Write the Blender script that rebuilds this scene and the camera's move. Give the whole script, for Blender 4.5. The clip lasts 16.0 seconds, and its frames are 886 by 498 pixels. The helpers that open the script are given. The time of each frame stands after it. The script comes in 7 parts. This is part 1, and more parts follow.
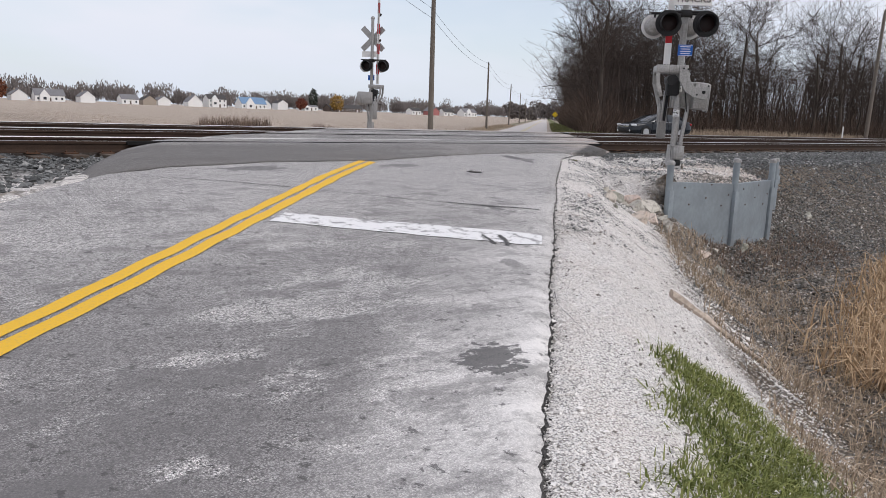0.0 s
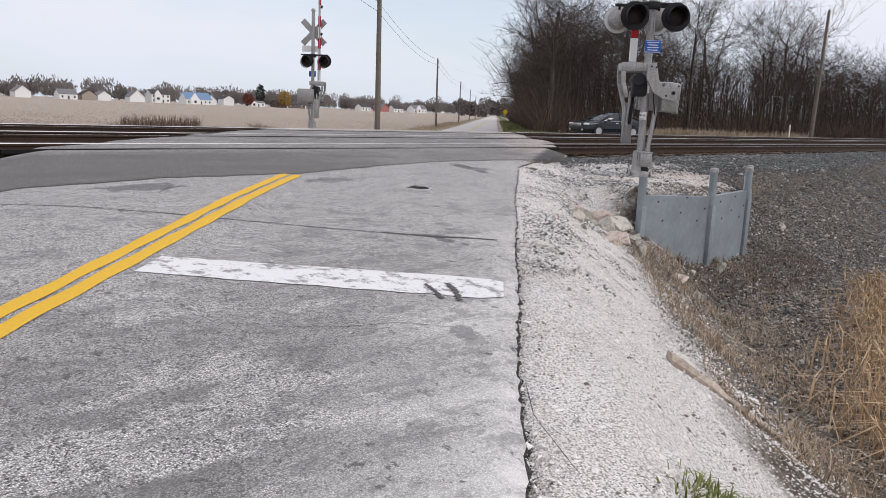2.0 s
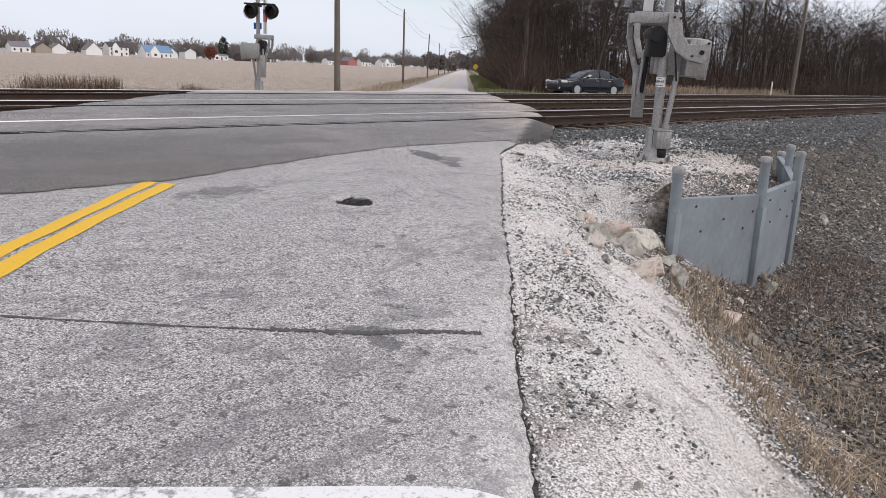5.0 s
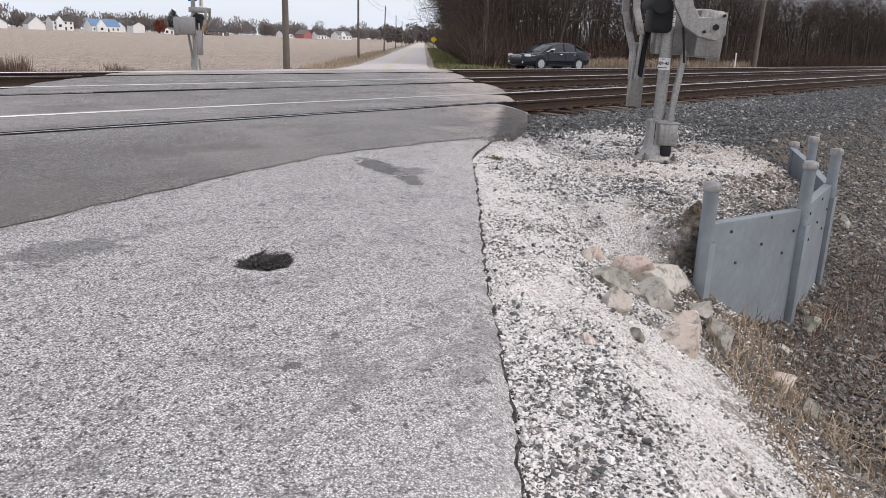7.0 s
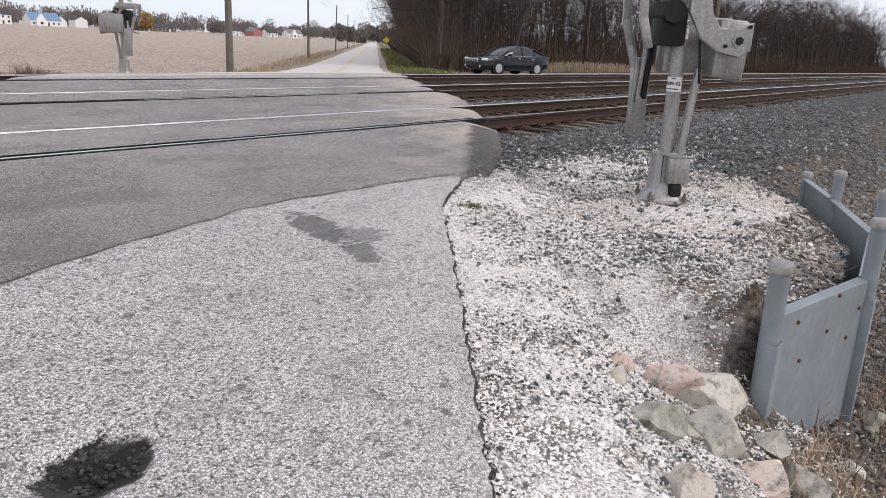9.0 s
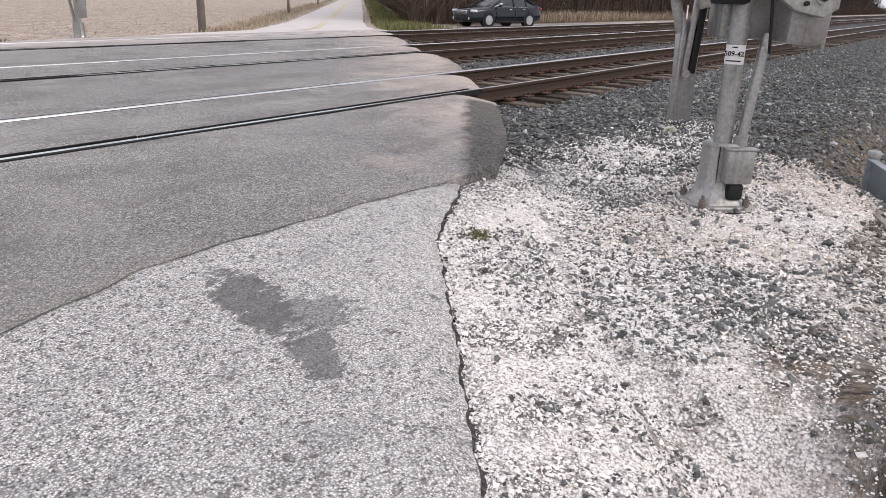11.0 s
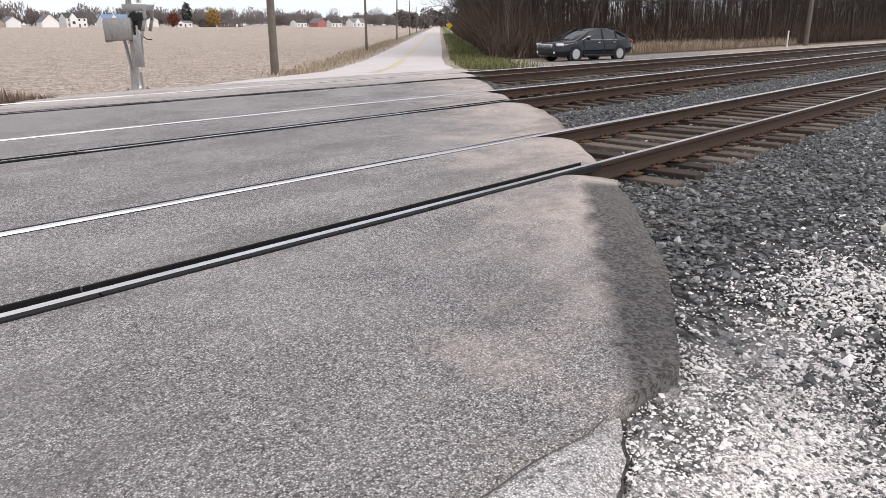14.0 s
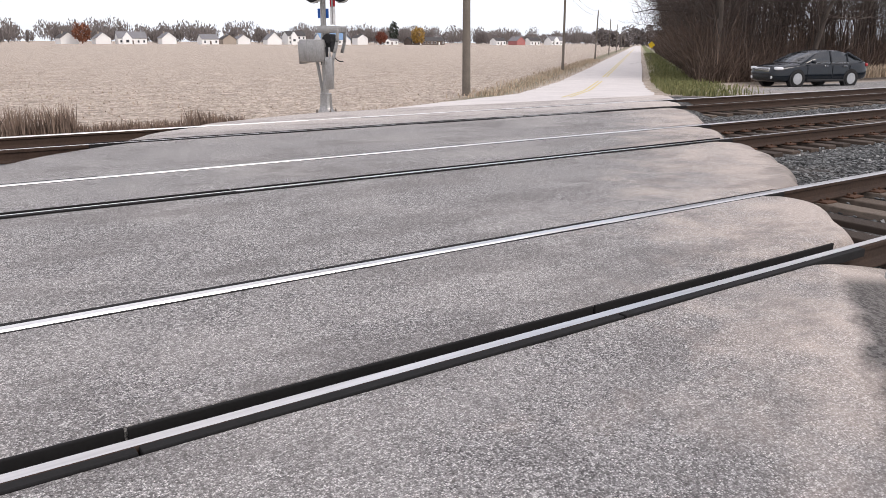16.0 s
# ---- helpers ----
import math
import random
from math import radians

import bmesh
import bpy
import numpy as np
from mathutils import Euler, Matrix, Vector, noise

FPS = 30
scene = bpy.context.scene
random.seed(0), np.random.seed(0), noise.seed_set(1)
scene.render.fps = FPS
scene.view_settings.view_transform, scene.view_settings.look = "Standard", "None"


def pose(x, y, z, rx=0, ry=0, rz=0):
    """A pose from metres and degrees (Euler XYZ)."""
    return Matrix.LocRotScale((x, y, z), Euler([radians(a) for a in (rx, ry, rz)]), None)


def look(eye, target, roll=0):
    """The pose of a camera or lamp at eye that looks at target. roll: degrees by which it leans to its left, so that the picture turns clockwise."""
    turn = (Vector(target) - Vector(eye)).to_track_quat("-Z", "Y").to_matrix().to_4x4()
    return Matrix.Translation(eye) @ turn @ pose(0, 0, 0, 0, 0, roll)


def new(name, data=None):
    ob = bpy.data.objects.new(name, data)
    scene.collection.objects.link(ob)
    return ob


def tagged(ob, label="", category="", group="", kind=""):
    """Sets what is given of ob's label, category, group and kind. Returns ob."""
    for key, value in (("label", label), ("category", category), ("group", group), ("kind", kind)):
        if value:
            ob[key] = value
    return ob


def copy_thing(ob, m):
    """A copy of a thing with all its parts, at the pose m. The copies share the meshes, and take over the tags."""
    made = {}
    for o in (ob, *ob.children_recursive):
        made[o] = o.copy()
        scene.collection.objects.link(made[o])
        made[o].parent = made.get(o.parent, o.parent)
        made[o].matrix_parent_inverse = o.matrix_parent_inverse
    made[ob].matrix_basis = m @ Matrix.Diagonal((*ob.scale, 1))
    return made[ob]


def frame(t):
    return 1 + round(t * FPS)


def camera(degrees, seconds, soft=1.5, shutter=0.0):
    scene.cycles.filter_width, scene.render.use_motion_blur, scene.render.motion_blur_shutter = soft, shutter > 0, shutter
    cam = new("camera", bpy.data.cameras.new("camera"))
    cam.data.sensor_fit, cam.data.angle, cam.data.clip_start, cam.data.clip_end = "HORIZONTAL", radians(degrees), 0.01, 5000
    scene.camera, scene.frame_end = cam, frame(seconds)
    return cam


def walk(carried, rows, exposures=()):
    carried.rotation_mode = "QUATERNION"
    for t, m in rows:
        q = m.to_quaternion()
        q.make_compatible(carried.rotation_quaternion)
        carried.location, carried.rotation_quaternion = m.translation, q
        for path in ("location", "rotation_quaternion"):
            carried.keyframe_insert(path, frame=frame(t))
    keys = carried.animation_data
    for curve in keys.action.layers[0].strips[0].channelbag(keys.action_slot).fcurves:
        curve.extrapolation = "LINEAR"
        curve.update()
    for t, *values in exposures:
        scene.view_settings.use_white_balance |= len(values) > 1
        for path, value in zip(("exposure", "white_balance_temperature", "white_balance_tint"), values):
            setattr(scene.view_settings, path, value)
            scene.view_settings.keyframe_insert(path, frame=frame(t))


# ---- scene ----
cam = camera(60.7, 16.0, soft=0.5)
PATH = [
    (0, (-0.814, 5.694, 1.358), (0.488, 7.171, 1.007), 2.2),
    (0.5, (-0.472, 5.884, 1.371), (0.842, 7.347, 1.004), 2.0),
    (1, (-0.215, 6.282, 1.4), (1.128, 7.719, 1.035), 2.1),
    (1.5, (0.088, 6.57, 1.417), (1.46, 7.981, 1.062), 2.3),
    (2, (0.414, 6.896, 1.462), (1.81, 8.284, 1.107), 2.4),
    (2.5, (0.731, 7.334, 1.491), (2.138, 8.706, 1.119), 2.4),
    (3, (1.177, 7.652, 1.472), (2.581, 9.017, 1.063), 2.4),
    (3.5, (1.532, 8.043, 1.49), (2.935, 9.398, 1.047), 2.4),
    (4, (1.854, 8.375, 1.561), (3.264, 9.715, 1.093), 3.0),
    (4.2, (2.049, 8.492, 1.58), (3.463, 9.827, 1.112), 3.0),
    (6.3, (3.758, 10.061, 1.642), (5.247, 11.301, 1.146), 1.7),
    (6.5, (3.912, 10.182, 1.642), (5.407, 11.41, 1.134), 1.8),
    (7, (4.297, 10.445, 1.709), (5.789, 11.667, 1.18), 2.1),
    (7.5, (4.627, 10.807, 1.766), (6.129, 12.018, 1.239), 2.1),
    (8, (5.057, 11.074, 1.788), (6.581, 12.261, 1.27), 2.5),
    (8.5, (5.353, 11.386, 1.823), (6.897, 12.547, 1.303), 2.8),
    (9, (5.644, 11.661, 1.805), (7.213, 12.785, 1.282), 3.0),
    (9.2, (5.81, 11.749, 1.83), (7.386, 12.858, 1.298), 3.2),
    (11.3, (7.127, 12.863, 1.928), (8.676, 13.949, 1.28), 1.6),
    (11.5, (7.227, 12.988, 1.947), (8.772, 14.079, 1.297), 1.5),
    (12, (7.575, 13.2, 1.922), (9.118, 14.295, 1.275), 0.9),
    (12.5, (7.936, 13.451, 1.945), (9.481, 14.543, 1.299), 1.4),
    (13, (8.234, 13.802, 1.984), (9.771, 14.919, 1.358), 1.3),
    (13.5, (8.612, 14.056, 1.979), (10.122, 15.223, 1.378), 1.0),
    (14, (8.979, 14.399, 2.014), (10.426, 15.657, 1.445), 0.1),
    (14.5, (9.279, 14.763, 2.036), (10.653, 16.116, 1.505), -0.1),
    (15, (9.636, 14.882, 2.077), (10.89, 16.355, 1.572), -0.7),
    (15.5, (9.846, 15.17, 2.088), (11.019, 16.708, 1.579), -0.5),
    (16, (10.034, 15.422, 2.114), (11.131, 17.009, 1.586), 0.3),
]
walk(cam, [(t, look(eye, target, roll)) for t, eye, target, roll in PATH],
     [(0.0, 0.06, 6640, 13), (4.0, 0.12, 6700, 14), (8.0, 0.24, 6720, 14), (12.5, 0.46, 6850, 15), (14.5, 0.48, 6850, 14), (16.0, 0.55, 6850, 15)])

# ---- world, sun ----
world = bpy.data.worlds.new("overcast_sky")
scene.world = world
world.use_nodes = True
wn, wl = world.node_tree.nodes, world.node_tree.links
wn.clear()
sky = wn.new("ShaderNodeTexSky")
sky.sky_type, sky.sun_disc = "NISHITA", False
sky.sun_elevation, sky.sun_rotation = radians(38), radians(200)
sky_dim = wn.new("ShaderNodeVectorMath")
sky_dim.operation = "SCALE"
sky_dim.inputs["Scale"].default_value = 0.11
cloud_at = wn.new("ShaderNodeTexCoord")
cloud_map = wn.new("ShaderNodeMapping")
cloud_map.inputs["Scale"].default_value = (1.0, 1.0, 3.6)
cloud = wn.new("ShaderNodeTexNoise")
cloud.inputs["Scale"].default_value, cloud.inputs["Detail"].default_value = 2.2, 4.0
cloud_ramp = wn.new("ShaderNodeValToRGB")
cloud_ramp.color_ramp.elements[0].position, cloud_ramp.color_ramp.elements[0].color = 0.38, (0.42, 0.42, 0.42, 1)
cloud_ramp.color_ramp.elements[1].position, cloud_ramp.color_ramp.elements[1].color = 0.56, (0.97, 0.97, 0.97, 1)
cover = wn.new("ShaderNodeMix")
cover.data_type = "RGBA"
cover.inputs[7].default_value = (0.845, 0.86, 0.932, 1)
back = wn.new("ShaderNodeBackground")
back.inputs["Strength"].default_value = 1.0
w_out = wn.new("ShaderNodeOutputWorld")
wl.new(sky.outputs[0], sky_dim.inputs[0])
wl.new(cloud_at.outputs["Generated"], cloud_map.inputs[0])
wl.new(cloud_map.outputs[0], cloud.inputs["Vector"])
wl.new(cloud.outputs[0], cloud_ramp.inputs[0])
wl.new(cloud_ramp.outputs[0], cover.inputs[0])
wl.new(sky_dim.outputs[0], cover.inputs[6])
low_at = wn.new("ShaderNodeSeparateXYZ")
low_ramp = wn.new("ShaderNodeValToRGB")
low_ramp.color_ramp.elements[0].position, low_ramp.color_ramp.elements[0].color = 0.02, (0.62, 0.62, 0.62, 1)
low_ramp.color_ramp.elements[1].position, low_ramp.color_ramp.elements[1].color = 0.22, (0.0, 0.0, 0.0, 1)
low_mix = wn.new("ShaderNodeMix")
low_mix.data_type = "RGBA"
low_mix.inputs[7].default_value = (0.60, 0.71, 0.84, 1)
wl.new(cloud_at.outputs["Generated"], low_at.inputs[0])
wl.new(low_at.outputs[2], low_ramp.inputs[0])
wl.new(low_ramp.outputs[0], low_mix.inputs[0])
wl.new(cover.outputs[2], low_mix.inputs[6])
wl.new(low_mix.outputs[2], back.inputs[0])
wl.new(back.outputs[0], w_out.inputs[0])
sun = new("sun", bpy.data.lights.new("sun", "SUN"))
sun.data.energy, sun.data.angle, sun.data.color = 1.1, radians(25), (1.0, 0.97, 0.92)
sun.matrix_basis = pose(0, 0, 60, 50, 0, 20)


# ---- materials ----
def mat(name, rough=0.8, metal=0.0):
    m = bpy.data.materials.new(name)
    m.use_nodes = True
    b = m.node_tree.nodes["Principled BSDF"]
    b.inputs["Roughness"].default_value, b.inputs["Metallic"].default_value = rough, metal
    b.inputs["Specular IOR Level"].default_value = 0.3
    return m, m.node_tree.nodes, m.node_tree.links, b


def rgb(c):
    return (*c, 1.0)


def ramp(n, l, src, stops):
    r = n.new("ShaderNodeValToRGB")
    e = r.color_ramp.elements
    while len(e) < len(stops):
        e.new(0.5)
    for k, (p, c) in enumerate(stops):
        e[k].position = p
        e[k].color = rgb(c) if isinstance(c, tuple) else (c, c, c, 1)
    l.new(src, r.inputs[0])
    return r.outputs[0]


def noise_at(n, l, coord, scale, detail=3.0, rough=0.55, stretch=None):
    if stretch:
        mp = n.new("ShaderNodeMapping")
        mp.inputs["Scale"].default_value = stretch
        l.new(coord, mp.inputs[0])
        coord = mp.outputs[0]
    t = n.new("ShaderNodeTexNoise")
    t.inputs["Scale"].default_value, t.inputs["Detail"].default_value, t.inputs["Roughness"].default_value = scale, detail, rough
    l.new(coord, t.inputs["Vector"])
    return t.outputs[0]


def cells(n, l, coord, scale, out="Color", feature="F1"):
    t = n.new("ShaderNodeTexVoronoi")
    t.feature = feature
    t.inputs["Scale"].default_value = scale
    l.new(coord, t.inputs["Vector"])
    return t.outputs[out]


def mix(n, l, fac, a, b, kind="MIX"):
    m = n.new("ShaderNodeMix")
    m.data_type, m.blend_type = "RGBA", kind
    for sock, val in ((m.inputs[0], fac), (m.inputs[6], a), (m.inputs[7], b)):
        if isinstance(val, (int, float)):
            sock.default_value = val
        elif isinstance(val, tuple):
            sock.default_value = rgb(val)
        else:
            l.new(val, sock)
    return m.outputs[2]


def calc(n, l, op, a, b=0.0, clamp=False):
    m = n.new("ShaderNodeMath")
    m.operation, m.use_clamp = op, clamp
    for sock, val in ((m.inputs[0], a), (m.inputs[1], b)):
        if isinstance(val, (int, float)):
            sock.default_value = val
        else:
            l.new(val, sock)
    return m.outputs[0]


def bump(n, l, b, height, strength, dist):
    p = n.new("ShaderNodeBump")
    p.inputs["Strength"].default_value, p.inputs["Distance"].default_value = strength, dist
    l.new(height, p.inputs["Height"])
    l.new(p.outputs[0], b.inputs["Normal"])


def world_at(n):
    return n.new("ShaderNodeNewGeometry").outputs["Position"]


def spot(n, l, coord, cx, cy, rx, ry, turn, soft=0.35, wob=0.5):
    """1 inside a ragged ellipse on the ground, 0 outside."""
    mp = n.new("ShaderNodeMapping")
    mp.vector_type = "TEXTURE"
    mp.inputs["Location"].default_value = (cx, cy, 0)
    mp.inputs["Rotation"].default_value = (0, 0, radians(turn))
    mp.inputs["Scale"].default_value = (rx, ry, 1000.0)
    l.new(coord, mp.inputs[0])
    ln = n.new("ShaderNodeVectorMath")
    ln.operation = "LENGTH"
    l.new(mp.outputs[0], ln.inputs[0])
    rag = noise_at(n, l, coord, 6.0 / max(0.2, (rx + ry)), 8.0, 0.72)
    d = calc(n, l, "ADD", ln.outputs["Value"], calc(n, l, "MULTIPLY", calc(n, l, "SUBTRACT", rag, 0.5), wob * 2.0))
    return calc(n, l, "DIVIDE", calc(n, l, "SUBTRACT", 1.0, d), soft, clamp=True)


def plain(name, colour, rough=0.6, metal=0.0, grain=25.0, vary=0.25, bumps=0.15, dirt=None):
    m, n, l, b = mat(name, rough, metal)
    at = n.new("ShaderNodeTexCoord").outputs["Object"]
    fine = noise_at(n, l, at, grain, 4.0, 0.6)
    big = noise_at(n, l, at, grain * 0.12, 4.0, 0.6)
    lo = tuple(c * (1 - vary) for c in colour)
    hi = tuple(min(0.9, c * (1 + vary)) for c in colour)
    col = ramp(n, l, fine, [(0.3, lo), (0.7, hi)])
    if dirt:
        col = mix(n, l, calc(n, l, "MULTIPLY", ramp(n, l, big, [(0.45, 0.0), (0.7, 1.0)]), 0.7), col, dirt)
    else:
        col = mix(n, l, 0.5, col, ramp(n, l, big, [(0.3, lo), (0.7, hi)]))
    l.new(col, b.inputs["Base Color"])
    l.new(ramp(n, l, big, [(0.2, max(0.0, rough - 0.12)), (0.8, min(1.0, rough + 0.12))]), b.inputs["Roughness"])
    if bumps:
        bump(n, l, b, fine, bumps, 0.004)
    return m


def streaked(name, colour, grime, rust):
    """Bare metal with dark runs and a little rust."""
    m, n, l, b = mat(name, 0.5, 0.65)
    at = n.new("ShaderNodeTexCoord").outputs["Object"]
    fine = noise_at(n, l, at, 40.0, 4.0, 0.65)
    run = noise_at(n, l, at, 9.0, 4.0, 0.6, (2.2, 2.2, 0.22))
    big = noise_at(n, l, at, 3.5, 5.0, 0.65)
    col = ramp(n, l, fine, [(0.3, tuple(c * 0.8 for c in colour)), (0.7, tuple(c * 1.25 for c in colour))])
    col = mix(n, l, ramp(n, l, run, [(0.55, 0.0), (0.72, 0.42)]), col, grime)
    col = mix(n, l, ramp(n, l, big, [(0.60, 0.0), (0.75, 0.35)]), col, rust)
    l.new(col, b.inputs["Base Color"])
    l.new(ramp(n, l, big, [(0.3, 0.32), (0.7, 0.58)]), b.inputs["Roughness"])
    bump(n, l, b, fine, 0.12, 0.003)
    return m


def from_road(u, v):
    """A place from its run along the road and its offset from the road's axis."""
    c, s = math.cos(radians(41.3)), math.sin(radians(41.3))
    return u * c - v * s, u * s + v * c


def chips_of(n, l, at, scale, dark, mid, light):
    """Speckled aggregate: pale chips, some dark ones, dark binder in the gaps."""
    tone = n.new("ShaderNodeSeparateColor")
    l.new(cells(n, l, at, scale), tone.inputs[0])
    col = ramp(n, l, tone.outputs[0], [(0.0, dark), (0.30, mid), (0.62, mid), (0.80, light), (1.0, light)])
    gaps = ramp(n, l, cells(n, l, at, scale, "Distance"), [(0.34, 0.0), (0.62, 1.0)])
    return mix(n, l, calc(n, l, "MULTIPLY", gaps, 0.65), col, dark)


def asphalt_old():
    m, n, l, b = mat("weathered_asphalt", 0.9)
    at = world_at(n)
    col = chips_of(n, l, at, 120.0, (0.045, 0.043, 0.042), (0.80, 0.78, 0.765), (0.98, 0.96, 0.94))
    fine = noise_at(n, l, at, 330.0, 2.0, 0.6)
    col = mix(n, l, ramp(n, l, fine, [(0.53, 0.0), (0.62, 0.85)]), col, (0.07, 0.068, 0.07))
    grit = noise_at(n, l, at, 42.0, 4.0, 0.7)
    col = mix(n, l, ramp(n, l, grit, [(0.56, 0.0), (0.68, 0.65)]), col, (0.10, 0.097, 0.097))
    col = mix(n, l, ramp(n, l, grit, [(0.30, 0.55), (0.44, 0.0)]), col, (0.90, 0.88, 0.86))
    wide = noise_at(n, l, at, 0.95, 10.0, 0.74, (0.62, 1.35, 1.0))
    sep = n.new("ShaderNodeSeparateXYZ")
    l.new(at, sep.inputs[0])
    early = calc(n, l, "MULTIPLY", calc(n, l, "SUBTRACT", 11.8, sep.outputs[1]), 0.32, clamp=True)
    lane = calc(n, l, "SUBTRACT", calc(n, l, "MULTIPLY", sep.outputs[1], 0.7513), calc(n, l, "MULTIPLY", sep.outputs[0], 0.66))
    early = calc(n, l, "MULTIPLY", early, calc(n, l, "MULTIPLY", calc(n, l, "SUBTRACT", lane, 4.6), 0.75, clamp=True))
    blotch = ramp(n, l, wide, [(0.44, 0.0), (0.48, 0.74), (0.60, 0.90)])
    col = mix(n, l, calc(n, l, "MULTIPLY", blotch, calc(n, l, "ADD", 0.10, calc(n, l, "MULTIPLY", early, 0.85))), col, (0.150, 0.145, 0.146))
    pale = calc(n, l, "MULTIPLY", calc(n, l, "SUBTRACT", 5.75, lane), 1.0, clamp=True)
    start = calc(n, l, "MULTIPLY", calc(n, l, "SUBTRACT", 12.0, sep.outputs[1]), 0.25, clamp=True)
    pale = calc(n, l, "MULTIPLY", pale, ramp(n, l, wide, [(0.40, 1.0), (0.60, 0.3)]))
    col = mix(n, l, calc(n, l, "MULTIPLY", pale, calc(n, l, "ADD", 0.12, calc(n, l, "MULTIPLY", start, 0.85))), col, (0.88, 0.86, 0.84))
    streak = noise_at(n, l, at, 2.4, 7.0, 0.72, (0.8, 1.5, 1.0))
    col = mix(n, l, ramp(n, l, streak, [(0.56, 0.0), (0.64, 0.28)]), col, (0.18, 0.175, 0.176))
    col = mix(n, l, ramp(n, l, noise_at(n, l, at, 15.0, 5.0, 0.75), [(0.70, 0.0), (0.73, 0.7)]), col, (0.10, 0.098, 0.098))
    scuff = noise_at(n, l, at, 3.4, 9.0, 0.74, (0.75, 1.5, 1.0))
    worn = calc(n, l, "MULTIPLY", calc(n, l, "SUBTRACT", 14.6, sep.outputs[1]), 0.5, clamp=True)
    col = mix(n, l, calc(n, l, "MULTIPLY", ramp(n, l, scuff, [(0.515, 0.0), (0.575, 0.48)]), worn), col, (0.17, 0.165, 0.166))
    pits = noise_at(n, l, at, 11.0, 5.0, 0.72)
    col = mix(n, l, ramp(n, l, pits, [(0.605, 0.0), (0.64, 0.75)]), col, (0.09, 0.087, 0.087))
    fleck = calc(n, l, "SUBTRACT", noise_at(n, l, at, 7.0, 8.0, 0.75, (0.7, 1.6, 1.0)), 0.5)
    # oil and patch stains and the pothole's dark inside, each at its own place
    for cx, cy, rx, ry, turn, dark, k in ((1.94, 8.38, 0.26, 0.17, 20, 0.10, 0.85), (8.95, 15.02, 0.40, 0.14, 70, 0.10, 0.8), (8.80, 14.50, 0.28, 0.10, 60, 0.11, 0.75), (9.05, 14.75, 0.25, 0.16, 0, 0.12, 0.6),
                                          (3.6, 14.3, 0.5, 0.2, 10, 0.12, 0.7), (5.9, 14.3, 0.45, 0.16, 0, 0.12, 0.6), (3.52, 9.80, 0.13, 0.09, 60, 0.14, 0.6),
                                          (6.68, 13.62, 0.17, 0.11, 10, 0.010, 0.98), (5.12, 11.62, 0.24, 0.06, -42, 0.10, 0.7), (5.08, 11.52, 0.08, 0.12, 0, 0.10, 0.7)):
        blot = spot(n, l, at, cx, cy, rx * 1.25, ry * 1.25, turn, 0.8, 0.6)
        torn = calc(n, l, "MULTIPLY", calc(n, l, "MULTIPLY", fleck, 3.4), calc(n, l, "MULTIPLY", blot, 5.0, clamp=True))
        blot = calc(n, l, "MULTIPLY", calc(n, l, "ADD", calc(n, l, "SUBTRACT", blot, 0.30), torn), 6.0, clamp=True)
        col = mix(n, l, calc(n, l, "MULTIPLY", blot, k), col, (dark, dark * 0.99, dark))
    # near-black over the whole pothole
    col = mix(n, l, calc(n, l, "MULTIPLY", spot(n, l, at, 6.66, 13.60, 0.21, 0.135, 10, 0.18, 0.35), 0.94), col, (0.018, 0.016, 0.015))
    l.new(col, b.inputs["Base Color"])
    bump(n, l, b, mix(n, l, 0.5, cells(n, l, at, 105.0, "Distance"), fine), 0.7, 0.006)
    return m


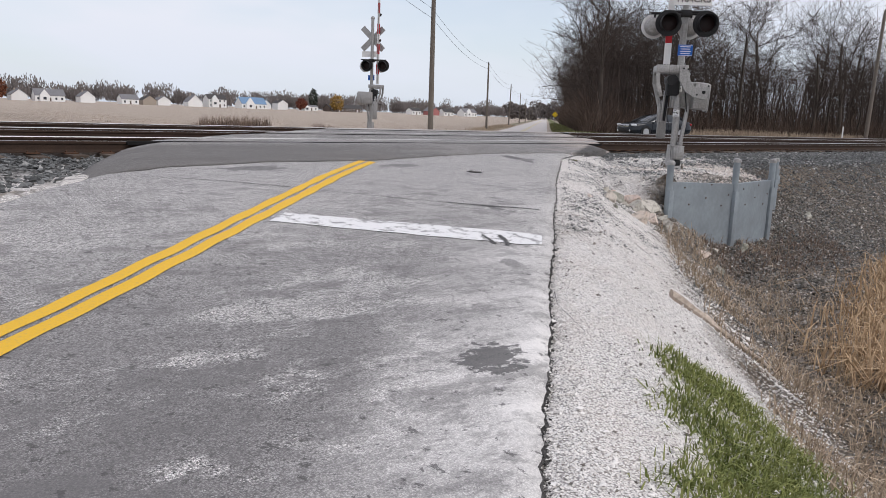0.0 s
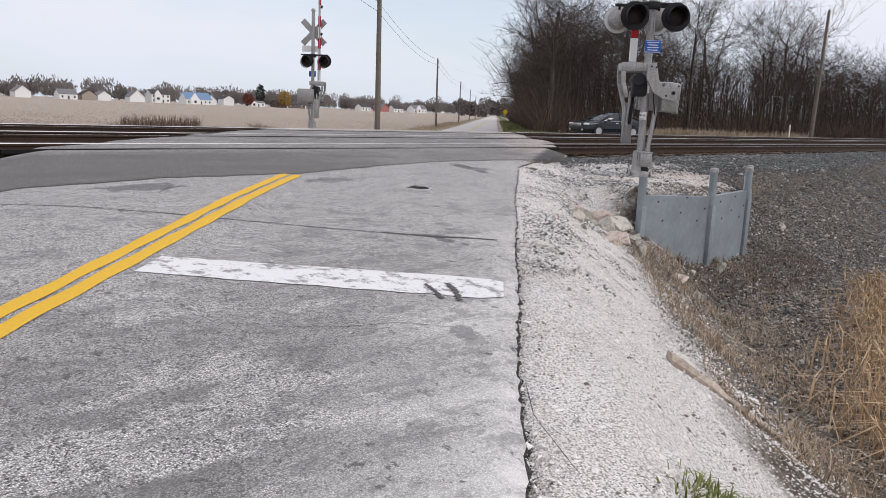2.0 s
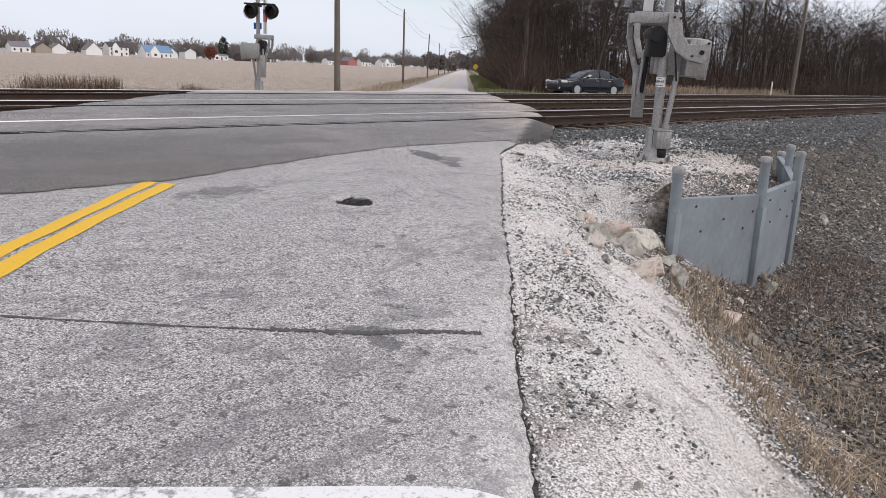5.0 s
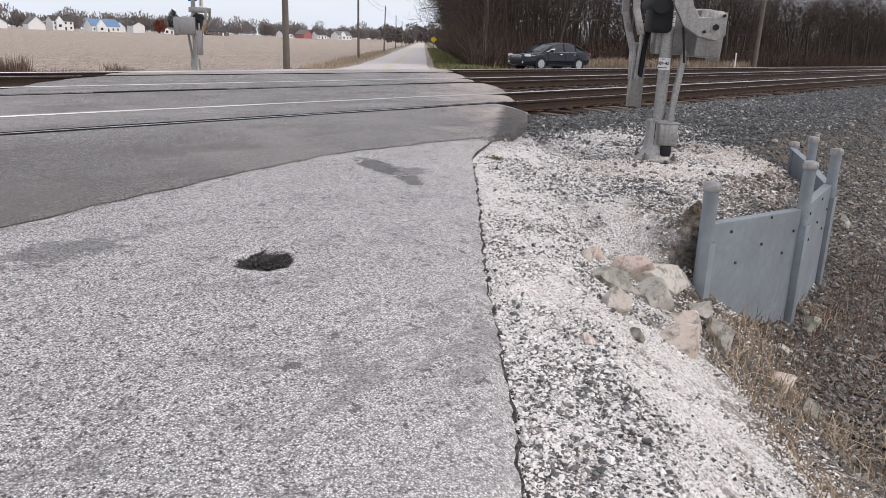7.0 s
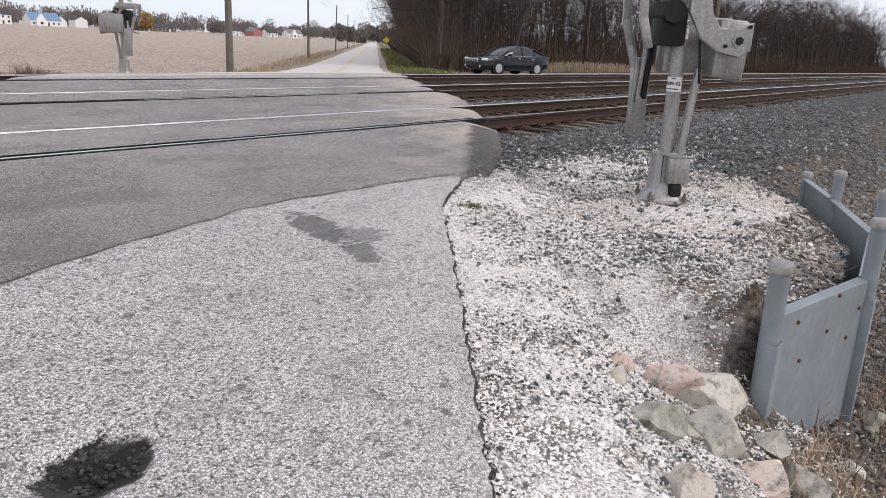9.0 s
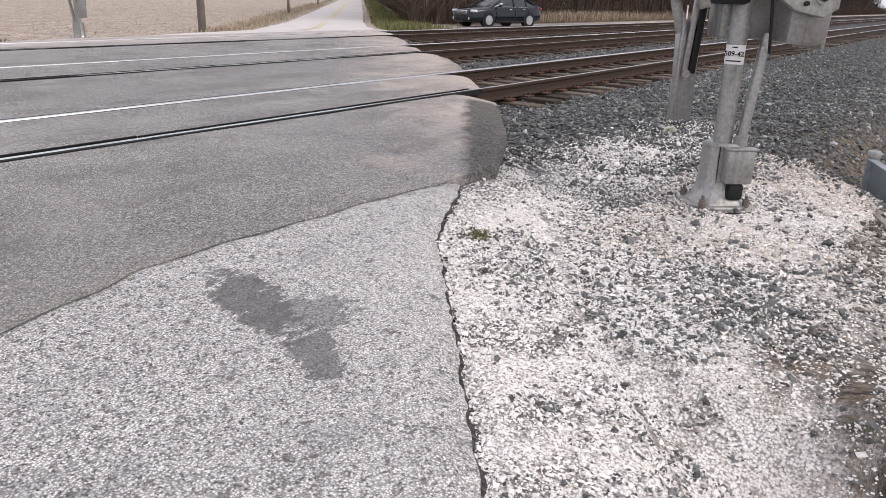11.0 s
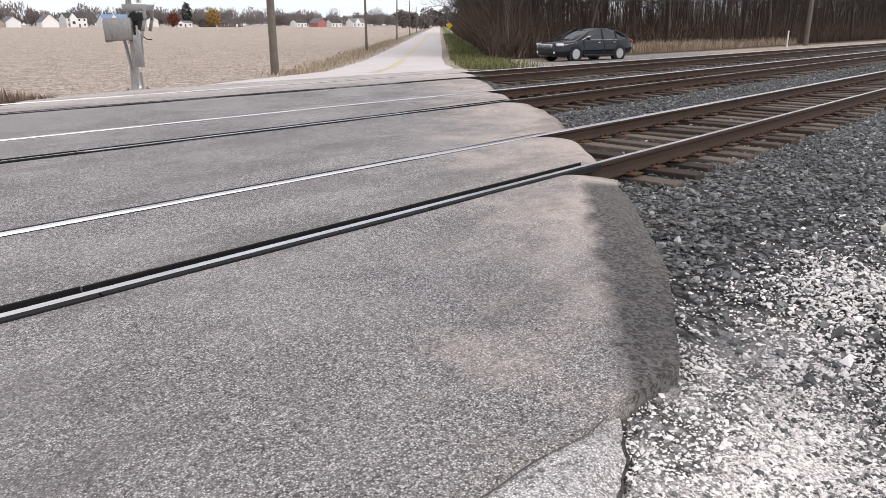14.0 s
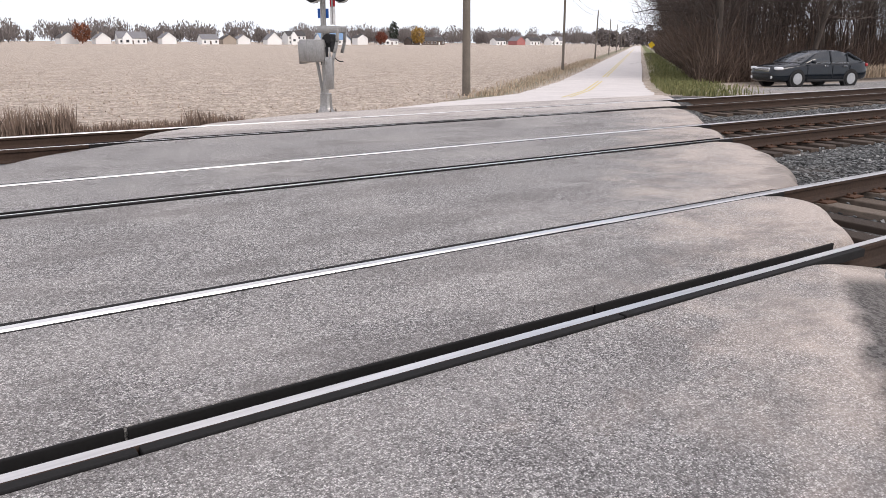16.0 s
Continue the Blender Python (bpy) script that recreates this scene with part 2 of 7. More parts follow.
def asphalt_new():
    m, n, l, b = mat("dark_asphalt", 0.85)
    at = world_at(n)
    col = chips_of(n, l, at, 135.0, (0.035, 0.033, 0.032), (0.40, 0.385, 0.375), (0.80, 0.78, 0.76))
    fine = noise_at(n, l, at, 360.0, 2.0, 0.6)
    col = mix(n, l, ramp(n, l, fine, [(0.52, 0.0), (0.62, 0.85)]), col, (0.045, 0.043, 0.043))
    grit = noise_at(n, l, at, 48.0, 4.0, 0.7)
    col = mix(n, l, ramp(n, l, grit, [(0.54, 0.0), (0.66, 0.75)]), col, (0.075, 0.072, 0.072))
    col = mix(n, l, ramp(n, l, grit, [(0.32, 0.5), (0.44, 0.0)]), col, (0.62, 0.60, 0.58))
    wide = noise_at(n, l, at, 0.7, 5.0, 0.6)
    col = mix(n, l, ramp(n, l, wide, [(0.46, 0.0), (0.70, 0.28)]), col, (0.52, 0.49, 0.46))
    col = mix(n, l, ramp(n, l, noise_at(n, l, at, 2.5, 5.0, 0.7), [(0.55, 0.0), (0.7, 0.3)]), col, (0.12, 0.115, 0.115))
    col = mix(n, l, ramp(n, l, noise_at(n, l, at, 9.0, 4.0, 0.7), [(0.69, 0.0), (0.73, 0.7)]), col, (0.05, 0.05, 0.05))
    sep = n.new("ShaderNodeSeparateXYZ")
    l.new(at, sep.inputs[0])
    x, y, z = sep.outputs
    # tan dust towards the ends of the strips, the fresh ramp darker
    patch = noise_at(n, l, at, 1.3, 7.0, 0.7)
    reach = calc(n, l, "SUBTRACT", x, calc(n, l, "ADD", 13.0, calc(n, l, "MULTIPLY", calc(n, l, "SUBTRACT", y, 18.0), 1.03)))
    dust = calc(n, l, "MULTIPLY", calc(n, l, "ADD", calc(n, l, "MULTIPLY", reach, 0.5), calc(n, l, "MULTIPLY", calc(n, l, "SUBTRACT", patch, 0.5), 4.0)), 0.8, clamp=True)
    col = mix(n, l, calc(n, l, "MULTIPLY", dust, 0.46), col, (0.66, 0.55, 0.47))
    late = calc(n, l, "MULTIPLY", calc(n, l, "SUBTRACT", y, 26.0), 0.5, clamp=True)
    col = mix(n, l, calc(n, l, "MULTIPLY", late, 0.5), col, (0.66, 0.59, 0.54))
    fresh = calc(n, l, "MULTIPLY", calc(n, l, "MULTIPLY", calc(n, l, "SUBTRACT", 11.2, x), 0.18, clamp=True), calc(n, l, "MULTIPLY", calc(n, l, "SUBTRACT", 17.7, y), 1.2, clamp=True))
    col = mix(n, l, calc(n, l, "MULTIPLY", fresh, 0.60), col, (0.11, 0.105, 0.10))
    tracked = ramp(n, l, noise_at(n, l, at, 0.9, 8.0, 0.72, (0.7, 1.6, 1.0)), [(0.50, 0.0), (0.60, 0.42)])
    col = mix(n, l, tracked, col, (0.13, 0.12, 0.115))
    # ragged dark ends of the strips
    tip = calc(n, l, "SUBTRACT", x, calc(n, l, "ADD", 15.55, calc(n, l, "MULTIPLY", calc(n, l, "SUBTRACT", y, 18.0), 1.03)))
    frayed = calc(n, l, "MULTIPLY", calc(n, l, "ADD", tip, calc(n, l, "MULTIPLY", calc(n, l, "SUBTRACT", noise_at(n, l, at, 3.2, 6.0, 0.7), 0.5), 1.6)), 2.2, clamp=True)
    col = mix(n, l, calc(n, l, "MULTIPLY", frayed, 0.7), col, mix(n, l, ramp(n, l, cells(n, l, at, 45.0), [(0.3, 0.0), (0.7, 1.0)]), (0.05, 0.045, 0.04), (0.26, 0.235, 0.21)))
    # crumbling dark shoulder beside the first rail
    inner = calc(n, l, "ADD", 11.28, calc(n, l, "MULTIPLY", calc(n, l, "SUBTRACT", y, 15.58), 1.52))
    rag = calc(n, l, "MULTIPLY", calc(n, l, "SUBTRACT", noise_at(n, l, at, 5.0, 5.0, 0.7), 0.5), 0.5)
    crumb = calc(n, l, "MULTIPLY", calc(n, l, "ADD", calc(n, l, "SUBTRACT", x, inner), rag), 5.0, clamp=True)
    crumb = calc(n, l, "MULTIPLY", crumb, calc(n, l, "MULTIPLY", calc(n, l, "SUBTRACT", 17.75, y), 6.0, clamp=True))
    loose = mix(n, l, ramp(n, l, cells(n, l, at, 60.0), [(0.3, 0.0), (0.7, 1.0)]), (0.03, 0.028, 0.027), (0.13, 0.125, 0.12))
    col = mix(n, l, calc(n, l, "MULTIPLY", crumb, 0.9), col, loose)
    l.new(col, b.inputs["Base Color"])
    bump(n, l, b, mix(n, l, 0.5, cells(n, l, at, 125.0, "Distance"), fine), 0.7, 0.006)
    return m


def crumb_asphalt():
    m, n, l, b = mat("loose_asphalt_edge", 0.95)
    at = world_at(n)
    col = mix(n, l, ramp(n, l, cells(n, l, at, 60.0), [(0.0, 0.0), (1.0, 1.0)]), (0.02, 0.019, 0.018), (0.10, 0.096, 0.092))
    col = mix(n, l, ramp(n, l, noise_at(n, l, at, 2.0, 4.0), [(0.5, 0.0), (0.75, 0.5)]), col, (0.20, 0.19, 0.18))
    l.new(col, b.inputs["Base Color"])
    bump(n, l, b, cells(n, l, at, 60.0, "Distance"), 0.9, 0.015)
    return m


def ground_mat():
    """Soil, limestone gravel, ballast, dead grass and stubble over one sheet, sorted by place."""
    m, n, l, b = mat("ground_cover", 0.95)
    at = world_at(n)
    sep = n.new("ShaderNodeSeparateXYZ")
    l.new(at, sep.inputs[0])
    x, y, z = sep.outputs
    rag = calc(n, l, "SUBTRACT", noise_at(n, l, at, 1.1, 6.0, 0.65), 0.5)
    rag2 = calc(n, l, "SUBTRACT", noise_at(n, l, at, 4.5, 5.0, 0.7), 0.5)
    wob = calc(n, l, "ADD", calc(n, l, "MULTIPLY", rag, 2.2), calc(n, l, "MULTIPLY", rag2, 0.8))
    v = calc(n, l, "SUBTRACT", calc(n, l, "MULTIPLY", y, 0.7513), calc(n, l, "MULTIPLY", x, 0.6600))
    right = calc(n, l, "SUBTRACT", 4.7, v)
    # pebbles; the shade in the gaps between them is painted dark
    cell = ramp(n, l, cells(n, l, at, 84.0), [(0.3, 0.0), (0.7, 1.0)])
    cell2 = ramp(n, l, cells(n, l, at, 19.0), [(0.3, 0.0), (0.7, 1.0)])
    gap_shade = ramp(n, l, cells(n, l, at, 84.0, "Distance"), [(0.42, 0.0), (0.72, 1.0)])
    gap_shade2 = ramp(n, l, cells(n, l, at, 19.0, "Distance"), [(0.35, 0.0), (0.75, 1.0)])
    lime = mix(n, l, calc(n, l, "MULTIPLY", gap_shade, 0.75), mix(n, l, cell, (0.78, 0.75, 0.72), (0.98, 0.955, 0.925)), (0.15, 0.14, 0.13))
    lime = mix(n, l, ramp(n, l, noise_at(n, l, at, 1.7, 5.0), [(0.48, 0.0), (0.78, 0.30)]), lime, (0.70, 0.60, 0.53))
    stone = mix(n, l, gap_shade2, mix(n, l, cell2, (0.030, 0.031, 0.031), (0.23, 0.236, 0.234)), (0.008, 0.0075, 0.0075))
    stone = mix(n, l, ramp(n, l, noise_at(n, l, at, 0.9, 4.0), [(0.5, 0.0), (0.75, 0.4)]), stone, (0.13, 0.105, 0.085))
    straw = ramp(n, l, noise_at(n, l, at, 26.0, 5.0, 0.7, (1.0, 0.35, 1.0)), [(0.40, (0.028, 0.021, 0.016)), (0.62, (0.30, 0.24, 0.18))])
    soil = mix(n, l, ramp(n, l, noise_at(n, l, at, 2.2, 5.0, 0.7), [(0.4, 0.0), (0.6, 1.0)]), straw, mix(n, l, 0.45, stone, straw))
    furrow = noise_at(n, l, at, 0.55, 6.0, 0.7, (0.6, 1.6, 1.0))
    stubble = ramp(n, l, noise_at(n, l, at, 7.0, 6.0, 0.75), [(0.38, (0.17, 0.135, 0.105)), (0.54, (0.60, 0.51, 0.425)), (0.68, (0.78, 0.69, 0.59))])
    stubble = mix(n, l, ramp(n, l, furrow, [(0.42, 0.0), (0.7, 0.55)]), stubble, (0.34, 0.28, 0.23))
    clods = noise_at(n, l, at, 1.6, 8.0, 0.75, (0.6, 2.2, 1.0))
    stubble = mix(n, l, ramp(n, l, clods, [(0.50, 0.0), (0.58, 0.6)]), stubble, (0.17, 0.135, 0.11))
    green = ramp(n, l, noise_at(n, l, at, 14.0, 5.0, 0.7), [(0.35, (0.055, 0.075, 0.022)), (0.65, (0.19, 0.20, 0.075))])
    # sorting
    far_side = calc(n, l, "SUBTRACT", y, 29.9)
    f_field = calc(n, l, "MULTIPLY", calc(n, l, "ADD", far_side, wob), 0.9, clamp=True)
    track_top = calc(n, l, "MULTIPLY", calc(n, l, "ADD", calc(n, l, "SUBTRACT", y, 13.4), wob), 0.8, clamp=True)
    f_lime = calc(n, l, "MULTIPLY", calc(n, l, "SUBTRACT", calc(n, l, "ADD", 1.75, calc(n, l, "MULTIPLY", wob, 0.55)), right), 3.0, clamp=True)
    pad = spot(n, l, at, 12.6, 13.55, 2.4, 1.15, 6, 0.5, 0.45)
    near_track = calc(n, l, "MULTIPLY", calc(n, l, "ADD", calc(n, l, "SUBTRACT", y, 15.0), calc(n, l, "MULTIPLY", wob, 0.5)), 1.3, clamp=True)
    f_lime = calc(n, l, "MAXIMUM", calc(n, l, "MULTIPLY", f_lime, calc(n, l, "SUBTRACT", 1.0, near_track)), pad)
    dark = calc(n, l, "MULTIPLY", ramp(n, l, noise_at(n, l, at, 2.3, 5.0, 0.7), [(0.5, 0.0), (0.58, 1.0)]), 0.8)
    f_lime = calc(n, l, "MULTIPLY", f_lime, calc(n, l, "SUBTRACT", 1.0, calc(n, l, "MULTIPLY", dark, calc(n, l, "MULTIPLY", calc(n, l, "SUBTRACT", y, 9.0), 0.35, clamp=True))))
    # ballast shows on the bank between the road and the track
    bank = spot(n, l, at, 13.6, 11.2, 6.2, 2.1, 4, 0.6, 0.5)
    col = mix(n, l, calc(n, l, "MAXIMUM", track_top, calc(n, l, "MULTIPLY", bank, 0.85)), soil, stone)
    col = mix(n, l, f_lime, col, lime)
    col = mix(n, l, f_field, col, stubble)
    verge = calc(n, l, "MULTIPLY", calc(n, l, "SUBTRACT", 1.0, calc(n, l, "ABSOLUTE", calc(n, l, "DIVIDE", calc(n, l, "SUBTRACT", v, 2.6), 1.9))), 1.5, clamp=True)
    verge = calc(n, l, "MULTIPLY", verge, calc(n, l, "MULTIPLY", calc(n, l, "SUBTRACT", y, 33.5), 0.4, clamp=True))
    col = mix(n, l, verge, col, green)
    verge2 = calc(n, l, "MULTIPLY", calc(n, l, "SUBTRACT", 1.0, calc(n, l, "ABSOLUTE", calc(n, l, "DIVIDE", calc(n, l, "SUBTRACT", v, 10.6), 1.3))), 1.2, clamp=True)
    verge2 = calc(n, l, "MULTIPLY", verge2, calc(n, l, "MULTIPLY", calc(n, l, "SUBTRACT", y, 33.0), 0.3, clamp=True))
    col = mix(n, l, calc(n, l, "MULTIPLY", verge2, 0.75), col, mix(n, l, 0.4, green, straw))
    floor_wood = calc(n, l, "MULTIPLY", calc(n, l, "MULTIPLY", calc(n, l, "SUBTRACT", 1.2, v), 0.6, clamp=True), calc(n, l, "MULTIPLY", calc(n, l, "SUBTRACT", y, 34.5), 0.5, clamp=True))
    col = mix(n, l, floor_wood, col, mix(n, l, 0.65, straw, (0.04, 0.03, 0.024)))
    turf = spot(n, l, at, *from_road(5.1, 3.30), 3.2, 0.68, 41.3, 0.35, 0.22)
    col = mix(n, l, calc(n, l, "MULTIPLY", turf, 0.9), col, mix(n, l, 0.4, green, (0.045, 0.05, 0.02)))
    lay = spot(n, l, at, 44.0, 32.6, 14.0, 2.6, 4, 0.5, 0.4)
    col = mix(n, l, lay, col, mix(n, l, cell2, (0.16, 0.155, 0.15), (0.36, 0.35, 0.34)))
    l.new(col, b.inputs["Base Color"])
    hgt = mix(n, l, 0.5, cells(n, l, at, 84.0, "Distance"), cells(n, l, at, 19.0, "Distance"))
    bump(n, l, b, hgt, 0.7, 0.03)
    return m


def stone_mat(name, lo, hi, tint, scale=30.0):
    """Loose stones: each one its own shade."""
    m, n, l, b = mat(name, 0.9)
    geo = n.new("ShaderNodeNewGeometry")
    each = geo.outputs["Random Per Island"]
    col = ramp(n, l, each, [(0.0, lo), (0.55, tuple((a + c) / 2 for a, c in zip(lo, hi))), (0.90, hi), (1.0, tint)])
    col = mix(n, l, 0.4, col, ramp(n, l, noise_at(n, l, geo.outputs["Position"], scale, 4.0, 0.7), [(0.3, lo), (0.7, hi)]))
    l.new(col, b.inputs["Base Color"])
    bump(n, l, b, noise_at(n, l, geo.outputs["Position"], scale * 4, 3.0), 0.4, 0.004)
    return m


def rock_mat():
    m, n, l, b = mat("limestone_block", 0.9)
    at = world_at(n)
    rnd = n.new("ShaderNodeObjectInfo").outputs["Random"]
    base = ramp(n, l, rnd, [(0.0, (0.17, 0.165, 0.14)), (0.3, (0.40, 0.41, 0.33)), (0.55, (0.74, 0.58, 0.50)), (0.8, (0.60, 0.57, 0.50)), (1.0, (0.24, 0.235, 0.20))])
    col = mix(n, l, ramp(n, l, noise_at(n, l, at, 7.0, 6.0, 0.7), [(0.4, 0.0), (0.65, 0.6)]), base, (0.70, 0.66, 0.61))
    col = mix(n, l, ramp(n, l, noise_at(n, l, at, 13.0, 6.0, 0.75), [(0.5, 0.0), (0.66, 0.8)]), col, (0.11, 0.10, 0.08))
    l.new(col, b.inputs["Base Color"])
    bump(n, l, b, noise_at(n, l, at, 22.0, 6.0, 0.7), 0.7, 0.02)
    return m


def paint_mat(name, colour, wear, scale, under=(0.24, 0.235, 0.235)):
    m, n, l, b = mat(name, 0.7)
    at = world_at(n)
    worn = noise_at(n, l, at, scale, 7.0, 0.75)
    col = mix(n, l, ramp(n, l, worn, [(wear, 0.0), (wear + 0.08, 0.85)]), colour, under)
    grime = noise_at(n, l, at, 60.0, 3.0)
    col = mix(n, l, ramp(n, l, grime, [(0.55, 0.0), (0.75, 0.35)]), col, under)
    l.new(col, b.inputs["Base Color"])
    bump(n, l, b, cells(n, l, at, 75.0, "Distance"), 0.3, 0.004)
    return m


def grass_mat(name, lo, hi):
    m, n, l, b = mat(name, 0.8)
    geo = n.new("ShaderNodeNewGeometry")
    col = ramp(n, l, geo.outputs["Random Per Island"], [(0.0, lo), (1.0, hi)])
    l.new(mix(n, l, 0.3, col, ramp(n, l, noise_at(n, l, geo.outputs["Position"], 3.0), [(0.3, lo), (0.7, hi)])), b.inputs["Base Color"])
    return m


def bark_mat(name, lo, hi):
    m, n, l, b = mat(name, 0.95)
    at = world_at(n)
    rnd = n.new("ShaderNodeObjectInfo").outputs["Random"]
    col = ramp(n, l, noise_at(n, l, at, 5.0, 5.0, 0.7, (1, 1, 0.25)), [(0.3, lo), (0.7, hi)])
    col = mix(n, l, calc(n, l, "MULTIPLY", rnd, 0.5), col, (0.06, 0.05, 0.042))
    l.new(col, b.inputs["Base Color"])
    return m


def rail_mats():
    side = plain("rusty_rail_steel", (0.046, 0.029, 0.021), 0.9, 0.0, 40.0, 0.4, 0.3)
    top, n, l, b = mat("polished_rail_head", 0.30, 1.0)
    at = world_at(n)
    l.new(ramp(n, l, noise_at(n, l, at, 3.0, 4.0, 0.7, (0.3, 6.0, 1.0)), [(0.3, (0.52, 0.51, 0.50)), (0.7, (0.78, 0.77, 0.76))]), b.inputs["Base Color"])
    return side, top


def tie_mat():
    m, n, l, b = mat("creosoted_tie_wood", 0.95)
    at = n.new("ShaderNodeTexCoord").outputs["Object"]
    rnd = n.new("ShaderNodeObjectInfo").outputs["Random"]
    base = ramp(n, l, rnd, [(0.0, (0.05, 0.038, 0.03)), (0.5, (0.12, 0.09, 0.07)), (1.0, (0.22, 0.18, 0.145))])
    grain = noise_at(n, l, at, 14.0, 6.0, 0.75, (6.0, 0.5, 1.0))
    l.new(mix(n, l, ramp(n, l, grain, [(0.35, 0.0), (0.65, 0.7)]), base, (0.045, 0.035, 0.03)), b.inputs["Base Color"])
    bump(n, l, b, grain, 0.6, 0.01)
    return m


M_OLD, M_NEW, M_CRUMB, M_GROUND = asphalt_old(), asphalt_new(), crumb_asphalt(), ground_mat()
M_LIME = stone_mat("crushed_limestone", (0.76, 0.73, 0.70), (0.98, 0.955, 0.925), (0.08, 0.076, 0.072))
M_BALLAST = stone_mat("grey_ballast", (0.028, 0.029, 0.029), (0.27, 0.28, 0.278), (0.72, 0.70, 0.67))
M_BANK = stone_mat("bank_stone", (0.026, 0.023, 0.020), (0.40, 0.365, 0.325), (0.82, 0.78, 0.73))
M_PAD = stone_mat("pinkish_limestone", (0.52, 0.45, 0.40), (0.95, 0.88, 0.81), (0.14, 0.125, 0.115))
M_ROCK = rock_mat()
M_YELLOW = paint_mat("yellow_road_paint", (0.80, 0.48, 0.035), 0.70, 9.0)
M_WHITE = paint_mat("worn_white_road_paint", (0.82, 0.82, 0.82), 0.515, 7.5)
M_RAIL, M_HEAD = rail_mats()
M_TIE = tie_mat()
M_RUST = plain("rusty_tie_plate", (0.085, 0.045, 0.028), 0.9, 0.0, 30.0, 0.35)
M_RUBBER = plain("black_rubber", (0.010, 0.0095, 0.0095), 0.9, 0.0, 60.0, 0.3)
M_ALU = streaked("weathered_aluminium", (0.34, 0.335, 0.325), (0.04, 0.037, 0.034), (0.13, 0.095, 0.07))
M_DISC = plain("bare_disc_metal", (0.62, 0.62, 0.61), 0.5, 0.2, 12.0, 0.12, 0.05)
M_GALV = plain("galvanised_steel", (0.27, 0.31, 0.335), 0.6, 0.2, 9.0, 0.12, 0.05, (0.19, 0.21, 0.225))
M_BLACK = plain("flat_black_paint", (0.014, 0.014, 0.015), 0.6, 0.0, 30.0, 0.3)
M_LENS = plain("dark_red_lens", (0.014, 0.004, 0.004), 0.5, 0.0, 40.0, 0.3, 0.0)
M_SIGNW = plain("white_sign_sheet", (0.78, 0.78, 0.77), 0.5, 0.0, 12.0, 0.06, 0.0)
M_SIGNB = plain("blue_sign_sheet", (0.02, 0.12, 0.46), 0.5, 0.0, 12.0, 0.1, 0.0)
M_RED = plain("red_reflective_stripe", (0.42, 0.018, 0.025), 0.5, 0.0, 12.0, 0.12, 0.0)
M_CONC = plain("concrete_base", (0.38, 0.36, 0.33), 0.9, 0.0, 30.0, 0.2, 0.3)
M_POLE = plain("grey_pole_timber", (0.155, 0.135, 0.115), 0.95, 0.0, 18.0, 0.3, 0.3)
M_WIRE = plain("black_cable", (0.03, 0.03, 0.03), 0.7)
M_GRASS = grass_mat("green_grass", (0.06, 0.09, 0.018), (0.33, 0.35, 0.12))
M_STRAW = grass_mat("dead_grass", (0.20, 0.15, 0.105), (0.62, 0.50, 0.37))
M_REED = grass_mat("dry_reed", (0.26, 0.16, 0.085), (0.72, 0.54, 0.35))
M_WEED = grass_mat("dry_brown_weed", (0.09, 0.062, 0.048), (0.33, 0.24, 0.185))
M_BARK = bark_mat("dark_bark", (0.036, 0.029, 0.025), (0.10, 0.083, 0.070))
M_TWIG = bark_mat("twig_bark", (0.038, 0.029, 0.026), (0.095, 0.073, 0.063))
M_BRUSH = grass_mat("brown_brush", (0.034, 0.023, 0.018), (0.155, 0.108, 0.082))
# paler and greyer than the near bark: distance haze put into the colour
M_FARWOOD = grass_mat("hazed_distant_wood", (0.10, 0.088, 0.086), (0.23, 0.205, 0.195))
M_LOG = plain("bleached_log_wood", (0.50, 0.42, 0.35), 0.9, 0.0, 20.0, 0.35, 0.5, (0.16, 0.13, 0.11))


# ---- helpers of the place ----
CU, SU = math.cos(radians(41.3)), math.sin(radians(41.3))
RAIL_Y = (18.0, 19.505, 22.31, 23.815, 26.60, 28.105)
RAIL_Z = 0.75


def to_uv(x, y):
    return x * CU + y * SU, y * CU - x * SU


def from_uv(u, v):
    return u * CU - v * SU, u * SU + v * CU


def road_z(y):
    return np.interp(y, (-60, 0, 5.5, 8, 10.2, 11.4, 13.6, 15.3, 18, 28.6, 31, 38, 46, 80), (-0.35, -0.06, 0.0, 0.075, 0.235, 0.35, 0.57, 0.67, 0.745, 0.745, 0.62, 0.22, 0.08, 0.05))


def right_edge(u):
    wave = 0.010 * np.sin(u * 2.3) + 0.006 * np.sin(u * 7.7 + 1.0) * np.sin(u * 1.1) + 0.004 * np.sin(u * 17.3 + np.sin(u * 3.0)) + 0.005 * np.sin(u * 31.0 + 2.0 * np.sin(u * 5.3)) + 0.005 * np.sin(u * 53.0 + 2.0 * np.sin(u * 9.0))
    return np.interp(u, (-40, 5.6, 9, 13.7, 15.6, 16.8, 17.3, 17.6, 18.0, 18.7, 20), (4.78, 4.75, 4.71, 4.63, 4.58, 4.515, 4.497, 4.50, 4.41, 4.235, 4.2)) + wave


def left_edge(u):
    return np.interp(u, (-40, 7, 9, 10.3, 12, 20), (9.5, 9.4, 9.35, 9.5, 9.5, 9.6)) + 0.03 * np.sin(u * 2.3) + 0.02 * np.sin(u * 6.1)


def rough2(x, y, k, seed=0.0):
    """A cheap smooth roughness field, about -1 to 1."""
    return (np.sin(x * k * 1.00 + y * k * 0.63 + seed) + np.sin(x * k * -0.71 + y * k * 1.17 + 2.1 * seed + 1.3) + np.sin(x * k * 1.93 - y * k * 1.41 + 0.7 * seed) * 0.6 + np.sin(x * k * 2.9 + y * k * 3.3 + seed) * 0.4) / 3.0


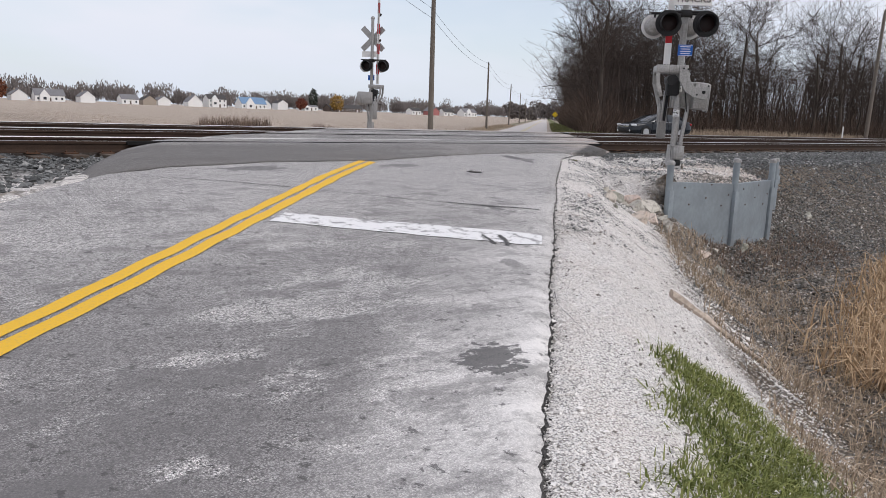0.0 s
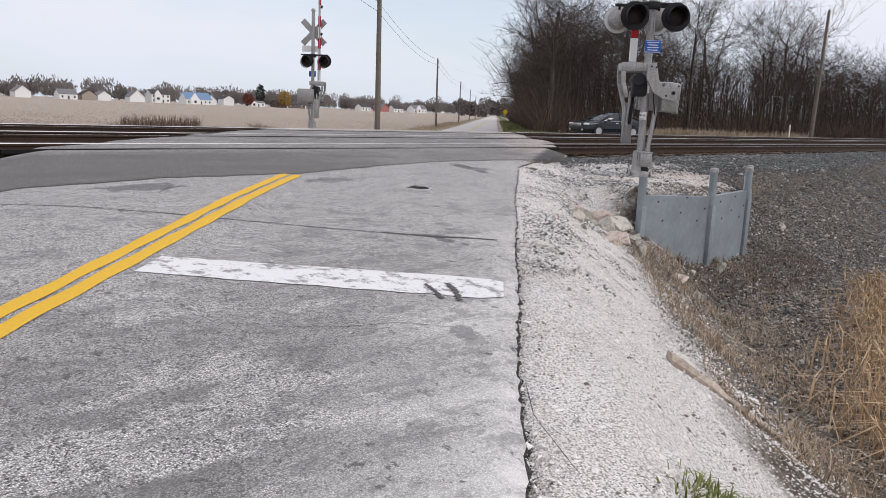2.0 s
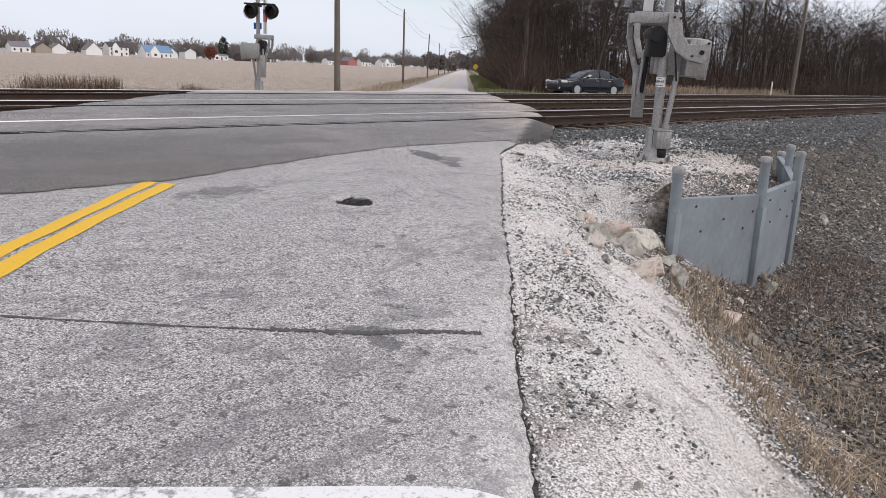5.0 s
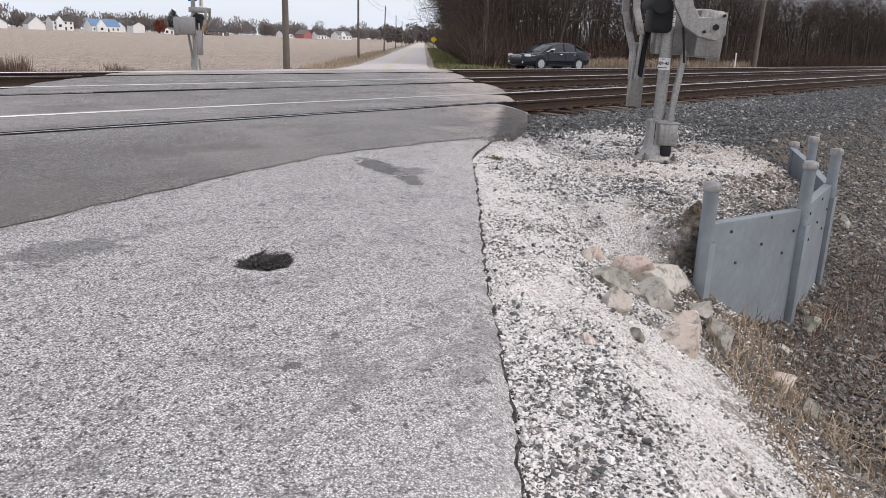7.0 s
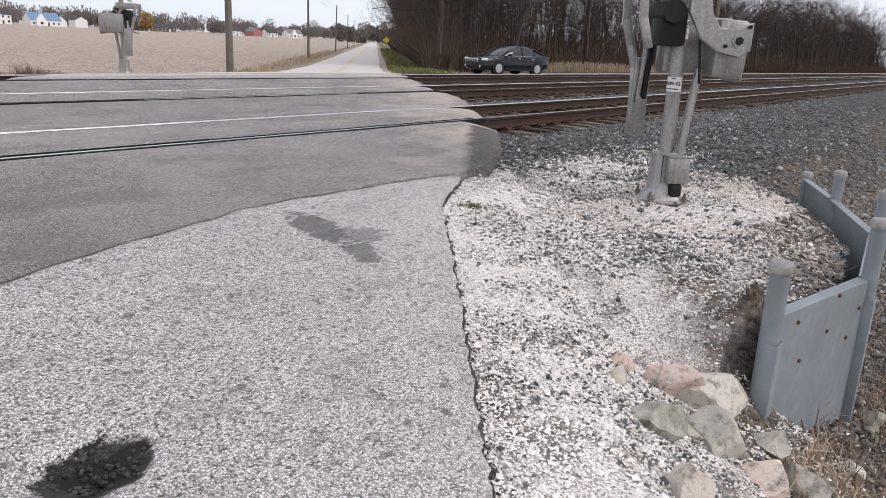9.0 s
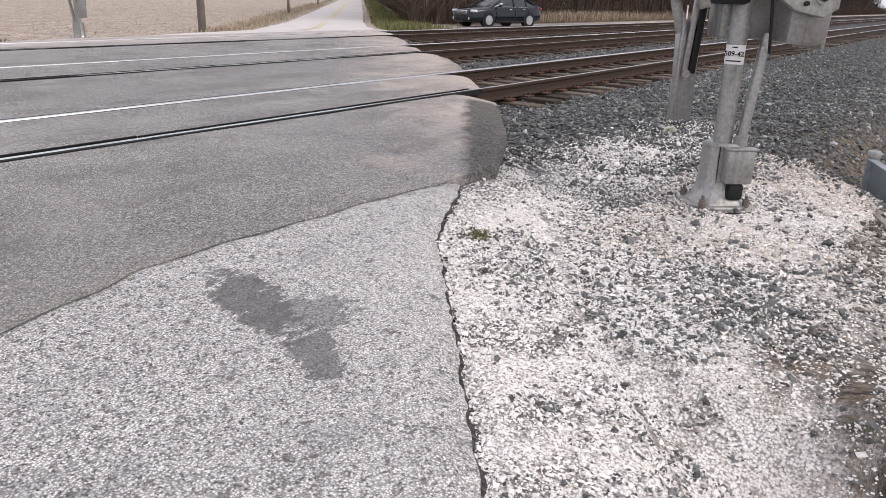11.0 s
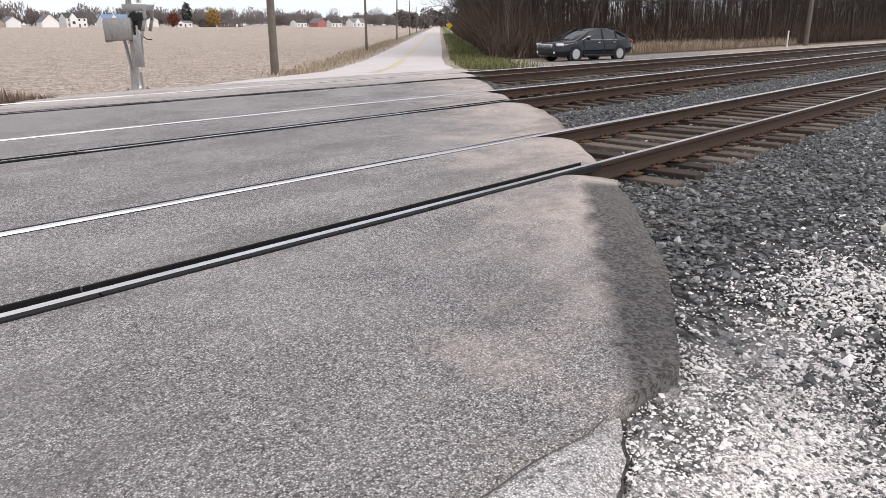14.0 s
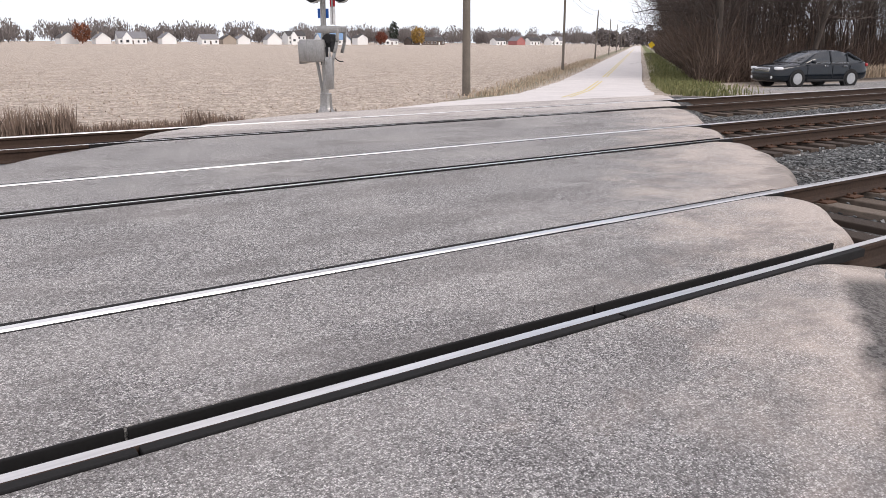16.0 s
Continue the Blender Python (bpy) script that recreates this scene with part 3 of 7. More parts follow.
def ground_z(x, y):
    x, y = np.asarray(x, float), np.asarray(y, float)
    u, v = to_uv(x, y)
    zr = road_z(y)
    d = np.maximum(right_edge(u) - v, v - left_edge(u))
    dd = np.maximum(d, 0)
    near = np.where(d < 0, -0.13, -0.040 - 0.028 * np.clip(1 - dd / 0.10, 0, 1) - 0.10 * np.minimum(dd, 0.55) - 0.60 * np.maximum(dd - 0.55, 0))
    road_bank = zr + near
    ty = np.interp(y, (8, 11.2, 14.0, 15.6, 16.8, 17.2, 20.3, 20.9, 21.0, 21.4, 24.6, 25.0, 28.5, 29.4, 30.6, 33, 36, 42, 60), (-4.0, -1.55, 0.44, 0.52, 0.54, 0.505, 0.505, 0.54, 0.54, 0.505, 0.505, 0.51, 0.505, 0.50, 0.34, 0.28, 0.24, 0.06, 0.0))
    lay_by = np.interp(y, (28.5, 29.4, 33, 36, 42), (0.505, 0.50, 0.42, 0.32, 0.06))
    ty = np.where((y > 28.5) & (y < 42), ty + (lay_by - ty) * np.clip((x - 27.0) / 3.0, 0, 1), ty)
    ty = np.where((y > 29.4) & (v > 9.0), np.interp(y, (29.4, 30.3, 36), (0.50, 0.10, 0.05)), ty)
    floor_z = np.interp(y, (-40, 14, 28, 36), (-1.25, -1.25, -0.3, 0.05))
    z = np.maximum(np.maximum(road_bank, ty), floor_z)
    # the made-up pad behind the steel panels
    pad_y = np.interp(x, (9.95, 11.55, 13.2, 14.5, 15.8), (12.66, 12.38, 12.56, 13.12, 13.65))
    on_pad = (x > 9.0) & (x < 15.8) & (y > pad_y)
    z = np.where(on_pad, np.maximum(z, np.minimum(0.44, 0.20 + 0.30 * (y - pad_y)) - 0.75 * np.maximum(0, 9.95 - x)), z)
    z = z + 0.26 * np.exp(-((x - 10.25) / 0.85) ** 2 - ((y - 12.25) / 0.42) ** 2) + 0.24 * np.exp(-((x - 10.12) / 0.30) ** 2 - ((y - 12.62) / 0.17) ** 2)
    z = z + 0.20 * np.exp(-((x - 11.7) / 0.8) ** 2 - ((y - 11.95) / 0.36) ** 2)
    far = y > 29.5
    road_far = np.maximum(3.9 - v, v - 9.9)
    z = np.where(far, np.where(road_far < 0.0, zr - 0.06, np.maximum(z, zr - 0.06 - 0.05 * np.clip(road_far, 0, 3) - 0.3 * np.clip(road_far - 3, 0, 5))), z)
    wide = np.where((d > 0.7) & (y < 16), 0.05, 0.008)
    return z + wide * rough2(x, y, 1.7) + wide * 0.5 * rough2(x, y, 5.1, 2.0)


def finish(name, me, material, parent=None):
    ob = new(name, me)
    if material:
        me.materials.append(material)
    if parent:
        ob.parent = parent
    return ob


def from_arrays(name, verts, faces, material, parent=None, smooth=False):
    me = bpy.data.meshes.new(name)
    verts, faces = np.asarray(verts, np.float32), np.asarray(faces, np.int32)
    me.vertices.add(len(verts))
    me.vertices.foreach_set("co", verts.ravel())
    k = faces.shape[1]
    me.loops.add(faces.size)
    me.loops.foreach_set("vertex_index", faces.ravel())
    me.polygons.add(len(faces))
    me.polygons.foreach_set("loop_start", np.arange(0, faces.size, k, dtype=np.int32))
    me.polygons.foreach_set("use_smooth", np.full(len(faces), smooth, bool))
    me.update(calc_edges=True)
    me.validate()
    return finish(name, me, material, parent)


def grid_faces(nx, ny):
    i = np.arange(nx * ny).reshape(ny, nx)
    return np.stack([i[:-1, :-1], i[:-1, 1:], i[1:, 1:], i[1:, :-1]], -1).reshape(-1, 4)


def part(name, bm, material, parent, label="", smooth=True):
    me = bpy.data.meshes.new(name)
    bm.normal_update()
    bm.to_mesh(me)
    bm.free()
    if smooth:
        for p in me.polygons:
            p.use_smooth = True
        me.set_sharp_from_angle(angle=radians(40))
    ob = finish(name, me, material, parent)
    if label:
        ob["label"] = label
    return ob


def thing(name, label, category, m=None, group="", kind=""):
    ob = new(name)
    ob.empty_display_size = 0.1
    if m:
        ob.matrix_basis = m
    return tagged(ob, label, category, group, kind)


def box(bm, x, y, z, sx, sy, sz, bevel=0.0, turn=None):
    """A box centred at x, y, z."""
    r = bmesh.ops.create_cube(bm, size=1.0)
    vs = r["verts"]
    bmesh.ops.scale(bm, vec=(sx, sy, sz), verts=vs)
    if bevel:
        es = list({e for w in vs for e in w.link_edges})
        vs = bmesh.ops.bevel(bm, geom=es, offset=bevel, segments=2, profile=0.5, affect="EDGES")["verts"]
    if turn:
        bmesh.ops.transform(bm, matrix=turn, verts=vs)
    bmesh.ops.translate(bm, vec=(x, y, z), verts=vs)
    return vs


def tube(bm, a, b, r1, r2=None, sides=12, caps=True):
    """A round bar from a to b."""
    a, b = Vector(a), Vector(b)
    r2 = r1 if r2 is None else r2
    d = b - a
    m = Matrix.Translation((a + b) / 2) @ d.to_track_quat("Z", "Y").to_matrix().to_4x4()
    return bmesh.ops.create_cone(bm, cap_ends=caps, segments=sides, radius1=r1, radius2=r2, depth=d.length, matrix=m)["verts"]


def lathe(bm, rings, sides=24, m=None):
    """Rings of (radius, height) turned about z."""
    loops = []
    for r, h in rings:
        loops.append([bm.verts.new((r * math.cos(k * math.tau / sides), r * math.sin(k * math.tau / sides), h)) for k in range(sides)])
    for a, b in zip(loops, loops[1:]):
        for k in range(sides):
            bm.faces.new((a[k], a[(k + 1) % sides], b[(k + 1) % sides], b[k]))
    bm.faces.new(loops[-1])
    bm.faces.new(loops[0][::-1])
    if m:
        bmesh.ops.transform(bm, matrix=m, verts=[w for lp in loops for w in lp])


def loft(bm, rings, cap=True):
    loops = [[bm.verts.new(p) for p in r] for r in rings]
    n = len(loops[0])
    for a, c in zip(loops, loops[1:]):
        for k in range(n):
            bm.faces.new((a[k], a[(k + 1) % n], c[(k + 1) % n], c[k]))
    if cap:
        bm.faces.new(loops[0][::-1])
        bm.faces.new(loops[-1])


def outline(bm, pts, thick, m=None):
    """A flat shape in x, z with a thickness along y."""
    vs = [bm.verts.new((x, -thick / 2, z)) for x, z in pts]
    f = bm.faces.new(vs)
    up = bmesh.ops.extrude_face_region(bm, geom=[f])["geom"]
    moved = [w for w in up if isinstance(w, bmesh.types.BMVert)]
    bmesh.ops.translate(bm, vec=(0, thick, 0), verts=moved)
    if m:
        bmesh.ops.transform(bm, matrix=m, verts=vs + moved)
    bmesh.ops.recalc_face_normals(bm, faces=list({g for w in vs + moved for g in w.link_faces}))


def wire(name, pts, r, material, parent=None, label="", category=""):
    cu = bpy.data.curves.new(name, "CURVE")
    cu.dimensions, cu.bevel_depth, cu.bevel_resolution = "3D", r, 1
    s = cu.splines.new("POLY")
    s.points.add(len(pts) - 1)
    for p, q in zip(s.points, pts):
        p.co = (*q, 1)
    ob = finish(name, cu, material, parent)
    if category:
        tagged(ob, label, category)
    return ob


# ---- ground ----
def spaced(stops):
    out = []
    for (a, b, step) in stops:
        out += list(np.arange(a, b, step))
    return np.array(out + [stops[-1][1]])


gx = spaced([(-1500, -300, 120), (-300, -60, 24), (-60, -12, 3), (-12, -2, 0.5), (-2, 19, 0.14), (19, 32, 0.35), (32, 80, 1.5), (80, 300, 15), (300, 1800, 125)])
gy = spaced([(-900, -100, 100), (-100, -20, 10), (-20, 2, 1.0), (2, 18, 0.14), (18, 40, 0.4), (40, 80, 2), (80, 300, 15), (300, 1800, 125)])
GX, GY = np.meshgrid(gx, gy)
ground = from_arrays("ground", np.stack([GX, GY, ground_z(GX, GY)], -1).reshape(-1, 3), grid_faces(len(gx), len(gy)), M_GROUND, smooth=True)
tagged(ground, "flat farmland with gravel shoulder, ballast bank, ditch and bare stubble field", "ground", kind="structure")

# ---- road on the near side ----
ru, nv = np.concatenate([np.arange(-30, 2.5, 0.25), np.arange(2.5, 20.4, 0.05)]), 60
f = np.linspace(0, 1, nv)
UU, FF = np.meshgrid(ru, f, indexing="ij")
RV = right_edge(UU) * (1 - FF) + left_edge(UU) * FF
RX, RY = from_uv(UU, RV)
RZ = road_z(RY) + 0.005 * rough2(RX, RY, 1.1, 4.0) + 0.003 * rough2(RX, RY, 6.0)
hole = np.hypot((RX - 6.68) / 0.20, (RY - 13.62) / 0.14) + 0.25 * rough2(RX, RY, 14.0)
RZ = RZ - 0.06 * np.clip(1.5 * (1.15 - hole), 0, 1)
edge_u = np.minimum(RV - right_edge(UU), left_edge(UU) - RV)
RZ = RZ - 0.045 * np.clip(1 - edge_u / 0.16, 0, 1) ** 2
i = np.arange(len(ru) * nv).reshape(len(ru), nv)
quads = np.stack([i[:-1, :-1], i[1:, :-1], i[1:, 1:], i[:-1, 1:]], -1).reshape(-1, 4)
yc = RY.ravel()[quads].mean(1)
xc = RX.ravel()[quads].mean(1)
verts = np.stack([RX, RY, RZ], -1).reshape(-1, 3)
base = len(verts)
skirt = np.concatenate([verts[i[:, 0]], verts[i[:, -1]]]) - np.array([0, 0, 0.16])
k = np.arange(len(ru) - 1)
sk_r = np.stack([i[:-1, 0], base + k, base + k + 1, i[1:, 0]], -1)
sk_l = np.stack([i[:-1, -1], i[1:, -1], base + len(ru) + k + 1, base + len(ru) + k], -1)
quads = np.concatenate([quads[yc < 16.3], sk_r[RY[:-1, 0] < 16.3], sk_l[RY[:-1, -1] < 16.3]])
n_top = int((yc < 16.3).sum())
road = from_arrays("road", np.concatenate([verts, skirt]), quads, M_OLD, smooth=True)
# broken sides in dark asphalt, their shadowy look put into the colour
road.data.materials.append(M_CRUMB)
road.data.polygons.foreach_set("material_index", (np.arange(len(quads)) >= n_top).astype(np.int32))
tagged(road, "weathered pale grey asphalt road with stains and a broken edge", "road", kind="structure")


# broken dark rim of the asphalt along the gravel, its edge shade painted in
uu_ = np.arange(-6, 18.8, 0.06)
rim = []
for q in (-0.006, 0.004, 0.012):
    e = right_edge(uu_) - q * (1 + 0.9 * np.sin(uu_ * 23.0) * np.sin(uu_ * 4.3))
    x, y = from_uv(uu_, e)
    rim.append(np.stack([x, y, road_z(y) - 0.052 - 0.25 * max(q, 0.0)], -1))
rim_ob = from_arrays("asphalt_rim", np.concatenate(rim), grid_faces(len(uu_), 3), M_CRUMB)
tagged(rim_ob, "dark crumbled asphalt edge along the gravel shoulder, edge shade in its colour", "road edge", kind="structure")


def on_road(name, pts, lift, material, label, category="road marking", nx=2):
    """A strip laid on the road: pts are pairs of (right, left) points along it."""
    vs, n = [], len(pts)
    for a, c in pts:
        for q in np.linspace(0, 1, nx):
            x, y = a[0] + (c[0] - a[0]) * q, a[1] + (c[1] - a[1]) * q
            vs.append((x, y, float(road_z(y)) + 0.005 * float(rough2(x, y, 1.1, 4.0)) + 0.003 * float(rough2(x, y, 6.0)) + lift))
    ob = from_arrays(name, vs, grid_faces(nx, n), material, smooth=True)
    return tagged(ob, label, category, kind="structure")


for v0, v1, end in ((7.235, 7.345, 14.05), (7.385, 7.490, 14.02)):
    us = np.arange(-20, end, 0.12)
    strip = [(from_uv(a, v0 + 0.006 * math.sin(a * 9)), from_uv(a, v1 + 0.006 * math.sin(a * 8 + 1))) for a in us]
    on_road("yellow_line", strip, 0.006, M_YELLOW, "solid yellow centre line painted on the asphalt")
stop = []
for q in np.linspace(0, 1, 30):
    a, c = from_uv(9.86, 4.79), from_uv(9.46, 7.17)
    x, y = a[0] + (c[0] - a[0]) * q, a[1] + (c[1] - a[1]) * q
    r = 0.06 * max(0.0, 1 - q * 18)
    w = 0.006 * math.sin(q * 40)
    wd = 0.50 - 0.09 * q
    stop.append(((x + (r + w) * CU, y + (r + w) * SU), (x + (wd - r) * CU, y + (wd - r) * SU)))
on_road("stop_line", stop, 0.006, M_WHITE, "worn white stop line across one lane of the road", nx=8)


def crack(pts, w, seed, lift=0.004):
    rnd = random.Random(seed)
    out, n = [], 26
    for q in np.linspace(0, len(pts) - 1.001, n * (len(pts) - 1)):
        k = int(q)
        a, c = Vector(pts[k]), Vector(pts[k + 1])
        p = a.lerp(c, q - k)
        side = (c - a).normalized()
        side = Vector((-side.y, side.x))
        p = p + side * (rnd.uniform(-0.4, 0.4) * w)
        ww = w * rnd.uniform(0.35, 1.2)
        out.append(((p - side * ww)[:], (p + side * ww)[:]))
    on_road("tar_crack", out, lift, M_TAR, "dark sealed crack in the asphalt", "crack")


M_TAR = plain("dark_tar", (0.10, 0.098, 0.098), 0.85, 0.0, 50.0, 0.3)
crack([(5.55, 11.32), (5.30, 11.50), (5.02, 11.66), (4.70, 11.90)], 0.024, 1)
crack([(4.70, 11.90), (4.2, 12.3), (3.84, 12.6), (3.37, 13.02), (2.74, 13.48), (1.9, 13.9)], 0.010, 2)
crack([(3.55, 9.86), (3.3, 10.1), (3.0, 10.20), (2.6, 10.42)], 0.003, 3)
crack([(3.9, 14.75), (3.95, 14.35), (3.6, 13.95)], 0.007, 5)
crack([(3.98, 10.60), (3.92, 10.44), (3.86, 10.30)], 0.020, 7, 0.010)
crack([(4.14, 10.54), (4.06, 10.38), (3.94, 10.22)], 0.024, 8, 0.010)
crack([(2.75, 8.42), (3.0, 8.85), (3.25, 9.1)], 0.003, 4)

# pothole fill
bm = bmesh.new()
for k in range(90):
    a, r = random.uniform(0, math.tau), random.uniform(0, 1) ** 0.6
    px, py = 6.68 + 0.17 * r * math.cos(a), 13.62 + 0.11 * r * math.sin(a)
    s = random.uniform(0.005, 0.013)
    bmesh.ops.create_icosphere(bm, subdivisions=1, radius=s, matrix=Matrix.Translation((px, py, float(road_z(py)) - 0.062 + 0.03 * r)))
pit = part("pothole_rubble", bm, M_CRUMB, None, smooth=False)
tagged(pit, "dark crumbled asphalt in a small pothole", "pothole", kind="stuff")

# ---- crossing panels of asphalt between the rails ----
def panel_right(y):
    return 15.35 + (y - 18.0) * 1.03


def panel_left(y):
    return 3.3 + (y - 17.8) * 1.0


def slab(y0, y1, bulge, label, zfun=None, left=None, right=None, n_y=18):
    xs, ys = [], np.linspace(y0, y1, n_y)
    V = []
    nx = 130
    for y in ys:
        q = (y - y0) / (y1 - y0)
        rnd = math.sqrt(max(0.0, 1 - (2 * q - 1) ** 2))
        a = (left(y) if left else panel_left(y)) - bulge * rnd + 0.04 * math.sin(y * 7)
        c = (right(y) if right else panel_right(y)) + bulge * rnd + 0.04 * math.sin(y * 9)
        # finer towards the ends
        t = np.linspace(0, 1, nx)
        x = a + (c - a) * (0.5 - 0.5 * np.cos(t * math.pi))
        end = np.minimum(x - a, c - x)
        z = (zfun(x, y) if zfun else np.full(nx, RAIL_Z - 0.008)) - 0.20 * np.clip(1 - end / 0.42, 0, 1) ** 2.2
        z = z + 0.003 * rough2(x, np.full(nx, y), 2.3)
        V.append(np.stack([x, np.full(nx, y), z], -1))
    V = np.array(V)
    top = V.reshape(-1, 3)
    fs = grid_faces(nx, n_y)
    edge = np.concatenate([np.arange(nx), np.arange(1, n_y) * nx + nx - 1, np.arange(nx - 2, -1, -1) + (n_y - 1) * nx, np.arange(n_y - 2, 0, -1) * nx])
    low = top[edge] - np.array([0, 0, 0.22])
    b0, m = len(top), len(edge)
    j = np.arange(m)
    sk = np.stack([edge, b0 + j, b0 + (j + 1) % m, edge[(j + 1) % m]], -1)
    ob = from_arrays("crossing_panel", np.concatenate([top, low]), np.concatenate([fs, sk]), M_NEW, smooth=True)
    ob.data.set_sharp_from_angle(angle=radians(50))
    return tagged(ob, label, "crossing panel", "asphalt strips of the crossing", "structure")


def ramp_left(y):
    return 3.25 + (y - 17.68) * 0.495


def apron_edge(x):
    return np.interp(x, (0.8, 2.6, 4.1, 5.7, 8.8, 9.64, 11.26, 13), (13.6, 14.48, 14.79, 14.80, 15.60, 15.62, 15.53, 15.5))


# the ramp: from the old road up to the first rail
xs = np.linspace(0.4, 15.6, 190)
rows = []
for q in np.linspace(0, 1, 26):
    y1 = 17.90
    y0 = apron_edge(xs) + 0.010 * np.sin(xs * 5) + 0.010 * np.sin(xs * 13)
    y0 = np.where(xs > 11.3, np.interp(xs, (11.3, 11.75, 12.9, 14.7, 15.25, 15.6), (15.53, 15.52, 16.12, 17.30, 17.75, 17.89)), y0)
    y0 = np.where(xs < 1.5, np.interp(xs, (0.4, 0.8, 1.5), (13.35, 13.55, 13.9)), y0)
    yy = y0 + (y1 - y0) * q
    zz = road_z(yy) + 0.012 + 0.012 * min(1, q * 6)
    zz = np.minimum(zz, RAIL_Z - 0.004)
    zz = zz + 0.005 * rough2(xs, yy, 1.1, 4.0) * (1 - q)
    # slumped outer shoulders
    right_d = (panel_right(yy) - 0.62 - xs) * 0.72
    left_d = (xs - ramp_left(yy) - 0.5) * 0.8
    d = np.minimum(right_d, left_d)
    zz = zz - 0.25 * np.clip(-d / 0.9 + 0.02, 0, 1) ** 1.3
    cut_l = xs < ramp_left(yy) - 0.12
    zz = np.where(cut_l, zz - 0.4, zz)
    rows.append(np.stack([xs, yy, zz + 0.004 * rough2(xs, yy, 2.3)], -1))
V = np.array(rows)
nyq, nxq = V.shape[:2]
top = V.reshape(-1, 3)
edge = np.concatenate([np.arange(nxq), np.arange(1, nyq) * nxq + nxq - 1])
low = top[edge] - np.array([0, 0, 0.12])
j = np.arange(len(edge) - 1)
sk = np.stack([edge[:-1], len(top) + j, len(top) + j + 1, edge[1:]], -1)
joint = []
for x, y in zip(xs, V[0][:, 1]):
    if 1.9 < x < 11.25:
        w = 0.016 * (0.6 + 0.4 * math.sin(x * 9) * math.sin(x * 3.7))
        joint.append(((x, y - 0.55 * w), (x, y + 0.012)))
on_road("tar_joint", joint, 0.008, M_TAR, "dark open joint between old and new asphalt", "crack")
apron = from_arrays("crossing_apron", np.concatenate([top, low]), np.concatenate([grid_faces(nxq, nyq), sk]), M_NEW, smooth=True)
tagged(apron, "darker newer asphalt ramp with crumbling dark shoulder beside the rail", "road", kind="structure")

slab(18.15, 19.435, 0.45, "asphalt strip between the two rails of a track")
slab(19.60, 22.21, 0.55, "asphalt strip between two tracks", right=lambda y: panel_right(y) + 0.25)
slab(22.46, 23.745, 0.40, "asphalt strip between the two rails of a track")
slab(23.92, 26.50, 0.40, "asphalt strip between two tracks")
slab(26.75, 28.035, 0.35, "asphalt strip between the two rails of a track")


def last_z(x, y):
    return np.full(len(x), float(road_z(y)) - 0.004)


slab(28.20, 30.4, 0.30, "pale asphalt apron behind the last rail", last_z, left=lambda y: 13.6 + (y - 28.2) * 1.5, right=lambda y: 26.0 + (y - 28.2) * 1.05)

# ---- road on the far side ----
fu = np.concatenate([np.arange(25, 60, 0.7), np.arange(60, 620, 8.0)])
fv = np.linspace(0, 1, 14)
FU, FQ = np.meshgrid(fu, fv, indexing="ij")
fl = np.interp(FU, (25, 36, 45, 60, 620), (12.5, 10.2, 9.4, 9.0, 9.0))
fr = np.interp(FU, (25, 36, 40, 60, 620), (3.0, 3.9, 4.4, 4.7, 4.7))
FV = fr + (fl - fr) * FQ + 0.04 * np.sin(FU * 1.7)
FX, FY = from_uv(FU, FV)
FZ = road_z(FY) + np.interp(FY, (30.2, 31.5), (-0.03, 0.012))
yc = FY.ravel()[grid_faces(14, len(fu))].mean(1)
M_FAR = plain("pale_old_asphalt", (0.60, 0.565, 0.545), 0.9, 0.0, 6.0, 0.16, 0.3)
far_road = from_arrays("road_beyond", np.stack([FX, FY, FZ], -1).reshape(-1, 3), grid_faces(14, len(fu))[yc > 28.9], M_FAR, smooth=True)
tagged(far_road, "straight pale country road running off across the fields", "road", kind="structure")
M_FADED = paint_mat("faded_yellow_paint", (0.62, 0.52, 0.22), 0.55, 2.0, (0.50, 0.475, 0.46))
for va in (6.78, 6.98):
    vs = []
    for a in np.arange(40, 300, 1.5):
        for e in (0, 0.1):
            x, y = from_uv(a, va + e)
            vs.append((x, y, float(road_z(y)) + 0.017))
    tagged(from_arrays("yellow_line", vs, grid_faces(2, len(vs) // 2), M_FADED), "faded yellow centre line on the far road", "road marking", kind="structure")


# ---- tracks ----
def rail_mesh(name, x0, x1, y, parent, worn=()):
    """Foot, web and head of a rail; the head's top is bright."""
    prof = [(-0.070, 0.0), (0.070, 0.0), (0.070, 0.012), (0.018, 0.030), (0.009, 0.045), (0.009, 0.120), (0.034, 0.130), (0.036, 0.158), (0.028, 0.170), (-0.028, 0.170), (-0.036, 0.158), (-0.034, 0.130), (-0.009, 0.120), (-0.009, 0.045), (-0.018, 0.030), (-0.070, 0.012)]
    xs = np.arange(x0, x1 + 0.1, 4.0)
    vs = [(x, y + a, RAIL_Z - 0.17 + h) for x in xs for a, h in prof]
    n = len(prof)
    fs = [(k * n + a, k * n + (a + 1) % n, (k + 1) * n + (a + 1) % n, (k + 1) * n + a) for k in range(len(xs) - 1) for a in range(n)]
    ob = from_arrays(name, vs, np.array(fs)[:, ::-1], M_RAIL, parent)
    ob.data.materials.append(M_HEAD)
    ob.data.polygons.foreach_set("material_index", np.array([1 if a == 8 or a in worn else 0 for k in range(len(xs) - 1) for a in range(n)], np.int32))
    ob["label"] = "rusty steel rail with a polished head"
    return ob


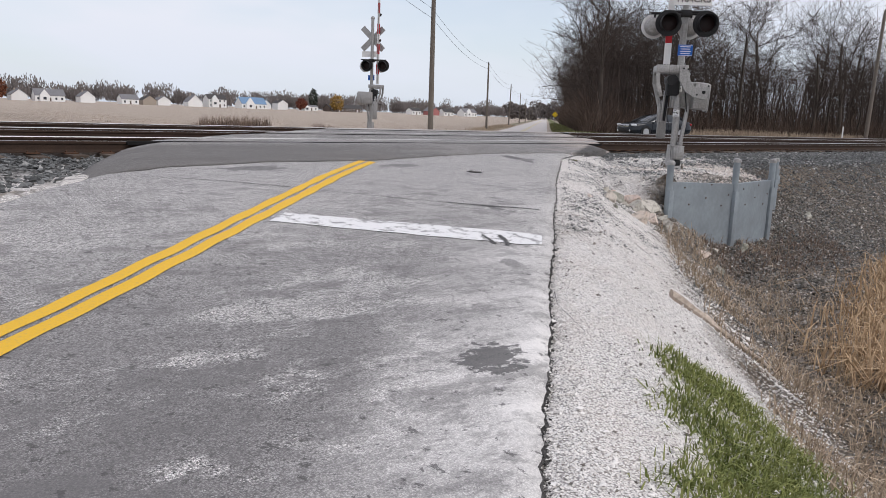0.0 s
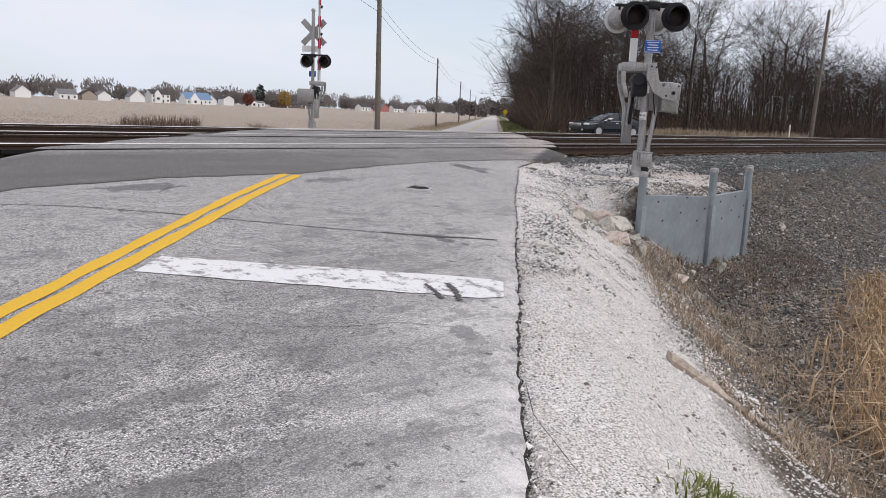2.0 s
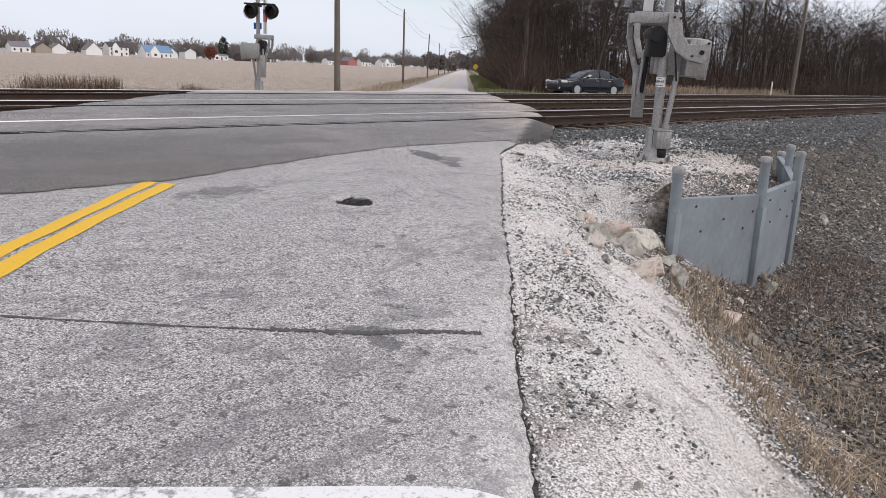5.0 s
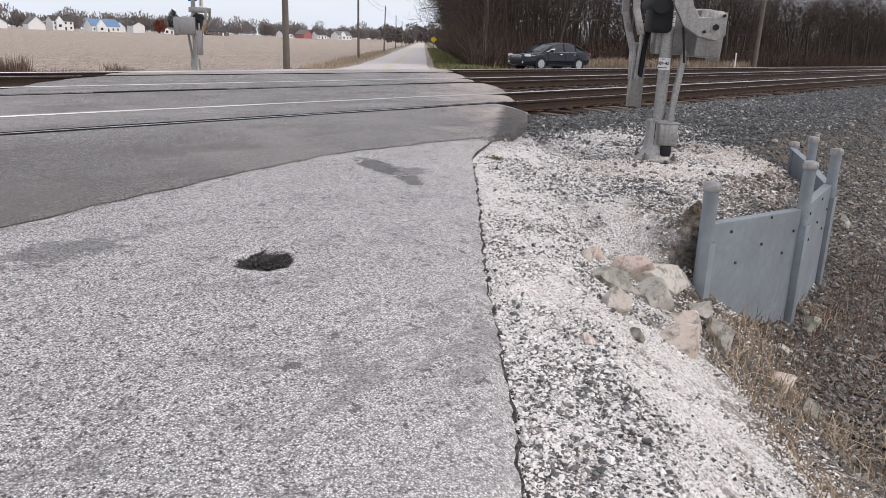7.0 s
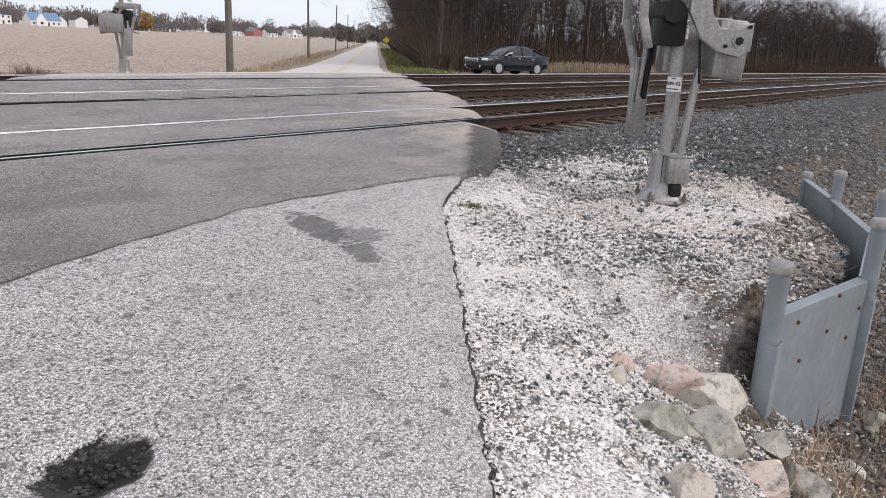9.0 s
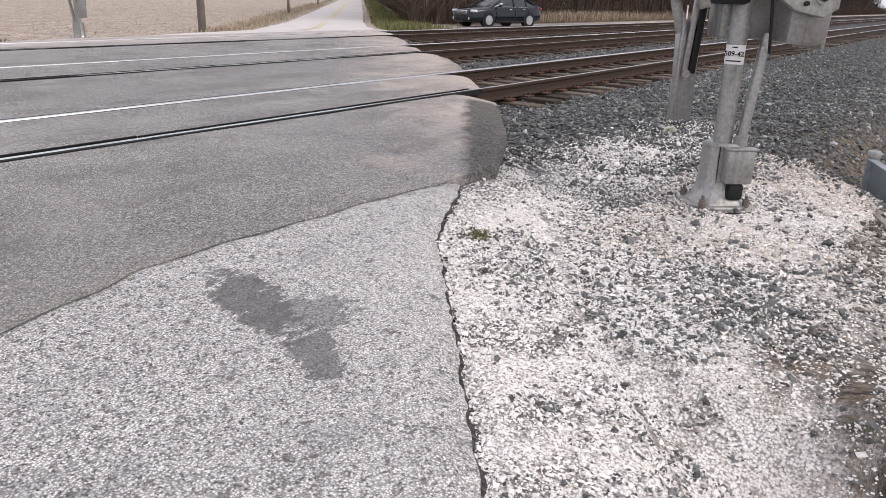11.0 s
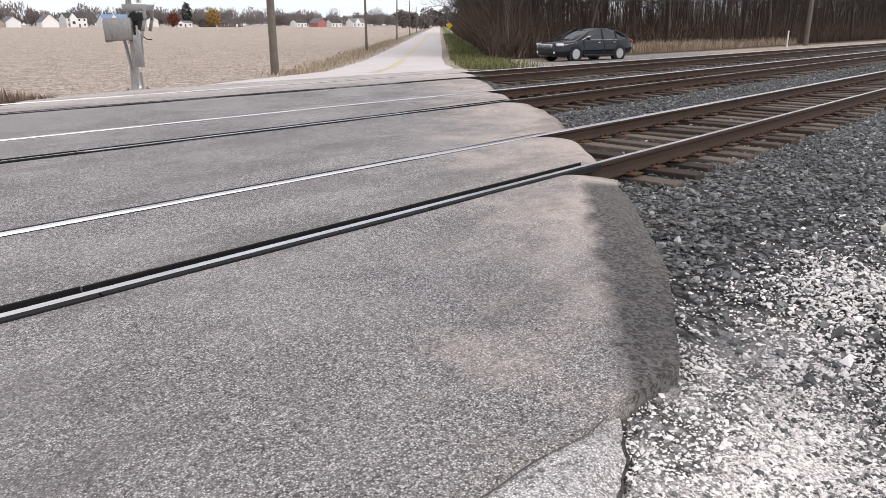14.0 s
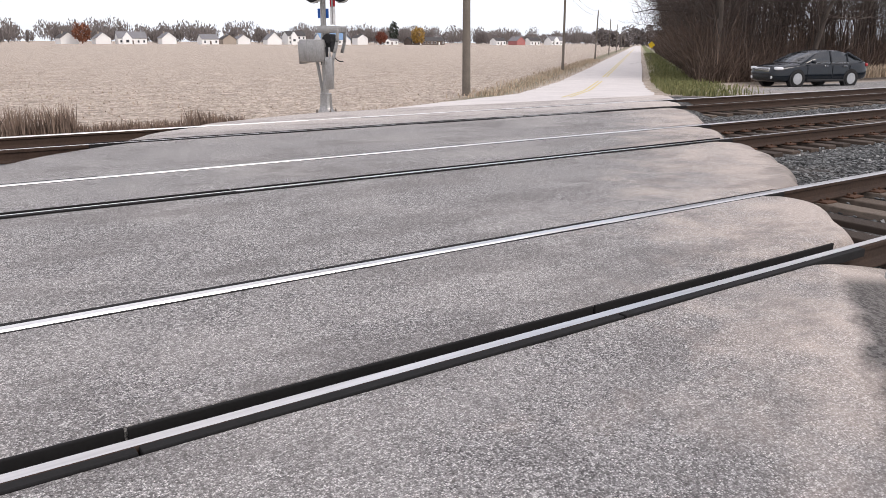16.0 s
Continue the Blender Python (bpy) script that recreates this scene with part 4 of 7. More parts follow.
tie_bm = bmesh.new()
box(tie_bm, 0, 0, 0, 0.23, 2.6, 0.17, 0.012)
tie_me = bpy.data.meshes.new("tie")
tie_bm.to_mesh(tie_me)
tie_bm.free()
tie_me.materials.append(M_TIE)
plate_bm = bmesh.new()
box(plate_bm, 0, 0, 0, 0.19, 0.34, 0.018, 0.004)
for sx in (-0.06, 0.06):
    for sy in (-0.09, 0.09):
        box(plate_bm, sx, sy, 0.018, 0.022, 0.03, 0.03, 0.004)
plate_me = bpy.data.meshes.new("tie_plate")
plate_bm.to_mesh(plate_me)
plate_bm.free()
plate_me.materials.append(M_RUST)
TRACKS = []
for k in range(3):
    ya, yb = RAIL_Y[2 * k], RAIL_Y[2 * k + 1]
    tr = thing("railway_track", "rusty railway track on dark timber ties in stone ballast", "railway track", group="parallel railway tracks")
    rail_mesh("rail", -140, 320, ya, tr)
    rail_mesh("rail", -140, 320, yb, tr, (9,))
    TRACKS.append(tr)

# rubber seals along the rails in the crossing
for k, y in enumerate(RAIL_Y):
    pairs = ((1, 0.018, 0.002, 0.13), (1, 0.110, 0.055, 0.05), (-1, 0.056, -0.007, 0.06)) if k % 2 == 0 else ((-1, 0.026, 0.006, 0.06), (1, 0.045, 0.004, 0.06))
    for side, w, drop, ht in pairs:
        yc0 = y + side * (0.036 + (0.100 if w < 0.02 else 0.052 if w > 0.06 else w / 2 + 0.001))
        xa, xb = panel_left(y) - 0.2, panel_right(y) + 0.15
        x = xa
        seal = thing("rubber_seal", "black rubber flangeway seal along a rail", "rubber seal", group="rubber seals along the rails")
        while x < xb - 0.3:
            ln = min(2.4, xb - x)
            bm = bmesh.new()
            box(bm, x + ln / 2, yc0, RAIL_Z - drop - ht / 2 + random.uniform(-0.004, 0.003), ln - 0.012, w, ht, 0.006)
            for r in range(3):
                if w > 0.06:
                    box(bm, x + ln / 2, yc0 + side * (0.024 * r - 0.02), RAIL_Z - drop + 0.002, ln - 0.02, 0.010, 0.010)
            part("seal_length", bm, M_RUBBER, seal, smooth=False)
            x += ln


# ---- crossing signals ----
def letters(text, size, material, parent, m, name="lettering"):
    """Words as a thin mesh, standing in x, z and facing -y."""
    cu = bpy.data.curves.new(name, "FONT")
    cu.body, cu.size, cu.align_x, cu.align_y, cu.extrude, cu.offset = text, size, "CENTER", "CENTER", 0.001, size * 0.02
    tmp = new(name, cu)
    dg = bpy.context.evaluated_depsgraph_get()
    me = bpy.data.meshes.new_from_object(tmp.evaluated_get(dg))
    bpy.data.objects.remove(tmp)
    ob = finish(name, me, None, parent)
    me.materials.clear()
    me.materials.append(material)
    ob.matrix_basis = m @ pose(0, 0, 0, 90, 0, 0)
    return ob


def light_head(parent, x, y, z, face):
    """A lamp with its black disc, visor and grey housing. face: -1 towards the road user, 1 away."""
    turn = pose(x, y, z, 90, 0, 0 if face < 0 else 180)
    bm = bmesh.new()
    lathe(bm, [(0.10, -0.19), (0.145, -0.17), (0.175, -0.10), (0.18, -0.02)], 24, turn)
    head = part("light_head", bm, M_ALU, parent, "round flashing-light unit with a black backing disc")
    bm = bmesh.new()
    lathe(bm, [(0.10, -0.010), (0.236, -0.010), (0.242, -0.002), (0.236, 0.006), (0.10, 0.008)], 36, turn)
    part("backing_disc", bm, M_BLACK, head, "flat black backing disc")
    bm = bmesh.new()
    lathe(bm, [(0.10, -0.020), (0.232, -0.020), (0.236, -0.0135), (0.10, -0.0135)], 36, turn)
    part("disc_back", bm, M_DISC, head, "bare silvery back of the disc")
    bm = bmesh.new()
    lathe(bm, [(0.145, 0.008), (0.145, 0.02), (0.10, 0.03), (0.03, 0.034)], 24, turn)
    part("lens", bm, M_LENS, head, "dark red unlit lens")
    bm = bmesh.new()
    n, rings = 26, []
    for r, dz in ((0.165, 0.0), (0.160, 1.0), (0.150, 1.0), (0.155, 0.0)):
        lp = []
        for k in range(n + 1):
            a = radians(-60 + 300 * k / n)
            deep = 0.008 + dz * 0.30 * (0.35 + 0.65 * max(0.0, math.sin(radians(300 * k / n * 0.6))))
            lp.append(bm.verts.new(turn @ Vector((r * math.cos(a), r * math.sin(a), deep))))
        rings.append(lp)
    for p, q in zip(rings, rings[1:]):
        for k in range(n):
            bm.faces.new((p[k], p[k + 1], q[k + 1], q[k]))
    part("visor", bm, M_BLACK, head, "black sun visor")


def signal(m, label):
    s = thing("crossing_signal", label, "crossing signal", m, "signals of the crossing")
    bm = bmesh.new()
    tube(bm, (0, 0, -0.25), (0, 0, 0.02), 0.32, 0.30, 20)
    part("foundation", bm, M_CONC, s, "buried concrete foundation")
    bm = bmesh.new()
    lathe(bm, [(0.245, 0.012), (0.250, 0.020), (0.250, 0.042), (0.240, 0.052)], 8, pose(0, 0, 0, 0, 0, 22.5))
    part("base_plate", bm, M_ALU, s, "octagonal grey base plate", smooth=False)
    bm = bmesh.new()
    rings = []
    for h, zz in ((0.180, 0.050), (0.172, 0.070), (0.142, 0.105), (0.124, 0.160), (0.116, 0.24), (0.112, 0.47), (0.098, 0.485)):
        c = h * 0.35
        rings.append([(px, py, zz) for px, py in ((h - c, -h), (h, c - h), (h, h - c), (h - c, h), (c - h, h), (-h, h - c), (-h, c - h), (c - h, -h))])
    loft(bm, rings)
    base = part("base_casting", bm, M_ALU, s, "flared cast grey mast base")
    bm = bmesh.new()
    box(bm, 0.075, -0.125, 0.335, 0.205, 0.13, 0.25, 0.022)
    cover = part("access_cover", bm, M_ALU, base, "grey access cover box")
    bm = bmesh.new()
    box(bm, 0.075, -0.155, 0.462, 0.228, 0.09, 0.016, 0.006)
    part("cover_lip", bm, M_ALU, base)
    bm = bmesh.new()
    box(bm, 0.075, -0.125, 0.150, 0.12, 0.10, 0.13, 0.03)
    part("cable_entry", bm, M_BLACK, base, "dark cable entry below the cover")
    bm = bmesh.new()
    box(bm, -0.062, -0.1150, 0.30, 0.005, 0.008, 0.34)
    part("casting_seam", bm, M_BLACK, base, smooth=False)
    wire("ground_wire", [(0.29 * math.cos(a), 0.29 * math.sin(a), 0.018 + 0.012 * math.sin(3 * a)) for a in np.linspace(-2.6, 0.4, 16)], 0.007, M_BLACK, s)
    for sx in (-0.165, 0.165):
        for sy in (-0.165, 0.165):
            bm = bmesh.new()
            tube(bm, (sx, sy, 0.04), (sx, sy, 0.095), 0.024, 0.024, 6)
            tube(bm, (sx, sy, 0.09), (sx, sy, 0.125), 0.012, 0.012, 8)
            part("anchor_bolt", bm, M_POLE, base)
    bm = bmesh.new()
    tube(bm, (0, 0, 0.40), (0, 0, 4.62), 0.066, 0.062, 24)
    lathe(bm, [(0.078, 4.60), (0.085, 4.63), (0.06, 4.69), (0.02, 4.71)], 16)
    for zz in (1.26, 1.62, 1.98):
        tube(bm, (0, 0, zz), (0, 0, zz + 0.03), 0.078, 0.078, 20)
    part("mast", bm, M_ALU, s, "tall weathered aluminium mast")
    # cable conduit
    bm = bmesh.new()
    pts = [(0.105, -0.06, 0.46), (0.112, -0.06, 0.56), (0.15, -0.05, 0.86), (0.19, -0.03, 1.16), (0.205, -0.02, 1.24)]
    for p, q in zip(pts, pts[1:]):
        tube(bm, p, q, 0.038, 0.038, 12)
    tube(bm, (0.105, -0.06, 0.47), (0.109, -0.06, 0.54), 0.052, 0.052, 6)
    part("conduit", bm, M_ALU, s)
    # inventory plate
    bm = bmesh.new()
    n = 10
    for k in range(n):
        a0, a1 = radians(-190 + 140 * k / n), radians(-190 + 140 * (k + 1) / n)
        bm.faces.new([bm.verts.new((0.0690 * math.cos(a), 0.0690 * math.sin(a), h)) for a, h in ((a0, 1.035), (a1, 1.035), (a1, 1.165), (a0, 1.165))])
    plate = part("number_plate", bm, M_SIGNW, s, "white inventory plate with black figures")
    letters("509-42", 0.046, M_BLACK, plate, pose(0, 0, 0, 0, 0, -32) @ pose(0, -0.0712, 1.105))
    for zz, w in ((1.058, 0.10), (1.150, 0.04)):
        bm = bmesh.new()
        box(bm, 0, -0.0702, zz, w, 0.002, 0.008)
        part("print_bar", bm, M_BLACK, plate, smooth=False).matrix_basis = pose(0, 0, 0, 0, 0, -32)
    bm = bmesh.new()
    for k in range(8):
        a0, a1 = radians(-140 + 100 * k / 8), radians(-140 + 100 * (k + 1) / 8)
        bm.faces.new([bm.verts.new((0.0675 * math.cos(a), 0.0675 * math.sin(a), h)) for a, h in ((a0, 1.50), (a1, 1.50), (a1, 1.66), (a0, 1.66))])
    tag = part("notice_plate", bm, M_SIGNW, s, "small white notice with unreadable print")
    for k in range(6):
        bm = bmesh.new()
        box(bm, 0, -0.0685, 1.645 - 0.026 * k, 0.07 - 0.02 * (k % 2), 0.002, 0.007)
        part("print_bar", bm, M_BLACK, tag, smooth=False)
    # gate mechanism
    bm = bmesh.new()
    box(bm, 0.20, 0.17, 1.45, 0.62, 0.24, 0.50, 0.03)
    box(bm, 0.40, 0.02, 1.43, 0.28, 0.42, 0.50, 0.035, pose(0, 0, 0, 0, 3, 0))
    box(bm, 0.545, 0.02, 1.40, 0.03, 0.38, 0.50, 0.012, pose(0, 0, 0, 0, 3, 0))
    gate = part("gate_mechanism", bm, M_ALU, s, "grey gate mechanism in a metal box with counterweight arms")
    bm = bmesh.new()
    outline(bm, [(-0.05, 1.98), (0.10, 2.00), (0.16, 1.72), (0.24, 1.60), (0.44, 1.60), (0.54, 1.66), (0.54, 1.42), (0.44, 1.36), (0.24, 1.40), (0.08, 1.50), (-0.05, 1.72)], 0.05, pose(0, -0.24, 0))
    bmesh.ops.bevel(bm, geom=bm.edges[:], offset=0.006, segments=1, affect="EDGES")
    tube(bm, (0.42, -0.275, 1.50), (0.42, -0.25, 1.50), 0.06, 0.06, 14)
    part("side_bracket", bm, M_ALU, gate, "curved cast bracket")
    for bx, bz, br in ((0.42, 1.50, 0.035), (0.30, 1.45, 0.016), (0.50, 1.62, 0.016), (0.02, 1.93, 0.016), (0.10, 1.92, 0.016)):
        bm = bmesh.new()
        tube(bm, (bx, -0.29, bz), (bx, -0.26, bz), br, br, 6)
        part("bracket_bolt", bm, M_BLACK, gate, smooth=False)
    bm = bmesh.new()
    box(bm, -0.20, -0.20, 1.92, 0.56, 0.06, 0.15, 0.012)
    box(bm, -0.20, 0.20, 1.92, 0.56, 0.06, 0.15, 0.012)
    box(bm, -0.44, 0.0, 1.92, 0.06, 0.40, 0.12, 0.01)
    for bx in (-0.42, -0.36, -0.14, 0.03):
        tube(bm, (bx, -0.245, 1.92), (bx, -0.225, 1.92), 0.016, 0.016, 6)
    part("arm_yoke", bm, M_ALU, gate, "grey steel yoke of the gate arm")
    bm = bmesh.new()
    tube(bm, (-0.16, -0.22, 1.72), (-0.16, 0.22, 1.72), 0.10, 0.10, 16)
    box(bm, -0.12, 0.0, 1.60, 0.24, 0.30, 0.34, 0.04)
    part("drive_unit", bm, M_BLACK, gate, "dark greasy drive hub")
    for sy in (-0.20, 0.26):
        bm = bmesh.new()
        chain = [(-0.44, 1.90), (-0.43, 1.66), (-0.36, 1.42), (-0.30, 1.22), (-0.29, 0.92)]
        if sy < 0:
            chain = chain[:3]
        for (xa, za), (xb, zb) in zip(chain, chain[1:]):
            d = Vector((xb - xa, 0, zb - za))
            box(bm, (xa + xb) / 2, sy, (za + zb) / 2, 0.075, 0.035, d.length + 0.04, 0.008, Matrix.Rotation(math.atan2(d.x, d.z), 4, "Y"))
        part("counterweight_arm", bm, M_ALU, gate, "bent grey counterweight arm")
    bm = bmesh.new()
    box(bm, -0.22, 0.30, 0.96, 0.17, 0.035, 0.72, 0.006)
    box(bm, -0.30, 0.27, 0.96, 0.022, 0.09, 0.72, 0.006)
    tube(bm, (-0.27, 0.26, 0.66), (-0.27, 0.34, 0.66), 0.012, 0.012, 8)
    part("counterweight", bm, M_ALU, gate, "flat grey counterweight plate hanging down")
    bm = bmesh.new()
    box(bm, -0.235, 0.235, 1.22, 0.045, 0.03, 0.62, 0.01, Matrix.Rotation(radians(4), 4, "Y"))
    tube(bm, (-0.25, 0.20, 0.94), (-0.25, 0.27, 0.94), 0.03, 0.03, 12)
    part("link_rod", bm, M_ALU, gate)
    # narrow dark arm in front of the counterweight plate
    bm = bmesh.new()
    box(bm, -0.175, 0.245, 1.24, 0.05, 0.03, 0.60, 0.006, Matrix.Rotation(radians(4), 4, "Y"))
    part("dark_arm", bm, M_BLACK, gate, "narrow dark arm in front of the counterweight plate")
    wire("cable", [(0.0 + 0.02 * k, -0.16 - 0.05 * math.sin(k / 8 * math.pi), 2.0 - 0.11 * k) for k in range(9)], 0.011, M_BLACK, gate)
    # the raised arm
    bm = bmesh.new()
    box(bm, -0.26, 0.085, 4.80, 0.03, 0.015, 5.5)
    arm = part("gate_arm", bm, M_ALU, s, "raised gate arm with red and white stripes", smooth=False)
    z, k = 2.02, 0
    while z < 7.6:
        w = 0.125 - 0.009 * (z - 2.0)
        bm = bmesh.new()
        box(bm, -0.26, 0.06, z + 0.2, w, 0.035, 0.398, 0.004)
        part("stripe", bm, M_SIGNW if k % 2 == 0 else M_RED, arm, smooth=False)
        z, k = z + 0.4, k + 1
    for zz in (3.75, 4.75):
        bm = bmesh.new()
        tube(bm, (-0.36, 0.06, zz), (-0.31, 0.06, zz + 0.02), 0.055, 0.055, 14)
        part("arm_lamp", bm, M_LENS, arm, "small red lamp")
    # lamps on a cross arm
    bm = bmesh.new()
    tube(bm, (-0.42, -0.14, 2.98), (0.42, -0.14, 2.98), 0.026, 0.026, 10)
    tube(bm, (-0.62, 0.14, 2.98), (0.42, 0.14, 2.98), 0.026, 0.026, 10)
    box(bm, 0, 0, 2.96, 0.20, 0.34, 0.12, 0.02)
    for sx in (-0.34, 0.34):
        for sy in (-0.14, 0.14):
            tube(bm, (sx - (0.2 if sy > 0 else 0), sy, 2.99), (sx - (0.2 if sy > 0 else 0), sy * 1.3, 2.78), 0.022, 0.022, 8)
    part("cross_arm", bm, M_BLACK, s, "dark lamp cross arm")
    for sx in (-0.34, 0.34):
        light_head(s, sx, -0.30, 2.75, -1)
        light_head(s, sx - 0.20, 0.30, 2.75, 1)
    # signs
    bm = bmesh.new()
    box(bm, 0.10, -0.11, 3.22, 0.70, 0.004, 0.23, 0.0)
    sign = part("track_sign", bm, M_SIGNW, s, "white sign with black letters")
    letters("TRACKS", 0.175, M_BLACK, sign, pose(0.10, -0.115, 3.215))
    for t in (45, -45):
        bm = bmesh.new()
        box(bm, 0, 0, 0, 1.22, 0.006, 0.225, 0.0)
        bmesh.ops.transform(bm, matrix=pose(0, -0.105 - (0.008 if t > 0 else 0), 3.83) @ Matrix.Rotation(radians(t), 4, "Y"), verts=bm.verts[:])
        part("crossbuck_blade", bm, M_SIGNW, s, "white crossbuck blade, bare metal behind")
        bm = bmesh.new()
        box(bm, 0, 0, 0, 1.22, 0.004, 0.225, 0.0)
        bmesh.ops.transform(bm, matrix=pose(0, -0.098 - (0.008 if t > 0 else 0) + 0.006, 3.83) @ Matrix.Rotation(radians(t), 4, "Y"), verts=bm.verts[:])
        part("blade_back", bm, M_ALU, s)
    bm = bmesh.new()
    box(bm, 0.04, -0.10, 2.28, 0.27, 0.004, 0.21, 0.0)
    blue = part("blue_sign", bm, M_SIGNB, s, "small blue notice with white print")
    for r in range(4):
        bm = bmesh.new()
        box(bm, 0.04, -0.1035, 2.345 - 0.042 * r, 0.20 - 0.03 * (r % 2), 0.002, 0.014)
        part("print_bar", bm, M_SIGNW, blue, smooth=False)
    for w, h, zz in ((0.25, 0.006, 2.375), (0.25, 0.006, 2.185)):
        bm = bmesh.new()
        box(bm, 0.04, -0.1035, zz, w, 0.002, h)
        part("border_bar", bm, M_SIGNW, blue, smooth=False)
    return s


signal_near = signal(pose(12.71, 14.18, 0.43, 0, 0, -48.7) @ Matrix.Scale(1.02, 4), "weathered grey railway crossing signal with raised striped gate, beside the road")
signal_far = copy_thing(signal_near, pose(18.2, 32.2, 0.42, 0, 0, -48.7 + 180))
tagged(signal_far, "grey railway crossing signal seen from behind, at the field's edge")
loop = [Vector((0.25, -0.1, 1.75)) + Vector((0.20 * math.sin(a), 0, 0.24 * math.cos(a) - 0.3)) for a in np.linspace(0.2, 3.4, 14)]
bm = bmesh.new()
for p, q in zip(loop, loop[1:]):
    tube(bm, p + Vector((-0.62, 0, 0)), q + Vector((-0.62, 0, 0)), 0.012, 0.012, 6)
part("cable_loop", bm, M_WIRE, signal_far, "hanging cable loop")

# ---- steel retaining panels round the signal's pad ----
bay = thing("retaining_wall", "low wall of bluish galvanised steel panels between pipe posts", "retaining wall")
CORNERS = [(9.98, 12.48, 0.42), (11.57, 12.20, 0.36), (13.22, 12.36, 0.37), (14.55, 12.93, 0.42), (15.75, 13.46, 0.44)]
for k, (a, c) in enumerate(zip(CORNERS, CORNERS[1:])):
    pa, pc2 = Vector(a), Vector(c)
    d = pc2 - pa
    ang = math.atan2(d.y, d.x)
    low = (-0.75, -0.95, -0.55, 0.05)[k]
    ln = Vector((d.x, d.y)).length
    bm = bmesh.new()
    outline(bm, [(0.03, low), (ln - 0.03, low), (ln - 0.03, c[2]), (0.03, a[2])], 0.022)
    bmesh.ops.bevel(bm, geom=bm.edges[:], offset=0.004, segments=1, affect="EDGES")
    # folded lip on top
    lip = box(bm, ln / 2, 0.035, (a[2] + c[2]) / 2 - 0.006, ln - 0.06, 0.07, 0.012, 0.0, Matrix.Rotation(-math.atan2(c[2] - a[2], ln), 4, "Y"))
    sheet = part("panel", bm, M_GALV, bay, "flat galvanised panel with bolts", smooth=False)
    sheet.matrix_basis = pose(pa.x, pa.y, 0, 0, 0, math.degrees(ang))
    for bx, bz in ((0.22, 0.10), (0.55, 0.28), (0.62, 0.06), (0.9, 0.24), (0.3, 0.38), (0.8, 0.42)):
        bm = bmesh.new()
        tube(bm, (bx * ln, -0.022, a[2] - bz), (bx * ln, -0.010, a[2] - bz), 0.013, 0.013, 6)
        part("bolt", bm, M_RUST, sheet, smooth=False)
for k, ((x, y, z), top) in enumerate(zip(CORNERS, (0.74, 0.78, 0.74, 0.71, 0.50))):
    bm = bmesh.new()
    low = (-0.55, -0.75, -0.80, -0.45, 0.1)[k]
    tube(bm, (x, y, low), (x, y, top), 0.056, 0.056, 16)
    post = part("post", bm, M_GALV, bay, "round galvanised post with a domed cap")
    bm = bmesh.new()
    lathe(bm, [(0.066, top - 0.05), (0.068, top - 0.01), (0.058, top + 0.012), (0.02, top + 0.022)], 16, pose(x, y, 0))
    part("cap", bm, M_ALU, post)
    bm = bmesh.new()
    for sgn in (-1, 1):
        box(bm, x + 0.059 * sgn, y - 0.026, (low + z - 0.13) / 2, 0.007, 0.066, z - low - 0.15, 0.002)
    box(bm, x, y - 0.060, (low + z - 0.13) / 2, 0.124, 0.007, z - low - 0.15, 0.002)
    part("channel", bm, M_GALV, post, "folded steel channel")


# ---- rocks ----
def rock(x, y, size, turn, seed, sink=0.35, name="limestone_rock", label="rough pale limestone rock lying in gravel"):
    rnd = random.Random(seed)
    bm = bmesh.new()
    bmesh.ops.create_icosphere(bm, subdivisions=4, radius=1.0)
    cuts = [(Vector((rnd.uniform(-1, 1), rnd.uniform(-1, 1), rnd.uniform(-0.6, 1))).normalized(), rnd.uniform(0.36, 0.72)) for _ in range(12)]
    for w in bm.verts:
        p = w.co.copy()
        for nrm, dist in cuts:
            over = p.dot(nrm) - dist
            if over > 0:
                p -= nrm * over
        p *= 1 + 0.05 * noise.noise(p * 1.7 + Vector((seed, 0, 0))) + 0.035 * noise.noise(Vector((p.x * 2, p.y * 2, p.z * 9)) + Vector((seed, 3, 0)))
        w.co = p
    bmesh.ops.scale(bm, vec=(size[0] / 1.5, size[1] / 1.5, size[2] / 1.5), verts=bm.verts[:])
    bmesh.ops.rotate(bm, cent=(0, 0, 0), matrix=Euler((radians(rnd.uniform(-20, 20)), radians(rnd.uniform(-20, 20)), radians(turn))).to_matrix(), verts=bm.verts[:])
    ob = part(name, bm, M_ROCK, None)
    ob.data.set_sharp_from_angle(angle=radians(24))
    ob.matrix_basis = pose(x, y, float(ground_z(x, y)) + size[2] * (0.5 - sink))
    return tagged(ob, label, "rock", "rocks by the retaining wall")


